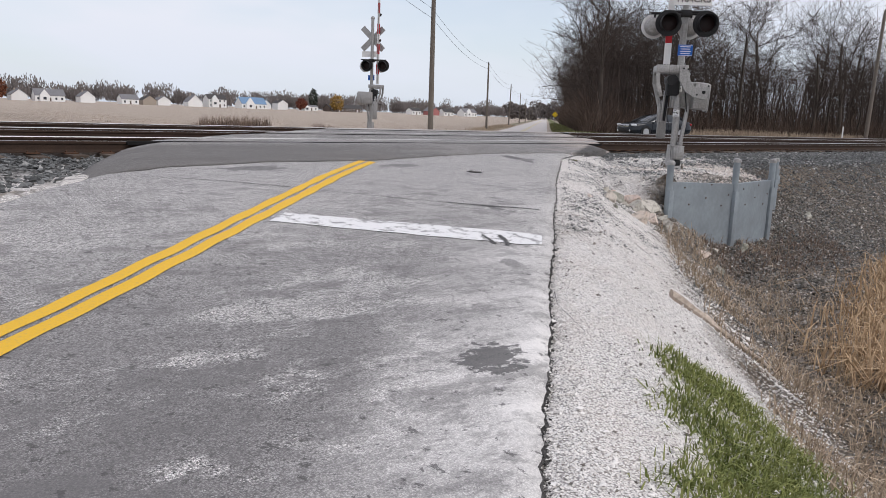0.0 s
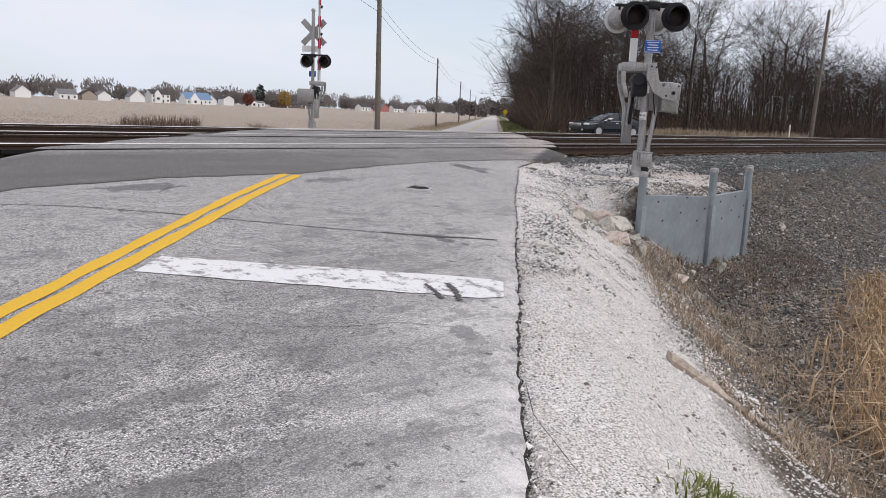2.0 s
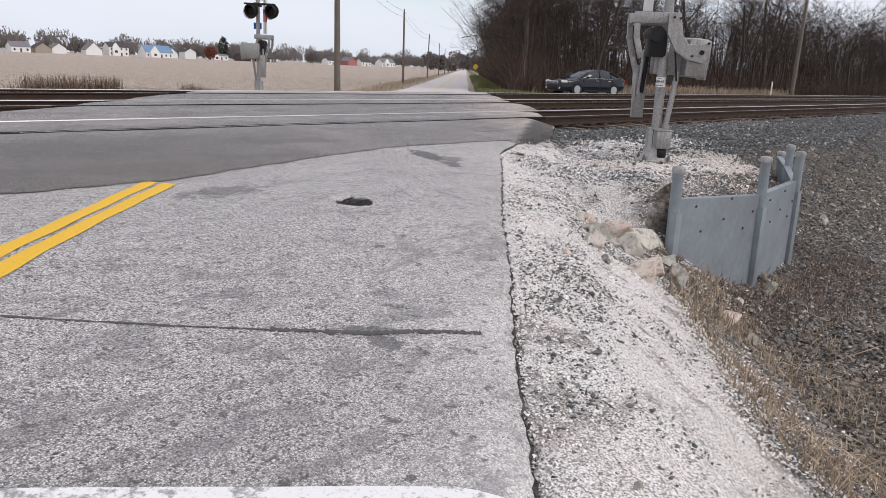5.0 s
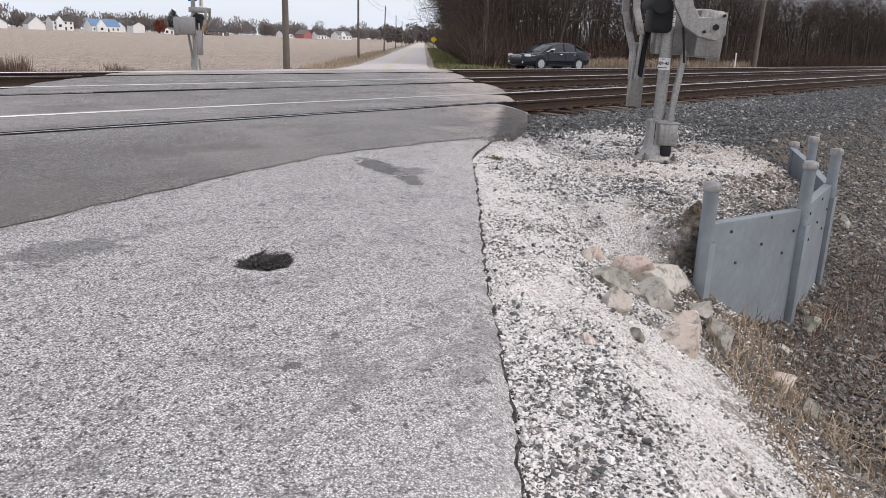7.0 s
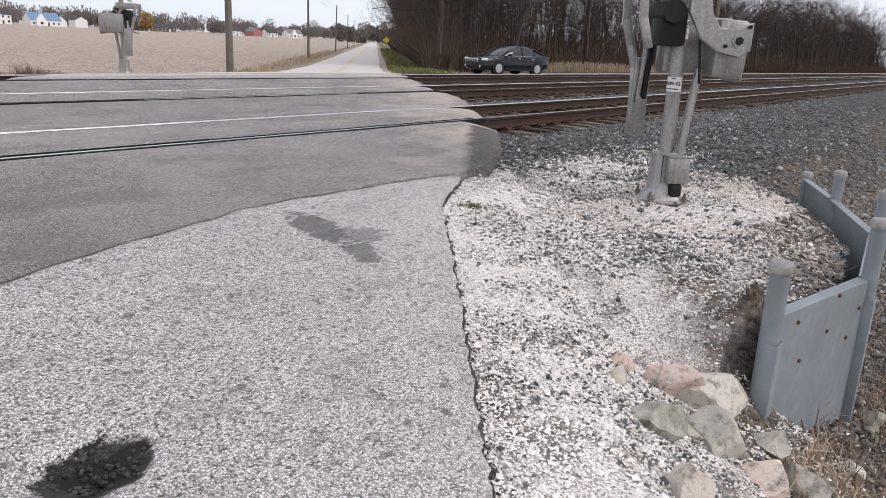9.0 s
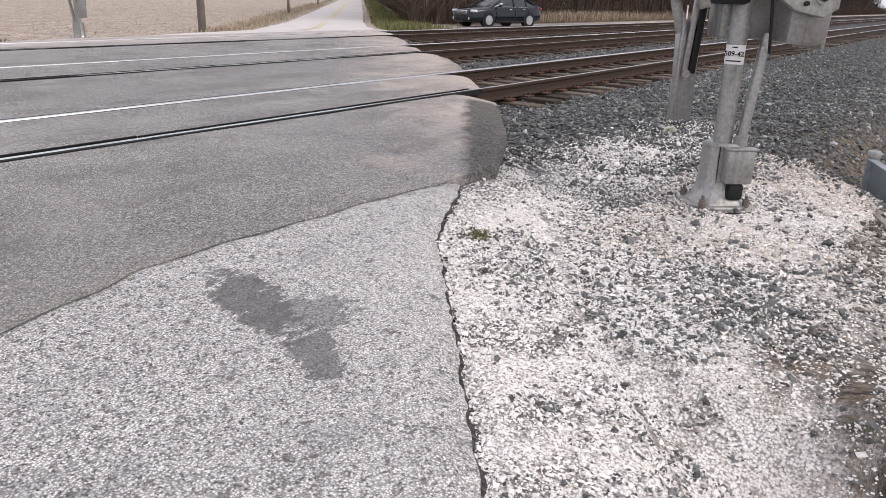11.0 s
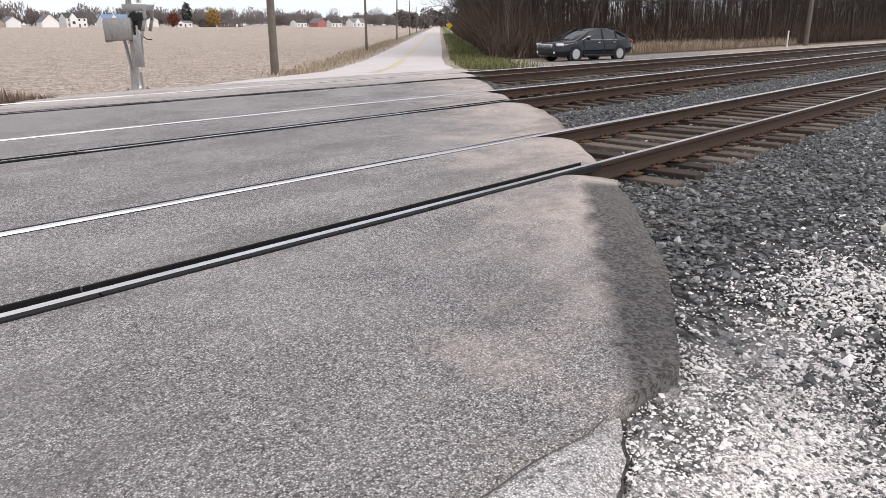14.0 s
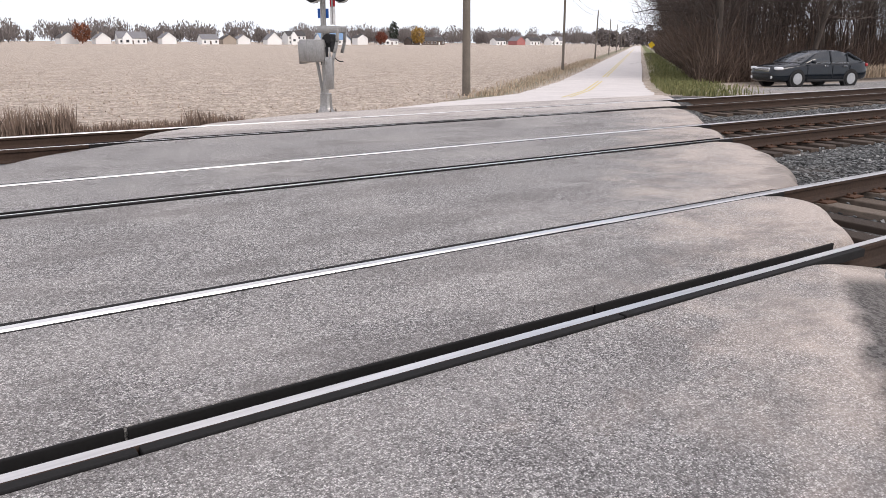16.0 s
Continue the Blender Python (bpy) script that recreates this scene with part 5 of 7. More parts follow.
for k, (x, y, sx, sy, sz, tn) in enumerate(((9.28, 13.06, 0.22, 0.16, 0.16, 20), (9.50, 12.88, 0.36, 0.18, 0.40, -60), (8.74, 12.68, 0.36, 0.22, 0.18, -30), (8.22, 12.36, 0.22, 0.18, 0.26, 10),
                                            (9.80, 12.62, 0.58, 0.36, 0.22, -20), (9.14, 12.46, 0.34, 0.24, 0.24, 30), (9.18, 12.25, 0.28, 0.22, 0.22, -20), (8.64, 12.09, 0.36, 0.22, 0.28, -50),
                                            (9.38, 12.08, 0.30, 0.24, 0.30, 60), (9.60, 12.30, 0.24, 0.16, 0.16, 10), (9.02, 12.62, 0.18, 0.12, 0.12, 80),
                                            (9.95, 11.80, 0.32, 0.16, 0.16, -35), (10.25, 11.62, 0.30, 0.22, 0.24, 15), (10.75, 12.02, 0.22, 0.16, 0.12, 0),
                                            (15.6, 12.62, 0.42, 0.18, 0.10, 25), (8.05, 12.10, 0.14, 0.10, 0.10, 0), (7.42, 12.08, 0.10, 0.08, 0.08, 0), (8.95, 12.95, 0.14, 0.10, 0.10, 0),
                                            (11.75, 12.02, 0.26, 0.20, 0.20, 40), (15.42, 15.50, 0.16, 0.13, 0.11, 0))):
    rock(x, y, (sx, sy, sz), tn, 11 + k, 0.5 if k == 4 else 0.38)


# ---- fallen branch on the bank ----
pts = [Vector((5.28 + 0.10 * k, 9.40 - 0.075 * k + 0.02 * math.sin(k * 2.1), 0)) for k in range(9)]
for p in pts:
    p.z = float(ground_z(p.x, p.y)) + 0.03
bm, loops = bmesh.new(), []
for k, p in enumerate(pts):
    rr = (0.056 - 0.004 * k) * (1 + 0.25 * math.sin(k * 2.7))
    loops.append([bm.verts.new((p.x + rr * math.cos(a) * 0.6, p.y + rr * math.cos(a) * 0.8, p.z + rr * math.sin(a))) for a in np.linspace(0, math.tau, 9)[:-1]])
for a, c in zip(loops, loops[1:]):
    for k in range(8):
        bm.faces.new((a[k], a[(k + 1) % 8], c[(k + 1) % 8], c[k]))
bm.faces.new(loops[0][::-1])
bm.faces.new(loops[-1])
log = part("fallen_branch", bm, M_LOG, None)
tagged(log, "bleached broken branch lying on the gravel bank", "branch")


# ---- poles and wires ----
def pole(x, y, h, r, lean, label, z0=None):
    z = float(ground_z(x, y)) - 0.3 if z0 is None else z0
    p = thing("utility_pole", label, "utility pole", pose(x, y, z, lean[0], lean[1], 0), "wooden poles along the road")
    bm = bmesh.new()
    lathe(bm, [(r * (1 - 0.045 * k), h * k / 8) for k in range(9)], 12)
    part("shaft", bm, M_POLE, p)
    bm = bmesh.new()
    lathe(bm, [(0.02, h), (0.045, h + 0.03), (0.035, h + 0.08), (0.05, h + 0.11), (0.02, h + 0.15)], 10, pose(0.0, 0, 0))
    part("insulator", bm, M_BLACK, p)
    return Vector((x + h * math.sin(radians(lean[1])), y - h * math.sin(radians(lean[0])), z + h))


line = [(pole(28.28, 40.23, 10.5, 0.17, (1.2, -1.6), "tall grey wooden utility pole at the field's edge"))]
for u, v, h in ((76.7, 10.5, 6.5), (118, 10.4, 6.2), (163, 10.4, 6.4), (208, 10.4, 6.4), (253, 10.4, 6.4), (298, 10.4, 6.4)):
    x, y = from_uv(u, v)
    line.append(pole(x, y, h, 0.11, (random.uniform(-0.8, 0.8), random.uniform(-0.8, 0.8)), "weathered wooden pole along the country road"))
start = Vector((from_uv(5, 13.0)[0], from_uv(5, 13.0)[1], 8.6))
hang = [start] + [p.copy() for p in line]
hang[1].z = 7.2
for off in (0.0, 0.5):
    pts = []
    for a, c in zip(hang, hang[1:]):
        for q in np.linspace(0, 1, 12, endpoint=False):
            p = a.lerp(c, q)
            pts.append((p.x, p.y, p.z - off - 0.5 * 4 * q * (1 - q)))
    wire("overhead_wire", pts, 0.009, M_WIRE, None, "thin black overhead wire strung between poles", "wire")
pole(78.5, 34.6, 12.5, 0.20, (0.0, 3.2), "leaning brown wooden utility pole beside the tracks")

mk = thing("marker_post", "short white marker post beside the tracks", "marker post", pose(69.9, 33.4, float(ground_z(69.9, 33.4))))
bm = bmesh.new()
tube(bm, (0, 0, -0.1), (0, 0, 1.15), 0.06, 0.055, 12)
lathe(bm, [(0.06, 1.15), (0.05, 1.19), (0.02, 1.21)], 12)
part("post", bm, M_SIGNW, mk)
for u0 in (118.0,):
    x, y = from_uv(u0, 3.6)
    sg = thing("warning_sign", "yellow diamond warning sign on a post", "road sign", pose(x, y, 0.0, 0, 0, -48.7))
    bm = bmesh.new()
    box(bm, 0, 0, 1.0, 0.06, 0.06, 2.1, 0.004)
    part("post", bm, M_POLE, sg)
    bm = bmesh.new()
    box(bm, 0, -0.05, 0, 0.62, 0.01, 0.62, 0.0)
    bmesh.ops.transform(bm, matrix=Matrix.Translation((0, 0, 1.9)) @ Matrix.Rotation(radians(45), 4, "Y"), verts=bm.verts[:])
    part("plate", bm, plain("yellow_sign_sheet", (0.75, 0.52, 0.02), 0.5, 0.0, 10.0, 0.06, 0.0), sg, "yellow diamond plate")


# ---- parked sedan ----
def car(m):
    c = thing("sedan", "dark blue-green four-door sedan parked on the gravel beside the tracks", "car", m)
    paint, n, l, b = mat("dark_metallic_paint", 0.14, 0.0)
    at = world_at(n)
    l.new(ramp(n, l, noise_at(n, l, at, 3.0), [(0.3, (0.003, 0.005, 0.008)), (0.7, (0.005, 0.009, 0.014))]), b.inputs["Base Color"])
    b.inputs["Coat Weight"].default_value, b.inputs["Coat Roughness"].default_value = 0.3, 0.03
    glass, n, l, b = mat("tinted_glass", 0.03)
    b.inputs["Base Color"].default_value = (0.02, 0.025, 0.028, 1)
    b.inputs["Specular IOR Level"].default_value = 0.75
    chrome = plain("chrome_trim", (0.62, 0.62, 0.63), 0.2, 1.0, 10.0, 0.05, 0.0)
    alloy = plain("alloy_wheel", (0.50, 0.51, 0.52), 0.35, 0.7, 20.0, 0.08, 0.0)
    tyre = plain("tyre_rubber", (0.018, 0.018, 0.018), 0.85, 0.0, 40.0, 0.2)
    lamp = plain("headlamp_glass", (0.72, 0.74, 0.76), 0.12, 0.2, 20.0, 0.1, 0.0)
    red = plain("tail_lamp", (0.30, 0.01, 0.012), 0.2, 0.0, 20.0, 0.1, 0.0)
    plastic = plain("black_plastic", (0.015, 0.015, 0.016), 0.6)
    # x forward; (x, underside, shoulder height, half width, crown)
    st = [(2.42, 0.34, 0.62, 0.52, 0.02), (2.38, 0.26, 0.72, 0.70, 0.03), (2.22, 0.20, 0.80, 0.84, 0.05), (1.95, 0.19, 0.85, 0.90, 0.06), (1.45, 0.18, 0.91, 0.92, 0.075), (0.95, 0.18, 0.96, 0.92, 0.06),
          (0.3, 0.18, 0.97, 0.92, 0.03), (-0.5, 0.18, 0.98, 0.92, 0.03), (-1.2, 0.19, 1.0, 0.92, 0.04), (-1.75, 0.20, 1.03, 0.91, 0.06), (-2.15, 0.25, 1.04, 0.87, 0.06), (-2.36, 0.30, 1.00, 0.78, 0.03), (-2.43, 0.40, 0.88, 0.66, 0.02)]
    rings = []
    for x, lo, hi, w, cr in st:
        half = [(0.0, lo), (w * 0.80, lo), (w * 0.965, lo + 0.08), (w, lo + 0.30 * (hi - lo)), (w * 0.985, lo + 0.62 * (hi - lo)), (w * 0.95, hi - 0.07), (w * 0.86, hi - 0.005), (w * 0.45, hi + cr * 0.8), (0.0, hi + cr)]
        rings.append([(x, yy, zz) for yy, zz in half] + [(x, -yy, zz) for yy, zz in half[-2:0:-1]])
    bm = bmesh.new()
    loft(bm, rings)
    body = part("body", bm, paint, c, "glossy dark painted body")
    sub = body.modifiers.new("round", "SUBSURF")
    sub.levels = sub.render_levels = 2
    gs = [(1.18, 0.95, 0.98, 0.74), (0.85, 0.96, 1.12, 0.70), (0.42, 0.97, 1.35, 0.63), (0.05, 0.97, 1.44, 0.60), (-0.45, 0.98, 1.475, 0.59), (-0.95, 0.99, 1.45, 0.59), (-1.40, 1.0, 1.34, 0.61), (-1.80, 1.03, 1.15, 0.66), (-2.02, 1.04, 1.07, 0.68)]
    rings = []
    for x, lo, hi, w in gs:
        wl_ = 0.82
        half = [(0.0, lo - 0.05), (wl_, lo - 0.05), (wl_, lo), (wl_ + (w - wl_) * 0.5, (lo + hi) / 2), (w, hi - 0.03), (w * 0.8, hi), (0.0, hi + 0.015)]
        rings.append([(x, yy, zz) for yy, zz in half] + [(x, -yy, zz) for yy, zz in half[-2:0:-1]])
    bm = bmesh.new()
    loft(bm, rings)
    gh = part("cabin_glass", bm, glass, c, "dark tinted cabin glass")
    # roof skin and pillars over the glass
    bm = bmesh.new()
    rows = []
    for x, lo, hi, w in gs[2:7]:
        rows.append([bm.verts.new((x, yy, zz)) for yy, zz in ((-w - 0.008, hi - 0.05), (-w * 0.8, hi + 0.008), (0, hi + 0.024), (w * 0.8, hi + 0.008), (w + 0.008, hi - 0.05))])
    for p, q in zip(rows, rows[1:]):
        for k in range(4):
            bm.faces.new((p[k], q[k], q[k + 1], p[k + 1]))
    part("roof", bm, paint, c)
    for sgn in (-1, 1):
        for pts in (((1.12, 0.97, 0.83), (0.40, 1.31, 0.655), 0.035), ((-0.36, 0.985, 0.835), (-0.42, 1.43, 0.60), 0.04), ((-1.22, 1.0, 0.835), (-1.30, 1.34, 0.62), 0.03), ((-1.95, 1.05, 0.74), (-1.32, 1.36, 0.625), 0.07)):
            (xa, za, ya), (xb, zb, yb), r = pts
            bm = bmesh.new()
            tube(bm, (xa, sgn * ya, za), (xb, sgn * yb, zb), r, r * 0.9, 8)
            part("pillar", bm, paint, c)
        bm = bmesh.new()
        box(bm, -0.35, sgn * 0.893, 0.965, 1.75, 0.012, 0.018)
        part("window_trim", bm, chrome, c, smooth=False)
        bm = bmesh.new()
        box(bm, 0.72, sgn * 0.99, 1.02, 0.12, 0.18, 0.12, 0.03)
        part("wing_mirror", bm, paint, c)
        for hx in (-0.05, -1.02):
            bm = bmesh.new()
            box(bm, hx, sgn * 0.915, 0.84, 0.20, 0.03, 0.028, 0.008)
            part("door_handle", bm, chrome, c)
        for dx in (0.88, -0.40, -1.30):
            bm = bmesh.new()
            box(bm, dx, sgn * 0.917, 0.62, 0.010, 0.012, 0.56)
            part("door_gap", bm, plastic, c, smooth=False)
        bm = bmesh.new()
        box(bm, -0.1, sgn * 0.905, 0.27, 2.0, 0.03, 0.09, 0.012)
        part("sill_trim", bm, plastic, c)
        bm = bmesh.new()
        box(bm, 2.16, sgn * 0.66, 0.745, 0.34, 0.34, 0.13, 0.05, Matrix.Rotation(radians(sgn * -28), 4, "Z"))
        part("headlight", bm, lamp, c, "clear swept headlight")
        bm = bmesh.new()
        box(bm, -2.28, sgn * 0.70, 0.88, 0.22, 0.22, 0.14, 0.04, Matrix.Rotation(radians(sgn * 22), 4, "Z"))
        part("tail_light", bm, red, c, "red tail light")
        bm = bmesh.new()
        tube(bm, (2.33, sgn * 0.58, 0.40), (2.41, sgn * 0.56, 0.40), 0.06, 0.06, 12)
        part("fog_lamp", bm, lamp, c)
        for wx in (1.385, -1.385):
            bm = bmesh.new()
            tube(bm, (wx, sgn * 0.70, 0.335), (wx, sgn * 0.919, 0.335), 0.385, 0.385, 30)
            part("wheel_arch", bm, plastic, c)
            spin = pose(wx, sgn * 0.83, 0.335, -90 * sgn, 0, 0)
            bm = bmesh.new()
            lathe(bm, [(0.22, -0.10), (0.30, -0.11), (0.33, -0.08), (0.335, 0.0), (0.33, 0.08), (0.30, 0.11), (0.22, 0.10)], 32, spin)
            wheel = part("wheel", bm, tyre, c, "black tyre on a silver alloy wheel")
            bm = bmesh.new()
            lathe(bm, [(0.215, 0.02), (0.222, 0.105), (0.205, 0.112), (0.195, 0.07), (0.05, 0.06)], 32, spin)
            part("rim_barrel", bm, plastic, wheel)
            bm = bmesh.new()
            for k in range(7):
                vs = box(bm, 0.12, 0, 0.10, 0.19, 0.036, 0.025, 0.008)
                bmesh.ops.rotate(bm, cent=(0, 0, 0), matrix=Matrix.Rotation(k * math.tau / 7, 3, "Z"), verts=vs)
            lathe(bm, [(0.055, 0.08), (0.055, 0.118), (0.03, 0.122)], 16)
            lathe(bm, [(0.205, 0.09), (0.222, 0.095), (0.222, 0.118), (0.205, 0.118)], 32)
            bmesh.ops.transform(bm, matrix=spin, verts=bm.verts[:])
            part("rim", bm, alloy, wheel, "silver spoked alloy rim")
    bm = bmesh.new()
    box(bm, 2.385, 0, 0.69, 0.06, 0.86, 0.17, 0.025)
    part("grille_frame", bm, chrome, c, "chrome grille surround")
    bm = bmesh.new()
    for k in range(4):
        box(bm, 2.42, 0, 0.645 + 0.03 * k, 0.012, 0.78, 0.017)
    part("grille", bm, plastic, c, smooth=False)
    bm = bmesh.new()
    box(bm, 2.37, 0, 0.42, 0.10, 1.0, 0.14, 0.02)
    part("lower_intake", bm, plastic, c)
    return c


cx0, cy0, car_angle = 41.4, 33.7, 164.0
car_z = float(ground_z(cx0, cy0))
sedan = car(pose(cx0, cy0, car_z, 0, 0, car_angle))


# ---- houses across the field ----
M_SHINGLE = plain("grey_shingle", (0.20, 0.20, 0.21), 0.9, 0.0, 3.0, 0.2, 0.3)
M_SHINGLE_D = plain("dark_shingle", (0.075, 0.072, 0.072), 0.9, 0.0, 3.0, 0.2, 0.3)
M_SHINGLE_B = plain("blue_metal_roof", (0.16, 0.27, 0.42), 0.5, 0.0, 3.0, 0.12, 0.0)
M_SIDING = plain("white_siding", (0.80, 0.80, 0.79), 0.7, 0.0, 3.0, 0.06, 0.1)
M_SIDING_R = plain("red_siding", (0.40, 0.16, 0.15), 0.7, 0.0, 3.0, 0.1, 0.1)
M_SIDING_T = plain("tan_siding", (0.36, 0.31, 0.26), 0.7, 0.0, 3.0, 0.1, 0.1)
M_SIDING_D = plain("brown_siding", (0.13, 0.10, 0.085), 0.7, 0.0, 3.0, 0.1, 0.1)
M_PANE = plain("dark_window_pane", (0.045, 0.05, 0.06), 0.15, 0.0, 5.0, 0.2, 0.0)


def house(x, y, w, d, h, rh, turn, wall_m, roof_m, label, porch=False, name="house"):
    z = float(ground_z(x, y))
    hs = thing(name, label, "house", pose(x, y, z, 0, 0, turn), "houses beyond the field")
    bm = bmesh.new()
    box(bm, 0, 0, h / 2 - 0.2, w, d, h + 0.4)
    outline(bm, [(-d / 2, h), (d / 2, h), (0, h + rh)], w, pose(0, 0, 0, 0, 0, 90))
    part("wall", bm, wall_m, hs, smooth=False)
    for sgn in (-1, 1):
        bm = bmesh.new()
        run, over = math.hypot(d / 2, rh), 0.45
        a = math.atan2(rh, d / 2)
        box(bm, 0, sgn * (d / 4 + over * 0.3), h + rh / 2 - over * 0.3 * math.tan(a) + 0.12, w + 0.7, run + over, 0.16, 0.0, Matrix.Rotation(-sgn * a, 4, "X"))
        part("roof", bm, roof_m, hs, smooth=False)
    n = max(2, int(w / 3.0))
    storeys = 2 if h > 4.2 else 1
    for st in range(storeys):
        for k in range(n):
            wx = -w / 2 + w * (k + 0.5) / n
            bm = bmesh.new()
            if st == 0 and k == n // 2:
                box(bm, wx, -d / 2 - 0.04, 1.0, 1.0, 0.10, 2.05)
                part("door", bm, M_SIDING_D if wall_m is M_SIDING else M_SIDING, hs, smooth=False)
            else:
                box(bm, wx, -d / 2 - 0.02, 1.5 + 2.6 * st, 1.25, 0.08, 1.45)
                win = part("window", bm, M_SIDING, hs, smooth=False)
                bm = bmesh.new()
                box(bm, wx, -d / 2 - 0.055, 1.5 + 2.6 * st, 1.0, 0.06, 1.2)
                part("pane", bm, M_PANE, win, smooth=False)
    bm = bmesh.new()
    box(bm, w * 0.2, d * 0.12, h + rh * 0.75, 0.7, 0.7, rh * 0.9)
    part("chimney", bm, M_SIDING_T, hs, smooth=False)
    if porch:
        bm = bmesh.new()
        outline(bm, [(-w * 0.16, 0), (w * 0.16, 0), (w * 0.16, h), (0, h + rh * 0.9), (-w * 0.16, h)], 1.6, pose(-w * 0.2, -d / 2 - 0.8, 0))
        part("front_gable", bm, wall_m, hs, smooth=False)
        bm = bmesh.new()
        box(bm, -w * 0.2, -d / 2 - 1.64, h * 0.5, 1.6, 0.08, 1.4)
        part("window", bm, M_PANE, hs, smooth=False)
    return hs


HOUSES = ((14, 14, 9, 3, 3.0, 0, "t", "d"), (34, 10, 8, 3, 2.4, 0, "w", "g"), (60, 12, 8, 3, 3, 90, "w", "d"), (82, 15, 9, 3.2, 3.4, 0, "w", "g"), (72, 8, 8, 3.0, 3.0, 90, "w", "g"), (97, 11, 8, 3.4, 3.2, 90, "w", "g"), (112, 10, 8, 3, 2.6, 0, "w", "g"),
          (121, 9, 8, 3, 2.6, 90, "t", "d"), (128, 8, 8, 3, 2.6, 90, "w", "g"), (139.8, 9, 9, 3, 4.2, 90, "w", "g"), (151, 12, 9, 5.2, 2.8, 0, "w", "d"), (166, 18, 9, 3.2, 4.0, 0, "w", "b"), (174, 7, 7, 3, 3.0, 90, "w", "b"),
          (184, 7, 8, 4.4, 2.2, 90, "w", "d"), (196, 13, 6, 2.8, 1.0, 0, "w", "g"), (214, 16, 9, 2.6, 2.4, 0, "d", "d"), (226, 12, 8, 2.7, 2.4, 0, "d", "d"), (262, 9, 8, 3, 2.2, 0, "w", "d"), (277, 11, 8, 3.2, 3.0, 90, "r", "g"), (290, 10, 8, 3, 2.8, 0, "w", "d"),
          (302, 15, 8, 3.4, 3.0, 0, "w", "g"))
WALLS = {"w": (M_SIDING, "white"), "t": (M_SIDING_T, "tan"), "r": (M_SIDING_R, "red"), "d": (M_SIDING_D, "brown")}
ROOFS = {"g": (M_SHINGLE, "grey"), "d": (M_SHINGLE_D, "dark"), "b": (M_SHINGLE_B, "blue")}
for k, (x, w, d, h, rh, tn, wa, ro) in enumerate(HOUSES):
    kind = "two-storey" if h > 4.2 else "single-storey"
    house(-5.3 + (x + 0.8) * 1.45, 476 + (k * 37 % 11) - 4, w, d, h, rh, tn + (k * 13 % 9 - 4), WALLS[wa][0], ROOFS[ro][0], f"{kind} {WALLS[wa][1]} house with a {ROOFS[ro][1]} gabled roof", porch=(w > 11 and wa == "w"))


# ---- bare trees ----
def tree_arrays(h, seed, limbs=7, spread=0.55, twig=True, fork=0.32):
    """Verts and faces of trunk and of crown, grown limb by limb."""
    rnd = random.Random(seed)
    trunk_v, trunk_f, crown_v, crown_f = [], [], [], []

    def stick(vs, fs, a, b, r1, r2, sides):
        d = (b - a).normalized()
        s1 = d.orthogonal().normalized()
        s2 = d.cross(s1)
        o = len(vs)
        for p, r in ((a, max(r1, 0.010)), (b, max(r2, 0.007))):
            for k in range(sides):
                w = k * math.tau / sides
                vs.append(p + s1 * (r * math.cos(w)) + s2 * (r * math.sin(w)))
        for k in range(sides):
            fs.append((o + k, o + (k + 1) % sides, o + sides + (k + 1) % sides, o + sides + k))

    def limb(p, d, ln, r, level):
        segs = 4 if level < 2 else 3 if level < 3 else 1
        sides = 6 if level == 0 else 4 if level == 1 else 3
        vs, fs = (trunk_v, trunk_f) if level == 0 else (crown_v, crown_f)
        for k in range(segs):
            bend = Vector((rnd.gauss(0, 1), rnd.gauss(0, 1), rnd.gauss(0, 0.6))) * (0.14 if level == 0 else 0.36)
            d = (d + bend + Vector((0, 0, (0.20, 0.05, 0.02, 0.0)[level]))).normalized()
            q = p + d * (ln / segs)
            r2 = r * (0.80 if level else 0.82)
            stick(vs, fs, p, q, r, r2, sides)
            grow = (level == 0 and k >= 1) or level in (1, 2)
            if grow and level < 3:
                for _ in range((2 if k < segs - 1 else 4) if level == 0 else (2 if level == 1 else 3)):
                    out = Vector((rnd.gauss(0, 1), rnd.gauss(0, 1), rnd.gauss(0.25, 0.5))).normalized()
                    nd = (d * (1 - spread) + out * spread + Vector((0, 0, 0.12))).normalized()
                    limb(p.lerp(q, rnd.uniform(0.3, 1.0)), nd, ln * rnd.uniform(0.40, 0.68), r2 * rnd.uniform(0.40, 0.60), level + 1)
            p, r = q, r2
    limb(Vector((0, 0, -0.3)), Vector((rnd.gauss(0, 0.05), rnd.gauss(0, 0.05), 1)).normalized(), h * 0.62, h * 0.0145, 0)
    return trunk_v, trunk_f, crown_v, crown_f


TREES = []
for k, (h, sp) in enumerate(((13.0, 0.66), (11.5, 0.74), (14.5, 0.60), (10.0, 0.72), (12.0, 0.68), (15.5, 0.64))):
    tv, tf, cv, cf = tree_arrays(h, 40 + k, spread=sp)
    t = thing("tree", "bare leafless tree with dark trunk and fine twigs, in a wood", "tree", pose(0, 0, -50), "bare trees of the wood")
    from_arrays("trunk", tv, tf, M_BARK, t, True)
    from_arrays("crown", cv, cf, M_TWIG, t)
    TREES.append(t)
rt = random.Random(5)
spots = []
for k in range(66):          # front of the wood along the tracks
    spots.append((48 + k * 3.3 + rt.uniform(-1.3, 1.3), 42.5 + rt.uniform(-2.2, 2.2) + 0.02 * k))
for k in range(56):          # second row
    spots.append((57 + k * 4.0 + rt.uniform(-1.5, 1.5), 49 + rt.uniform(-3, 3)))
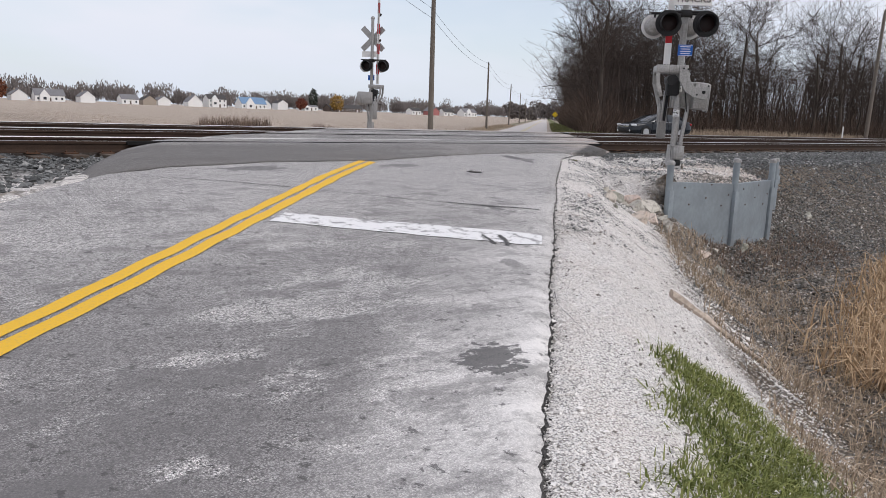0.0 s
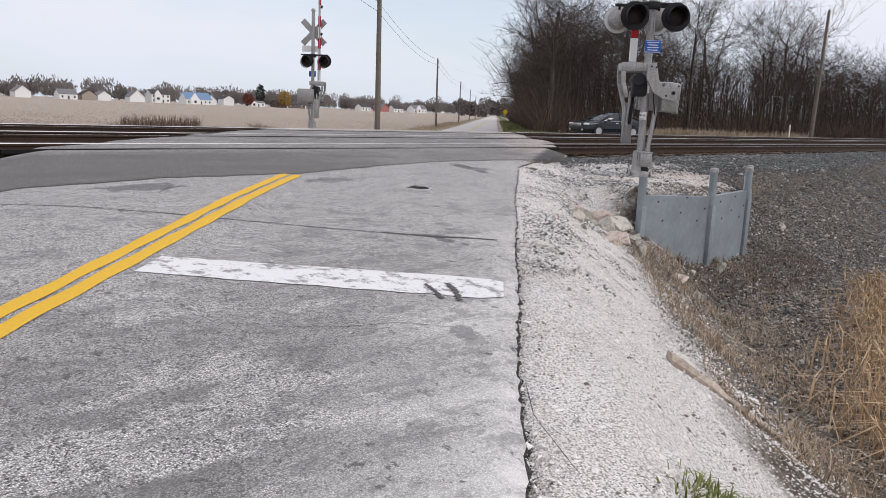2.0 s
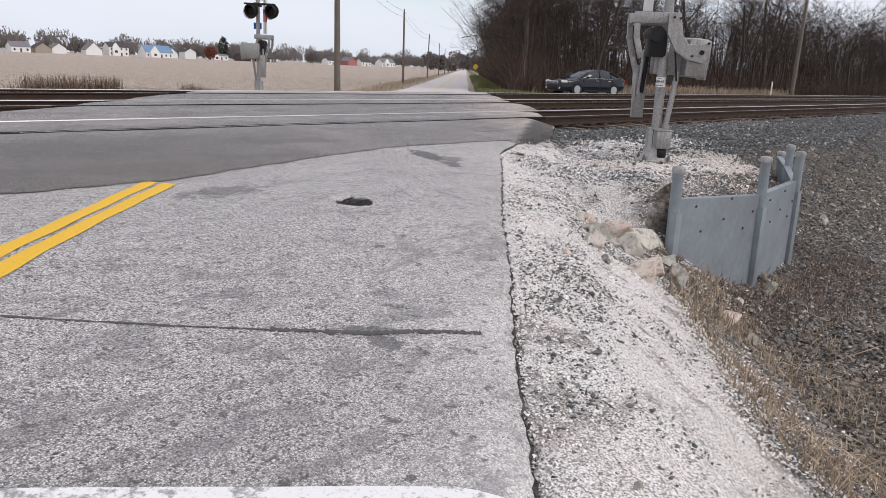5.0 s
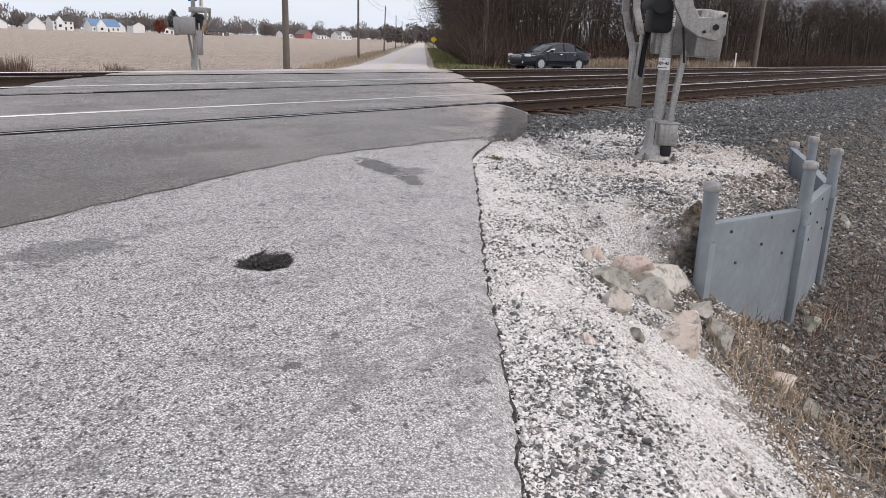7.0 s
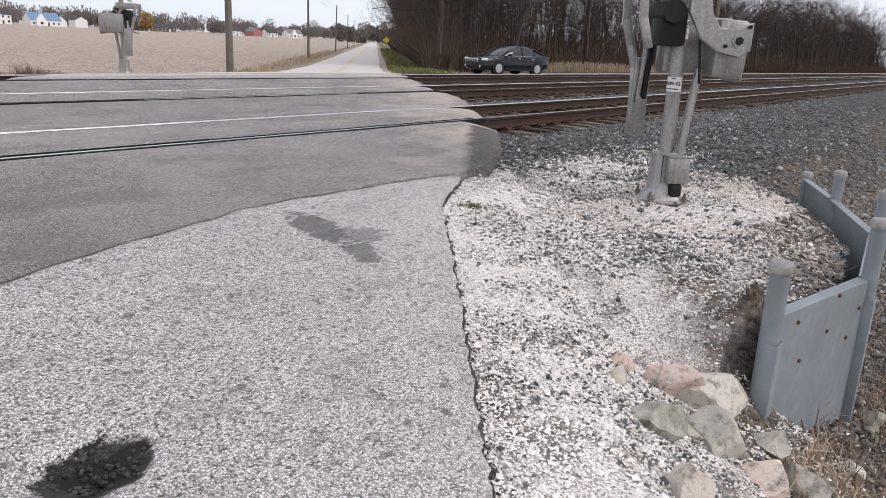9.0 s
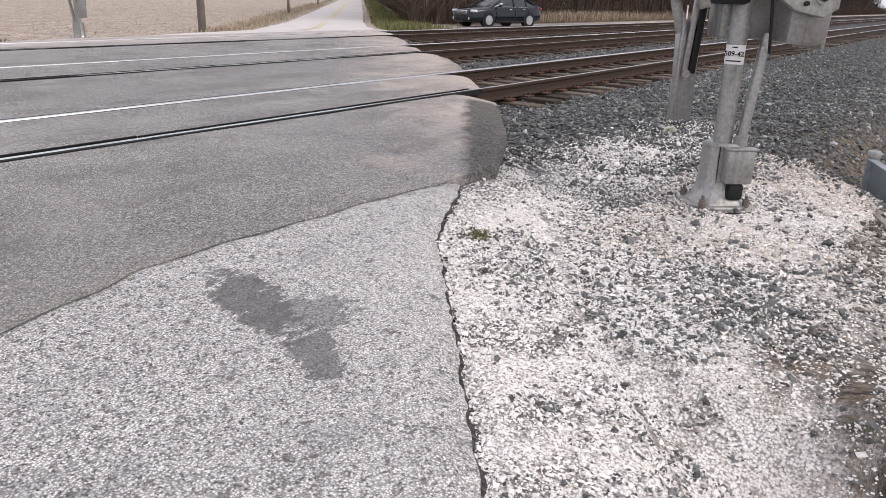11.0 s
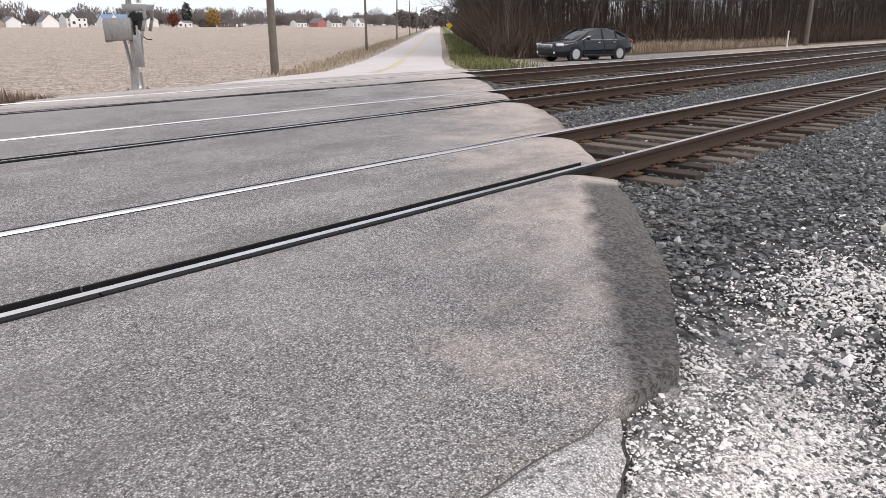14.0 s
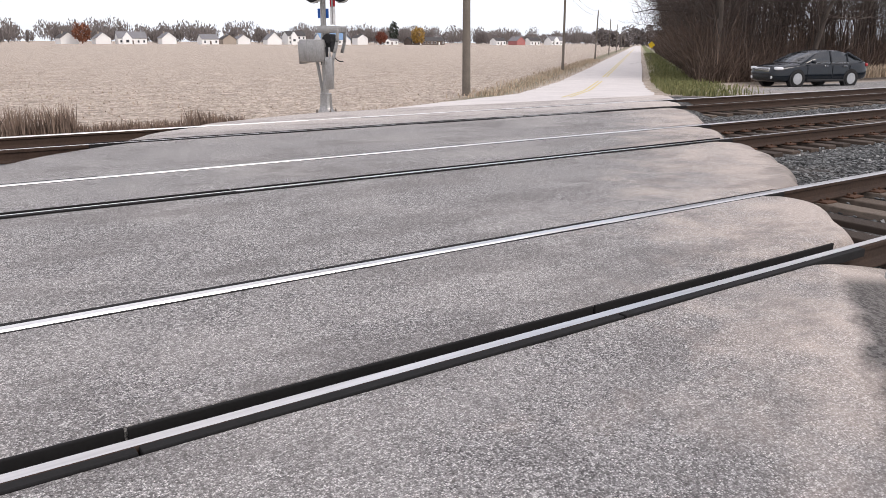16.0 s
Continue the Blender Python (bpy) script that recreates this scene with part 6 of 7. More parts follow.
for k in range(34):          # third row
    spots.append((68 + k * 6.0 + rt.uniform(-2, 2), 58 + rt.uniform(-4, 4)))
for k in range(34):          # along the road
    u = 58 + k * 4.6 + rt.uniform(-1.5, 1.5)
    spots.append(from_uv(u, 0.2 + rt.uniform(-2.6, 0.8)))
for k in range(26):
    u = 66 + k * 6 + rt.uniform(-2, 2)
    spots.append(from_uv(u, -7 + rt.uniform(-3, 3)))
spots = [p for p in spots if to_uv(*p)[1] < 1.0 and p[1] > 40]
first = set()
for k, (x, y) in enumerate(spots):
    src = TREES[rt.randrange(len(TREES))]
    s = rt.uniform(0.85, 1.3)
    m = pose(x, y, float(ground_z(x, y)), 0, 0, rt.uniform(0, 360)) @ Matrix.Diagonal((s, s, s, 1))
    if src not in first:
        src.matrix_basis = m
        first.add(src)
    else:
        o = copy_thing(src, pose(0, 0, 0))
        o.matrix_basis = m


# ---- brush, weeds, grasses: blades and twigs in one mesh each ----
def blades(name, px, py, pz, height, width, lean, material, label, category, seed, bend=0.5):
    """Thin folded blades: px, py, pz, height and width are arrays."""
    r = np.random.RandomState(seed)
    n = len(px)
    a, b = r.uniform(0, math.tau, n), r.uniform(0, math.tau, n)
    t = np.abs(r.normal(0, lean, n))
    dx, dy = np.cos(a) * t, np.sin(a) * t
    sx, sy = np.cos(b) * width / 2, np.sin(b) * width / 2
    base = np.stack([px, py, pz], -1)
    mid = base + np.stack([dx * height * 0.4, dy * height * 0.4, height * 0.55], -1)
    tip = base + np.stack([dx * height * (0.8 + bend), dy * height * (0.8 + bend), height * np.clip(1 - bend * t, 0.15, 1)], -1)
    side = np.stack([sx, sy, np.zeros(n)], -1)
    v = np.stack([base - side, base + side, mid + side * 0.8, mid - side * 0.8, tip + side * 0.12, tip - side * 0.12], 1).reshape(-1, 3)
    o = np.arange(n)[:, None] * 6
    f = np.concatenate([o + np.array([[0, 1, 2, 3]]), o + np.array([[3, 2, 4, 5]])], 0)
    ob = from_arrays(name, v, f, material)
    return tagged(ob, label, category, kind="stuff")


r = np.random.RandomState(3)


def patch_uv(n, u0, u1, d0, d1):
    u, d = r.uniform(u0, u1, n), r.uniform(d0, d1, n)
    return from_uv(u, right_edge(u) - d)


# brush under the wood
n = 80000
bx = np.concatenate([40 + r.uniform(0, 1, n) ** 1.25 * 225, from_uv(r.uniform(52, 200, n // 2), 0)[0]])
by = np.concatenate([40.2 + np.abs(r.normal(0, 5.0, n)), np.zeros(n // 2)])
uu = r.uniform(54, 200, n // 2)
ex, ey = from_uv(uu, 1.6 - np.abs(r.normal(0, 3.0, n // 2)))
bx[n:], by[n:] = ex, ey
edge_v = to_uv(bx, by)[1]
keep = (edge_v < 2.0) & (by > 40.0)
bx, by = bx[keep], by[keep]
deep = np.clip((by - 40.0) / 5, 0.25, 1.0)
deep[bx < 0] = 1
bh = r.gamma(3.6, 0.54, len(bx)) * (0.50 + 0.70 * deep)
blades("undergrowth", bx, by, ground_z(bx, by), bh, r.uniform(0.015, 0.055, len(bx)), 0.7, M_BRUSH, "dense brown leafless undergrowth at the foot of the wood", "undergrowth", 8, 0.3)
# saplings: slim upright stems
n = 7000
sx_ = r.uniform(38, 260, n)
sy_ = 41.0 + np.abs(r.normal(0, 9, n))
keep = to_uv(sx_, sy_)[1] < 1.0
sx_, sy_ = sx_[keep], sy_[keep]
blades("saplings", sx_, sy_, ground_z(sx_, sy_), r.uniform(3, 9, len(sx_)), r.uniform(0.03, 0.08, len(sx_)), 0.16, M_TWIG, "slim bare saplings growing among the trees", "saplings", 9, 0.1)
# tan grass in front of the wood
n = 5000
tx, ty_ = np.concatenate([r.normal(62, 5.5, n // 2), r.uniform(50, 90, n - n // 2)]), 38.6 + np.abs(r.normal(0, 0.9, n))
blades("tall_tan_grass", tx, ty_, ground_z(tx, ty_), r.uniform(0.3, 0.95, n), r.uniform(0.02, 0.05, n), 0.35, M_STRAW, "tall tan dead grass at the edge of the wood", "grass", 10)
# roadside verge beyond the tracks
n = 9000
vu = np.concatenate([r.uniform(42, 75, n // 2), r.uniform(60, 180, n // 2)])
vx, vy = from_uv(vu, np.minimum(3.0 + r.normal(0, 0.75, n), np.interp(vu, (25, 36, 40, 60), (3.0, 3.9, 4.4, 4.7)) - 0.45 - 0.3 * r.uniform(0, 1, n)))
blades("verge_grass", vx, vy, ground_z(vx, vy), r.uniform(0.08, 0.32, n), r.uniform(0.02, 0.06, n), 0.4, grass_mat("verge_green", (0.07, 0.085, 0.03), (0.24, 0.23, 0.10)), "rough green and yellow grass along the road", "grass", 11)
n = 4000
vx, vy = from_uv(r.uniform(46, 120, n), 10.6 + r.normal(0, 0.6, n))
blades("field_edge_grass", vx, vy, ground_z(vx, vy), r.uniform(0.06, 0.25, n), r.uniform(0.02, 0.05, n), 0.4, M_STRAW, "short dry grass between the road and the field", "grass", 12)
# weeds beside the far track
n = 3600
wx, wy = r.uniform(9.4, 15.8, n), 29.9 + np.abs(r.normal(0, 0.35, n))
wh = r.uniform(0.2, 0.6, n) * (0.5 + 0.6 * (np.sin(wx * 1.3) > -0.3)) * np.clip((16.2 - wx) / 2.5, 0.2, 1)
blades("dry_weeds", wx, wy, ground_z(wx, wy), wh, r.uniform(0.008, 0.03, n), 0.22, M_WEED, "dry brown weeds standing beside the far track", "weeds", 13, 0.3)
# stubble in the field
n = 16000
fx, fy = r.uniform(-10, 60, n), 31.5 + r.gamma(1.4, 14, n)
keep = (to_uv(fx, fy)[1] > 10.8)
fx, fy = fx[keep], fy[keep]
blades("field_stubble", fx, fy, ground_z(fx, fy), r.uniform(0.02, 0.07, len(fx)), r.uniform(0.02, 0.06, len(fx)), 1.0, grass_mat("pale_stubble", (0.30, 0.24, 0.19), (0.55, 0.46, 0.37)), "pale crop stubble scattered over the bare field", "stubble", 14)
# green grass on the shoulder
n = 62000
gu, gd = r.uniform(2.6, 8.6, n), r.uniform(0.3, 2.6, n)
lim = np.interp(gu, (2.6, 6.0, 7.6, 8.1, 8.6), (0.56, 0.62, 0.74, 0.84, 1.25))
lim2 = np.interp(gu, (2.6, 6.0, 7.5, 8.1, 8.6), (2.4, 2.0, 1.6, 1.35, 1.25))
edge_soft = r.normal(0, 0.09, n)
keep = (gd > lim + 0.07 * np.sin(gu * 7) + edge_soft) & (gd < lim2 + 0.12 * np.sin(gu * 5) + 2 * edge_soft) & (rough2(gu, gd, 5.0, 2.0) + r.normal(0, 0.3, n) > -0.45)
gx_, gy_ = from_uv(gu[keep], right_edge(gu[keep]) - gd[keep])
blades("shoulder_grass", gx_, gy_, ground_z(gx_, gy_), r.uniform(0.025, 0.085, keep.sum()), r.uniform(0.005, 0.013, keep.sum()), 0.95, M_GRASS, "patch of green grass growing on the gravel shoulder", "grass", 15)
# dead grass on the bank
n = 16000
du, ddv = r.uniform(3.5, 20, n), 1.5 + r.gamma(2.0, 0.55, n)
dx_, dy_ = from_uv(du, right_edge(du) - ddv)
keep = (dy_ < 12.2) & (rough2(dx_, dy_, 2.2, 1.0) > -0.15)
dx_, dy_ = dx_[keep], dy_[keep]
blades("dead_grass", dx_, dy_, ground_z(dx_, dy_), r.uniform(0.05, 0.22, len(dx_)), r.uniform(0.006, 0.014, len(dx_)), 1.0, M_STRAW, "matted dead grass on the bank below the road", "grass", 16, 0.7)
n = 1500
dx_, dy_ = r.uniform(10.5, 15.5, n), 11.9 + r.normal(0, 0.25, n)
blades("wall_foot_grass", dx_, dy_, ground_z(dx_, dy_), r.uniform(0.06, 0.24, n), r.uniform(0.006, 0.012, n), 0.9, M_WEED, "dry grass at the foot of the steel panels", "grass", 17, 0.7)
# reeds in the ditch
n = 4200
rx_, ry_ = r.uniform(7.2, 15.5, n), 0
ry_ = 8.55 + (rx_ - 8.6) * 0.25 + r.normal(0, 0.5, n) - 0.2
keep = to_uv(rx_, ry_)[1] < right_edge(to_uv(rx_, ry_)[0]) - 2.9
rx_, ry_ = rx_[keep], ry_[keep]
blades("dry_reeds", rx_, ry_, ground_z(rx_, ry_), r.uniform(0.2, 0.62, len(rx_)), r.uniform(0.010, 0.026, len(rx_)), 0.7, M_REED, "orange-tan broken reeds standing in the ditch", "reeds", 18, 0.7)
n = 110
ox, oy = 10.50 + r.normal(0, 0.06, n), 14.88 + r.normal(0, 0.045, n)
blades("weed_tuft", ox, oy, ground_z(ox, oy), r.uniform(0.015, 0.045, n), r.uniform(0.008, 0.016, n), 1.4, grass_mat("tuft_green", (0.07, 0.07, 0.03), (0.20, 0.18, 0.09)), "small yellowish weed tuft in the gravel", "weed", 19)

# ---- far tree line behind the houses ----
tri_v, tri_f = [], []
nt = 620
tx0 = np.concatenate([r.uniform(-220, 560, nt), r.uniform(300, 520, 70)])
ty0 = np.concatenate([352 + r.uniform(-6, 45, nt), 330 + r.uniform(0, 60, 70)]) * 1.44
tx0 = tx0 * 1.45
for k in range(len(tx0)):
    if to_uv(tx0[k], ty0[k])[1] < 14:
        continue
    hh_ = r.uniform(7.0, 11.0) + 6.0 * r.uniform(0, 1) ** 3
    m_ = 210
    q = r.normal(0, 1, (m_, 3))
    q /= np.linalg.norm(q, axis=1)[:, None]
    q *= (r.uniform(0.1, 1, (m_, 1)) ** 0.45)
    cz = hh_ * 0.58
    c = np.array([tx0[k], ty0[k], 0.05 + cz]) + q * np.array([hh_ * 0.42, hh_ * 0.42, hh_ * 0.43])
    s = r.uniform(0.6, 2.0, m_)
    a = r.uniform(0, math.tau, m_)
    d1 = np.stack([np.cos(a) * 0.25, np.sin(a) * 0.1, np.full(m_, 0.95)], -1) * s[:, None]
    d2 = np.stack([np.cos(a), np.sin(a) * 0.3, r.uniform(-0.4, 0.4, m_)], -1) * (s * 0.42)[:, None]
    o = len(tri_v) * 3
    tri_v.extend(np.stack([c - d1, c + d1 * 0.6, c + d2], 1))
tri_v = np.array(tri_v).reshape(-1, 3)
tri_f = np.arange(len(tri_v)).reshape(-1, 3)
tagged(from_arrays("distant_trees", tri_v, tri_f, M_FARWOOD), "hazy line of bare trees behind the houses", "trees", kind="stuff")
# a few trees of their own colour among the houses
def clump_tree(x, y, h, material, label, w=0.42):
    rr = np.random.RandomState(int(x * 7) % 1000)
    t = thing("tree", label, "tree", pose(x, y, 0.0), "trees among the houses")
    bm = bmesh.new()
    tube(bm, (0, 0, -0.2), (0, 0, h * 0.7), 0.25, 0.1, 8)
    part("trunk", bm, M_BARK, t)
    m_ = 520
    q = rr.normal(0, 1, (m_, 3))
    q /= np.linalg.norm(q, axis=1)[:, None]
    q *= rr.uniform(0.2, 1, (m_, 1)) ** 0.4
    c = q * np.array([h * w, h * w, h * 0.46]) + np.array([0, 0, h * 0.54])
    s = rr.uniform(0.3, 0.8, m_)
    d1, d2 = rr.normal(0, 1, (m_, 3)) * s[:, None], rr.normal(0, 1, (m_, 3)) * s[:, None]
    from_arrays("crown", np.stack([c - d1, c + d1, c + d2], 1).reshape(-1, 3), np.arange(m_ * 3).reshape(-1, 3), material, t)


clump_tree(269.2, 463, 8.5, grass_mat("russet_leaves", (0.10, 0.03, 0.02), (0.22, 0.07, 0.04)), "small round tree with dark russet leaves")
clump_tree(301.8, 469, 11.7, grass_mat("ochre_leaves", (0.22, 0.13, 0.03), (0.42, 0.27, 0.08)), "tree with ochre autumn leaves")
clump_tree(290.2, 482, 15.6, grass_mat("dark_spruce", (0.02, 0.028, 0.022), (0.05, 0.06, 0.045)), "dark green spruce tree", 0.2)
clump_tree(88.7, 467, 11.1, grass_mat("rust_leaves", (0.14, 0.05, 0.03), (0.26, 0.11, 0.06)), "small tree with rust-brown leaves")
for k in range(6):
    x, y = from_uv(395 + k * 14, 12 + 6 * (k % 3))
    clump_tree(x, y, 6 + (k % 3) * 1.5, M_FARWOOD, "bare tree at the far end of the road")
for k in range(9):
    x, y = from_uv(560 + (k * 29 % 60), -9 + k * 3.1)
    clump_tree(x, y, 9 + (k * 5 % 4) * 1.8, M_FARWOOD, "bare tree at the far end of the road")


# ---- loose stones ----
def stones(name, px, py, size, material, label, seed, lift=0.25, sharp=True):
    """Broken stones: a squashed, chipped octahedron-like block each, all in one mesh."""
    rr = np.random.RandomState(seed)
    n = len(px)
    ico = np.array([(0, 0, 1), (0.89, 0, 0.45), (0.28, 0.85, 0.45), (-0.72, 0.53, 0.45), (-0.72, -0.53, 0.45), (0.28, -0.85, 0.45), (0.72, 0.53, -0.45), (-0.28, 0.85, -0.45), (-0.89, 0, -0.45), (-0.28, -0.85, -0.45), (0.72, -0.53, -0.45), (0, 0, -1)])
    fc = np.array([(0, 1, 2), (0, 2, 3), (0, 3, 4), (0, 4, 5), (0, 5, 1), (1, 6, 2), (2, 7, 3), (3, 8, 4), (4, 9, 5), (5, 10, 1), (2, 6, 7), (3, 7, 8), (4, 8, 9), (5, 9, 10), (1, 10, 6)])
    if sharp:
        ico = np.array([(0.15, 0.1, 0.85), (0.95, 0.25, 0.1), (-0.2, 1.0, 0.2), (-1.0, -0.2, 0.05), (0.3, -0.95, 0.15), (0.0, 0.0, -0.8)])
        fc = np.array([(0, 1, 2), (0, 2, 3), (0, 3, 4), (0, 4, 1), (5, 2, 1), (5, 3, 2), (5, 4, 3), (5, 1, 4)])
    m = len(ico)
    v = ico[None] * rr.uniform(0.55, 1.3, (n, m, 1)) + rr.normal(0, 0.12, (n, m, 3))
    v = v * np.stack([rr.uniform(0.8, 1.35, n), rr.uniform(0.6, 1.0, n), rr.uniform(0.45, 0.85, n)], -1)[:, None]
    a, b = rr.uniform(0, math.tau, n), rr.normal(0, 0.4, n)
    ca, sa, cb, sb = np.cos(a)[:, None], np.sin(a)[:, None], np.cos(b)[:, None], np.sin(b)[:, None]
    x, y, z = v[..., 0] * cb + v[..., 2] * sb, v[..., 1], -v[..., 0] * sb + v[..., 2] * cb
    x, y = x * ca - y * sa, x * sa + y * ca
    s = size[:, None] / 2
    pz = ground_z(px, py)
    out = np.stack([px[:, None] + x * s, py[:, None] + y * s, pz[:, None] + z * s + size[:, None] * lift * rr.uniform(0, 1, (n, 1))], -1)
    f = (np.arange(n)[:, None, None] * m + fc[None]).reshape(-1, 3)
    return tagged(from_arrays(name, out.reshape(-1, 3), f, material), label, "gravel", kind="stuff")


def lime_weight(x, y):
    """How white the shoulder is: full beside the road, mixed with dark stone towards the track and the bank."""
    u, v = to_uv(x, y)
    d = right_edge(u) - v
    w = np.clip(1.55 - d * 0.55 + 0.35 * rough2(x, y, 1.6, 3.0), 0, 1) * np.clip((16.1 - y) * 0.8 + 0.4 * rough2(x, y, 2.0), 0, 1)
    pad = np.clip(1.5 - np.hypot((x - 12.9) / 2.2, (y - 13.5) / 1.0), 0, 1)
    return np.clip(np.maximum(w, pad), 0, 1)


n = 150000
su = np.concatenate([r.uniform(3.0, 19.5, n // 2), r.uniform(12.0, 19.5, n // 2)])
sd = 0.008 + r.uniform(0.0, 1.0, n) ** 1.2 * 2.6
sx1, sy1 = from_uv(su, right_edge(su) - sd)
keep = (sy1 < 16.6) & (r.uniform(0, 1, n) < lime_weight(sx1, sy1) * 0.95) & ~((sx1 > 11.6) & (sy1 > 15.5 + (sx1 - 11.7) * 0.55))
sx1, sy1 = sx1[keep], sy1[keep]
stones("limestone_gravel", sx1, sy1, r.gamma(2.6, 0.0036, len(sx1)) + 0.005, M_LIME, "white crushed limestone gravel on the road shoulder", 21)
n = 24000
px1, py1 = r.uniform(10.4, 15.3, n), r.uniform(12.5, 16.2, n)
keep = (r.uniform(0, 1, n) < lime_weight(px1, py1)) & (to_uv(px1, py1)[1] < 3.9)
stones("limestone_gravel", px1[keep], py1[keep], r.gamma(3.2, 0.0042, keep.sum()) + 0.007, M_LIME, "white crushed limestone gravel round the signal's base", 22)
n = 40000
bx1 = np.concatenate([r.uniform(11.2, 24, n * 2 // 3), r.uniform(20, 36, n - n * 2 // 3)])
by1 = r.uniform(11.2, 17.9, n)
ok = (r.uniform(0, 1, n) > 0.9 * lime_weight(bx1, by1)) & (to_uv(bx1, by1)[1] < np.where(by1 > 15.5, 3.45, 3.3)) & (bx1 > 11.4 + np.maximum(0, by1 - 15.5) * 1.5)
ok &= ~((bx1 > 9.9) & (bx1 < 13.3) & (by1 < 12.6) & (r.uniform(0, 1, n) < 0.4))
bx1, by1 = bx1[ok], by1[ok]
stones("track_ballast", bx1, by1, r.gamma(5, 0.0062, len(bx1)) + 0.010, M_BALLAST, "grey-blue crushed stone ballast beside the first track", 23, sharp=False)
n = 58000
mu = r.uniform(11, 19.4, n)
md = r.uniform(0.06, 2.6, n)
mx, my = from_uv(mu, right_edge(mu) - md)
ok = (my < 15.4) & (rough2(mx, my, 2.4, 5.0) + 0.4 * rough2(mx, my, 7.0, 1.0) + r.normal(0, 0.22, n) > 0.22 - 0.10 * np.clip(mu - 13.5, 0, 4))
stones("dark_gravel", mx[ok], my[ok], r.gamma(2.0, 0.0056, ok.sum()) + 0.005, M_BALLAST, "dark stones mixed into the white shoulder gravel", 24)
n = 52000
kx, ky = r.uniform(5.5, 22, n), r.uniform(8.8, 13.2, n)
k_d = right_edge(to_uv(kx, ky)[0]) - to_uv(kx, ky)[1]
ok = r.uniform(1.2, 2.6, n) < k_d
stones("bank_stones", kx[ok], ky[ok], (r.gamma(4, 0.0095, ok.sum()) + 0.010) * np.clip(0.35 + 0.35 * (k_d[ok] - 1.2), 0.4, 1.0), M_BANK, "dark loose stones on the bank of the ditch", 25)
for ya, yb, k in ((19.75, 22.05, 8000), (24.05, 25.9, 5000), (18.15, 19.4, 4500), (22.4, 23.7, 3500)):
    x, y = r.uniform(15, 48, k), r.uniform(ya, yb, k)
    ok = x > panel_right(y) + 0.35
    x2, y2 = r.uniform(-16, 9, k // 4), r.uniform(ya, yb, k // 4)
    ok2 = x2 < panel_left(y2) - 0.35
    x, y = np.concatenate([x[ok], x2[ok2]]), np.concatenate([y[ok], y2[ok2]])
    stones("track_ballast", x, y, r.gamma(7, 0.0060, len(x)) + 0.010, M_BALLAST, "grey crushed stone ballast between the rails and tracks", 26)
n = 7000
x, y = r.uniform(-7, 2.8, n), r.uniform(13.2, 17.9, n)
ok = (x < ramp_left(y) - 0.15) & (to_uv(x, y)[1] > 9.65)
stones("track_ballast", x[ok], y[ok], r.gamma(7, 0.008, ok.sum()) + 0.012, M_BALLAST, "grey crushed stone ballast beside the first track", 27)

# a patch of coarse dark stones low on the shoulder, beside the pad
n = 900
cx2, cy2 = r.normal(10.75, 0.42, n), r.normal(13.45, 0.32, n)
stones("dark_gravel", cx2, cy2, r.gamma(3.0, 0.0062, n) + 0.006, M_BALLAST, "coarse dark stones lying on the gravel beside the signal", 31, sharp=False)
# white gravel spread towards the track
n = 9000
cx2, cy2 = r.normal(14.2, 0.95, n), r.normal(15.25, 0.30, n)
ok = rough2(cx2, cy2, 2.7, 1.0) + r.normal(0, 0.3, n) > -0.2
stones("limestone_gravel", cx2[ok], cy2[ok], r.gamma(3.0, 0.0048, ok.sum()) + 0.007, M_LIME, "white gravel spread over the ballast beside the signal", 32, lift=0.6)

# the pale pad round the signal, up to the steel panels
n = 15000
cx2, cy2 = r.uniform(11.2, 15.2, n), r.uniform(12.4, 14.6, n)
rim_y = np.interp(cx2, (9.95, 11.55, 13.2, 14.5, 15.8), (12.66, 12.38, 12.56, 13.12, 13.65))
ok = (cy2 > rim_y + 0.12 + 0.5 * np.clip(11.9 - cx2, 0, 1)) & (rough2(cx2, cy2, 2.3, 6.0) + r.normal(0, 0.3, n) > -0.25)
stones("limestone_gravel", cx2[ok], cy2[ok], r.gamma(2.8, 0.0046, ok.sum()) + 0.006, M_PAD, "pale pinkish gravel filling the pad behind the steel panels", 33, lift=0.6)

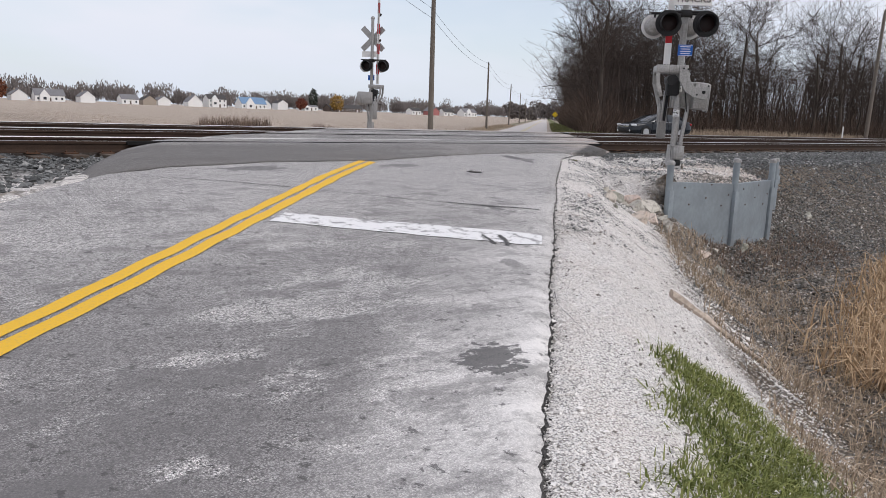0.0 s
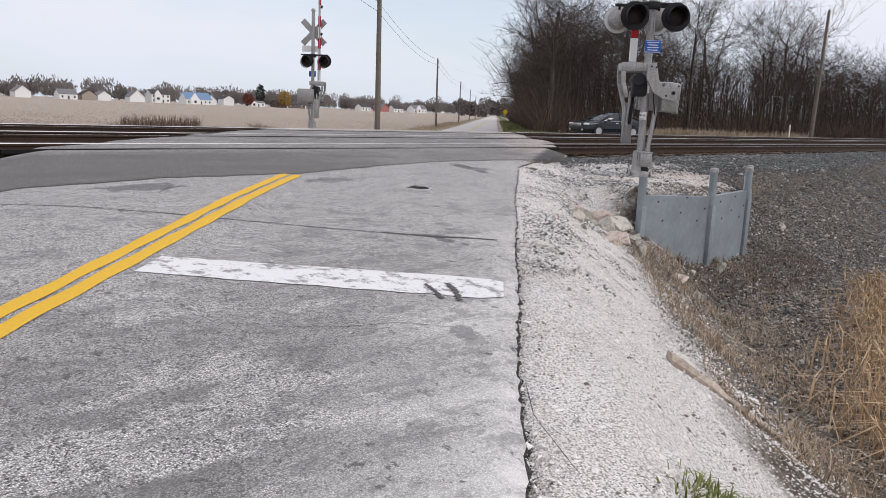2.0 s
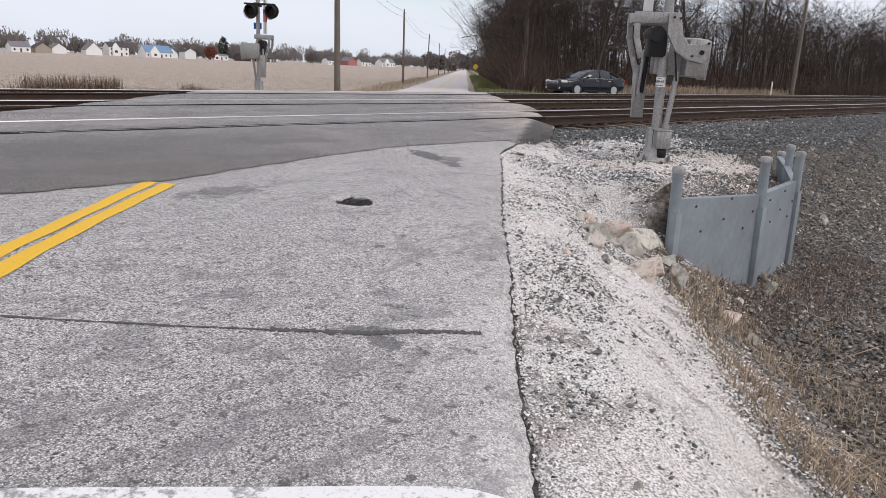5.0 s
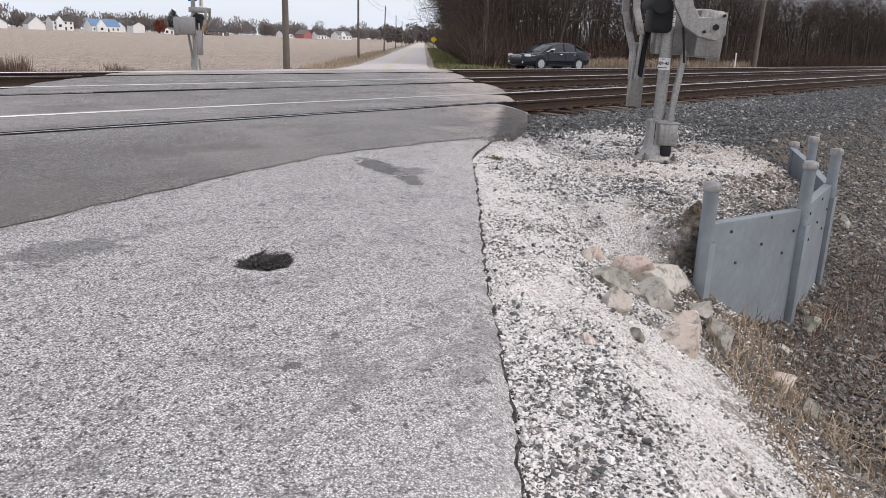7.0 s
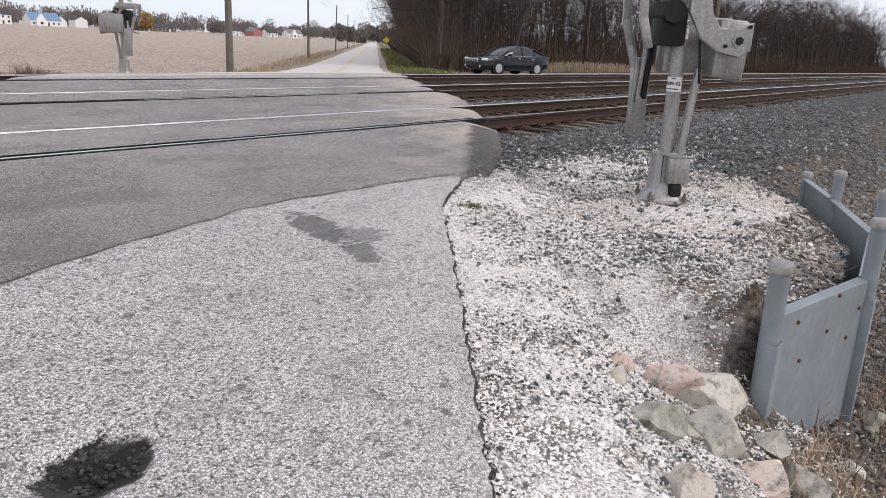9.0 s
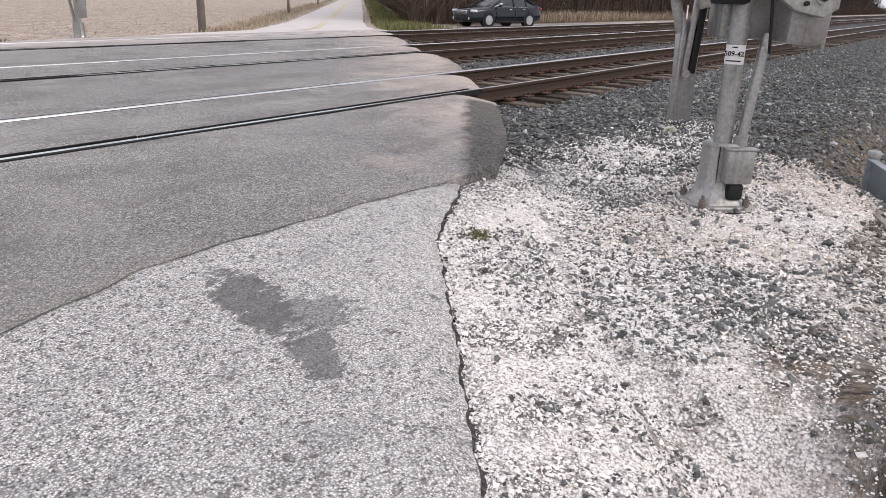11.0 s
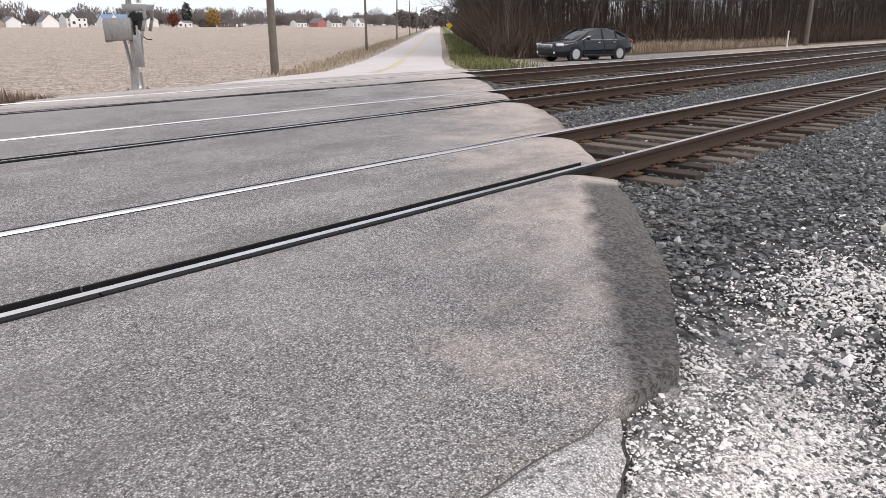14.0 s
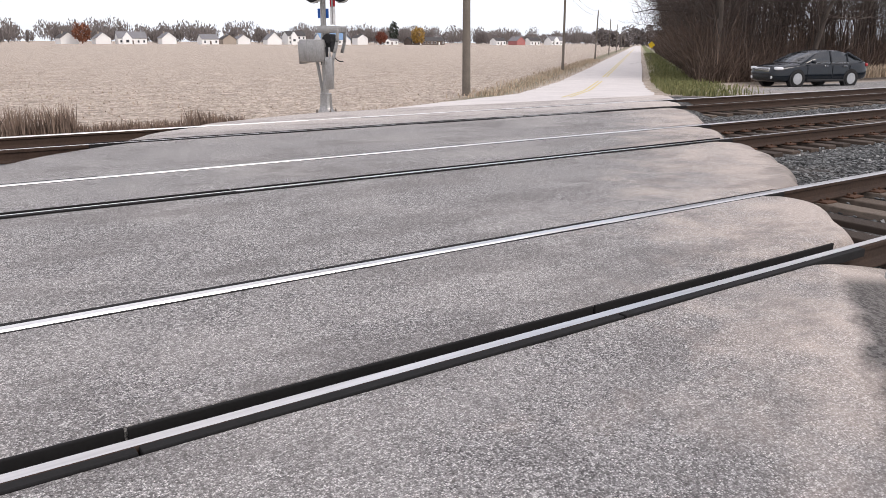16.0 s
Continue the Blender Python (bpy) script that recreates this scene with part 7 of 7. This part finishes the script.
# dark specks in the clean shoulder, and pale stones rolled down the bank
n = 9000
pu, pd = r.uniform(3.0, 13.5, n), r.uniform(0.05, 1.9, n)
px2, py2 = from_uv(pu, right_edge(pu) - pd)
ok = rough2(px2, py2, 3.1, 2.0) + r.normal(0, 0.35, n) > 0.15
stones("dark_gravel", px2[ok], py2[ok], r.gamma(2.0, 0.0050, ok.sum()) + 0.004, M_BANK, "small dark stones scattered over the white gravel", 29)
n = 16000
pu, pd = r.uniform(4.0, 17.5, n), 1.5 + r.gamma(1.6, 0.45, n)
px2, py2 = from_uv(pu, right_edge(pu) - pd)
ok = (rough2(px2, py2, 1.9, 4.0) + r.normal(0, 0.3, n) > -0.1) & (py2 < 12.4)
stones("limestone_gravel", px2[ok], py2[ok], r.gamma(3.0, 0.0050, ok.sum()) + 0.006, M_LIME, "pale stones rolled down the bank", 30)

# crumbs broken off the asphalt's edge
n = 5000
cu_ = r.uniform(3.5, 18.7, n)
cd_ = r.normal(0.006, 0.012, n) + 0.5 * 0.02 * np.sin(cu_ * 6.1) * np.sin(cu_ * 1.7)
cx_, cy_ = from_uv(cu_, right_edge(cu_) - np.abs(cd_))
stones("asphalt_crumbs", cx_, cy_, r.gamma(2.5, 0.0030, n) + 0.003, M_CRUMB, "dark crumbs broken off the asphalt edge", 28, lift=0.4)

# ---- ties and plates ----
for k, tr in enumerate(TRACKS):
    ya, yb = RAIL_Y[2 * k], RAIL_Y[2 * k + 1]
    yc0 = (ya + yb) / 2
    xs_r = np.arange(panel_right(yc0) - 0.2, (56, 62, 60)[k], 0.52)
    xs_l = np.arange(panel_left(yc0) + 0.3, -22, -0.52)
    for x in np.concatenate([xs_r, xs_l]):
        t = finish("tie", tie_me, None, tr)
        t.matrix_basis = pose(x + random.uniform(-0.03, 0.03), yc0 + random.uniform(-0.06, 0.06), RAIL_Z - 0.17 - 0.018 - 0.085 + random.uniform(-0.01, 0.004), random.uniform(-0.6, 0.6), random.uniform(-0.6, 0.6), random.uniform(-1.2, 1.2))
        if k < 2 and x < 32 and x > 0:
            for y in (ya, yb):
                p = finish("tie_plate", plate_me, None, tr)
                p.matrix_basis = pose(x, y, RAIL_Z - 0.17 - 0.004)
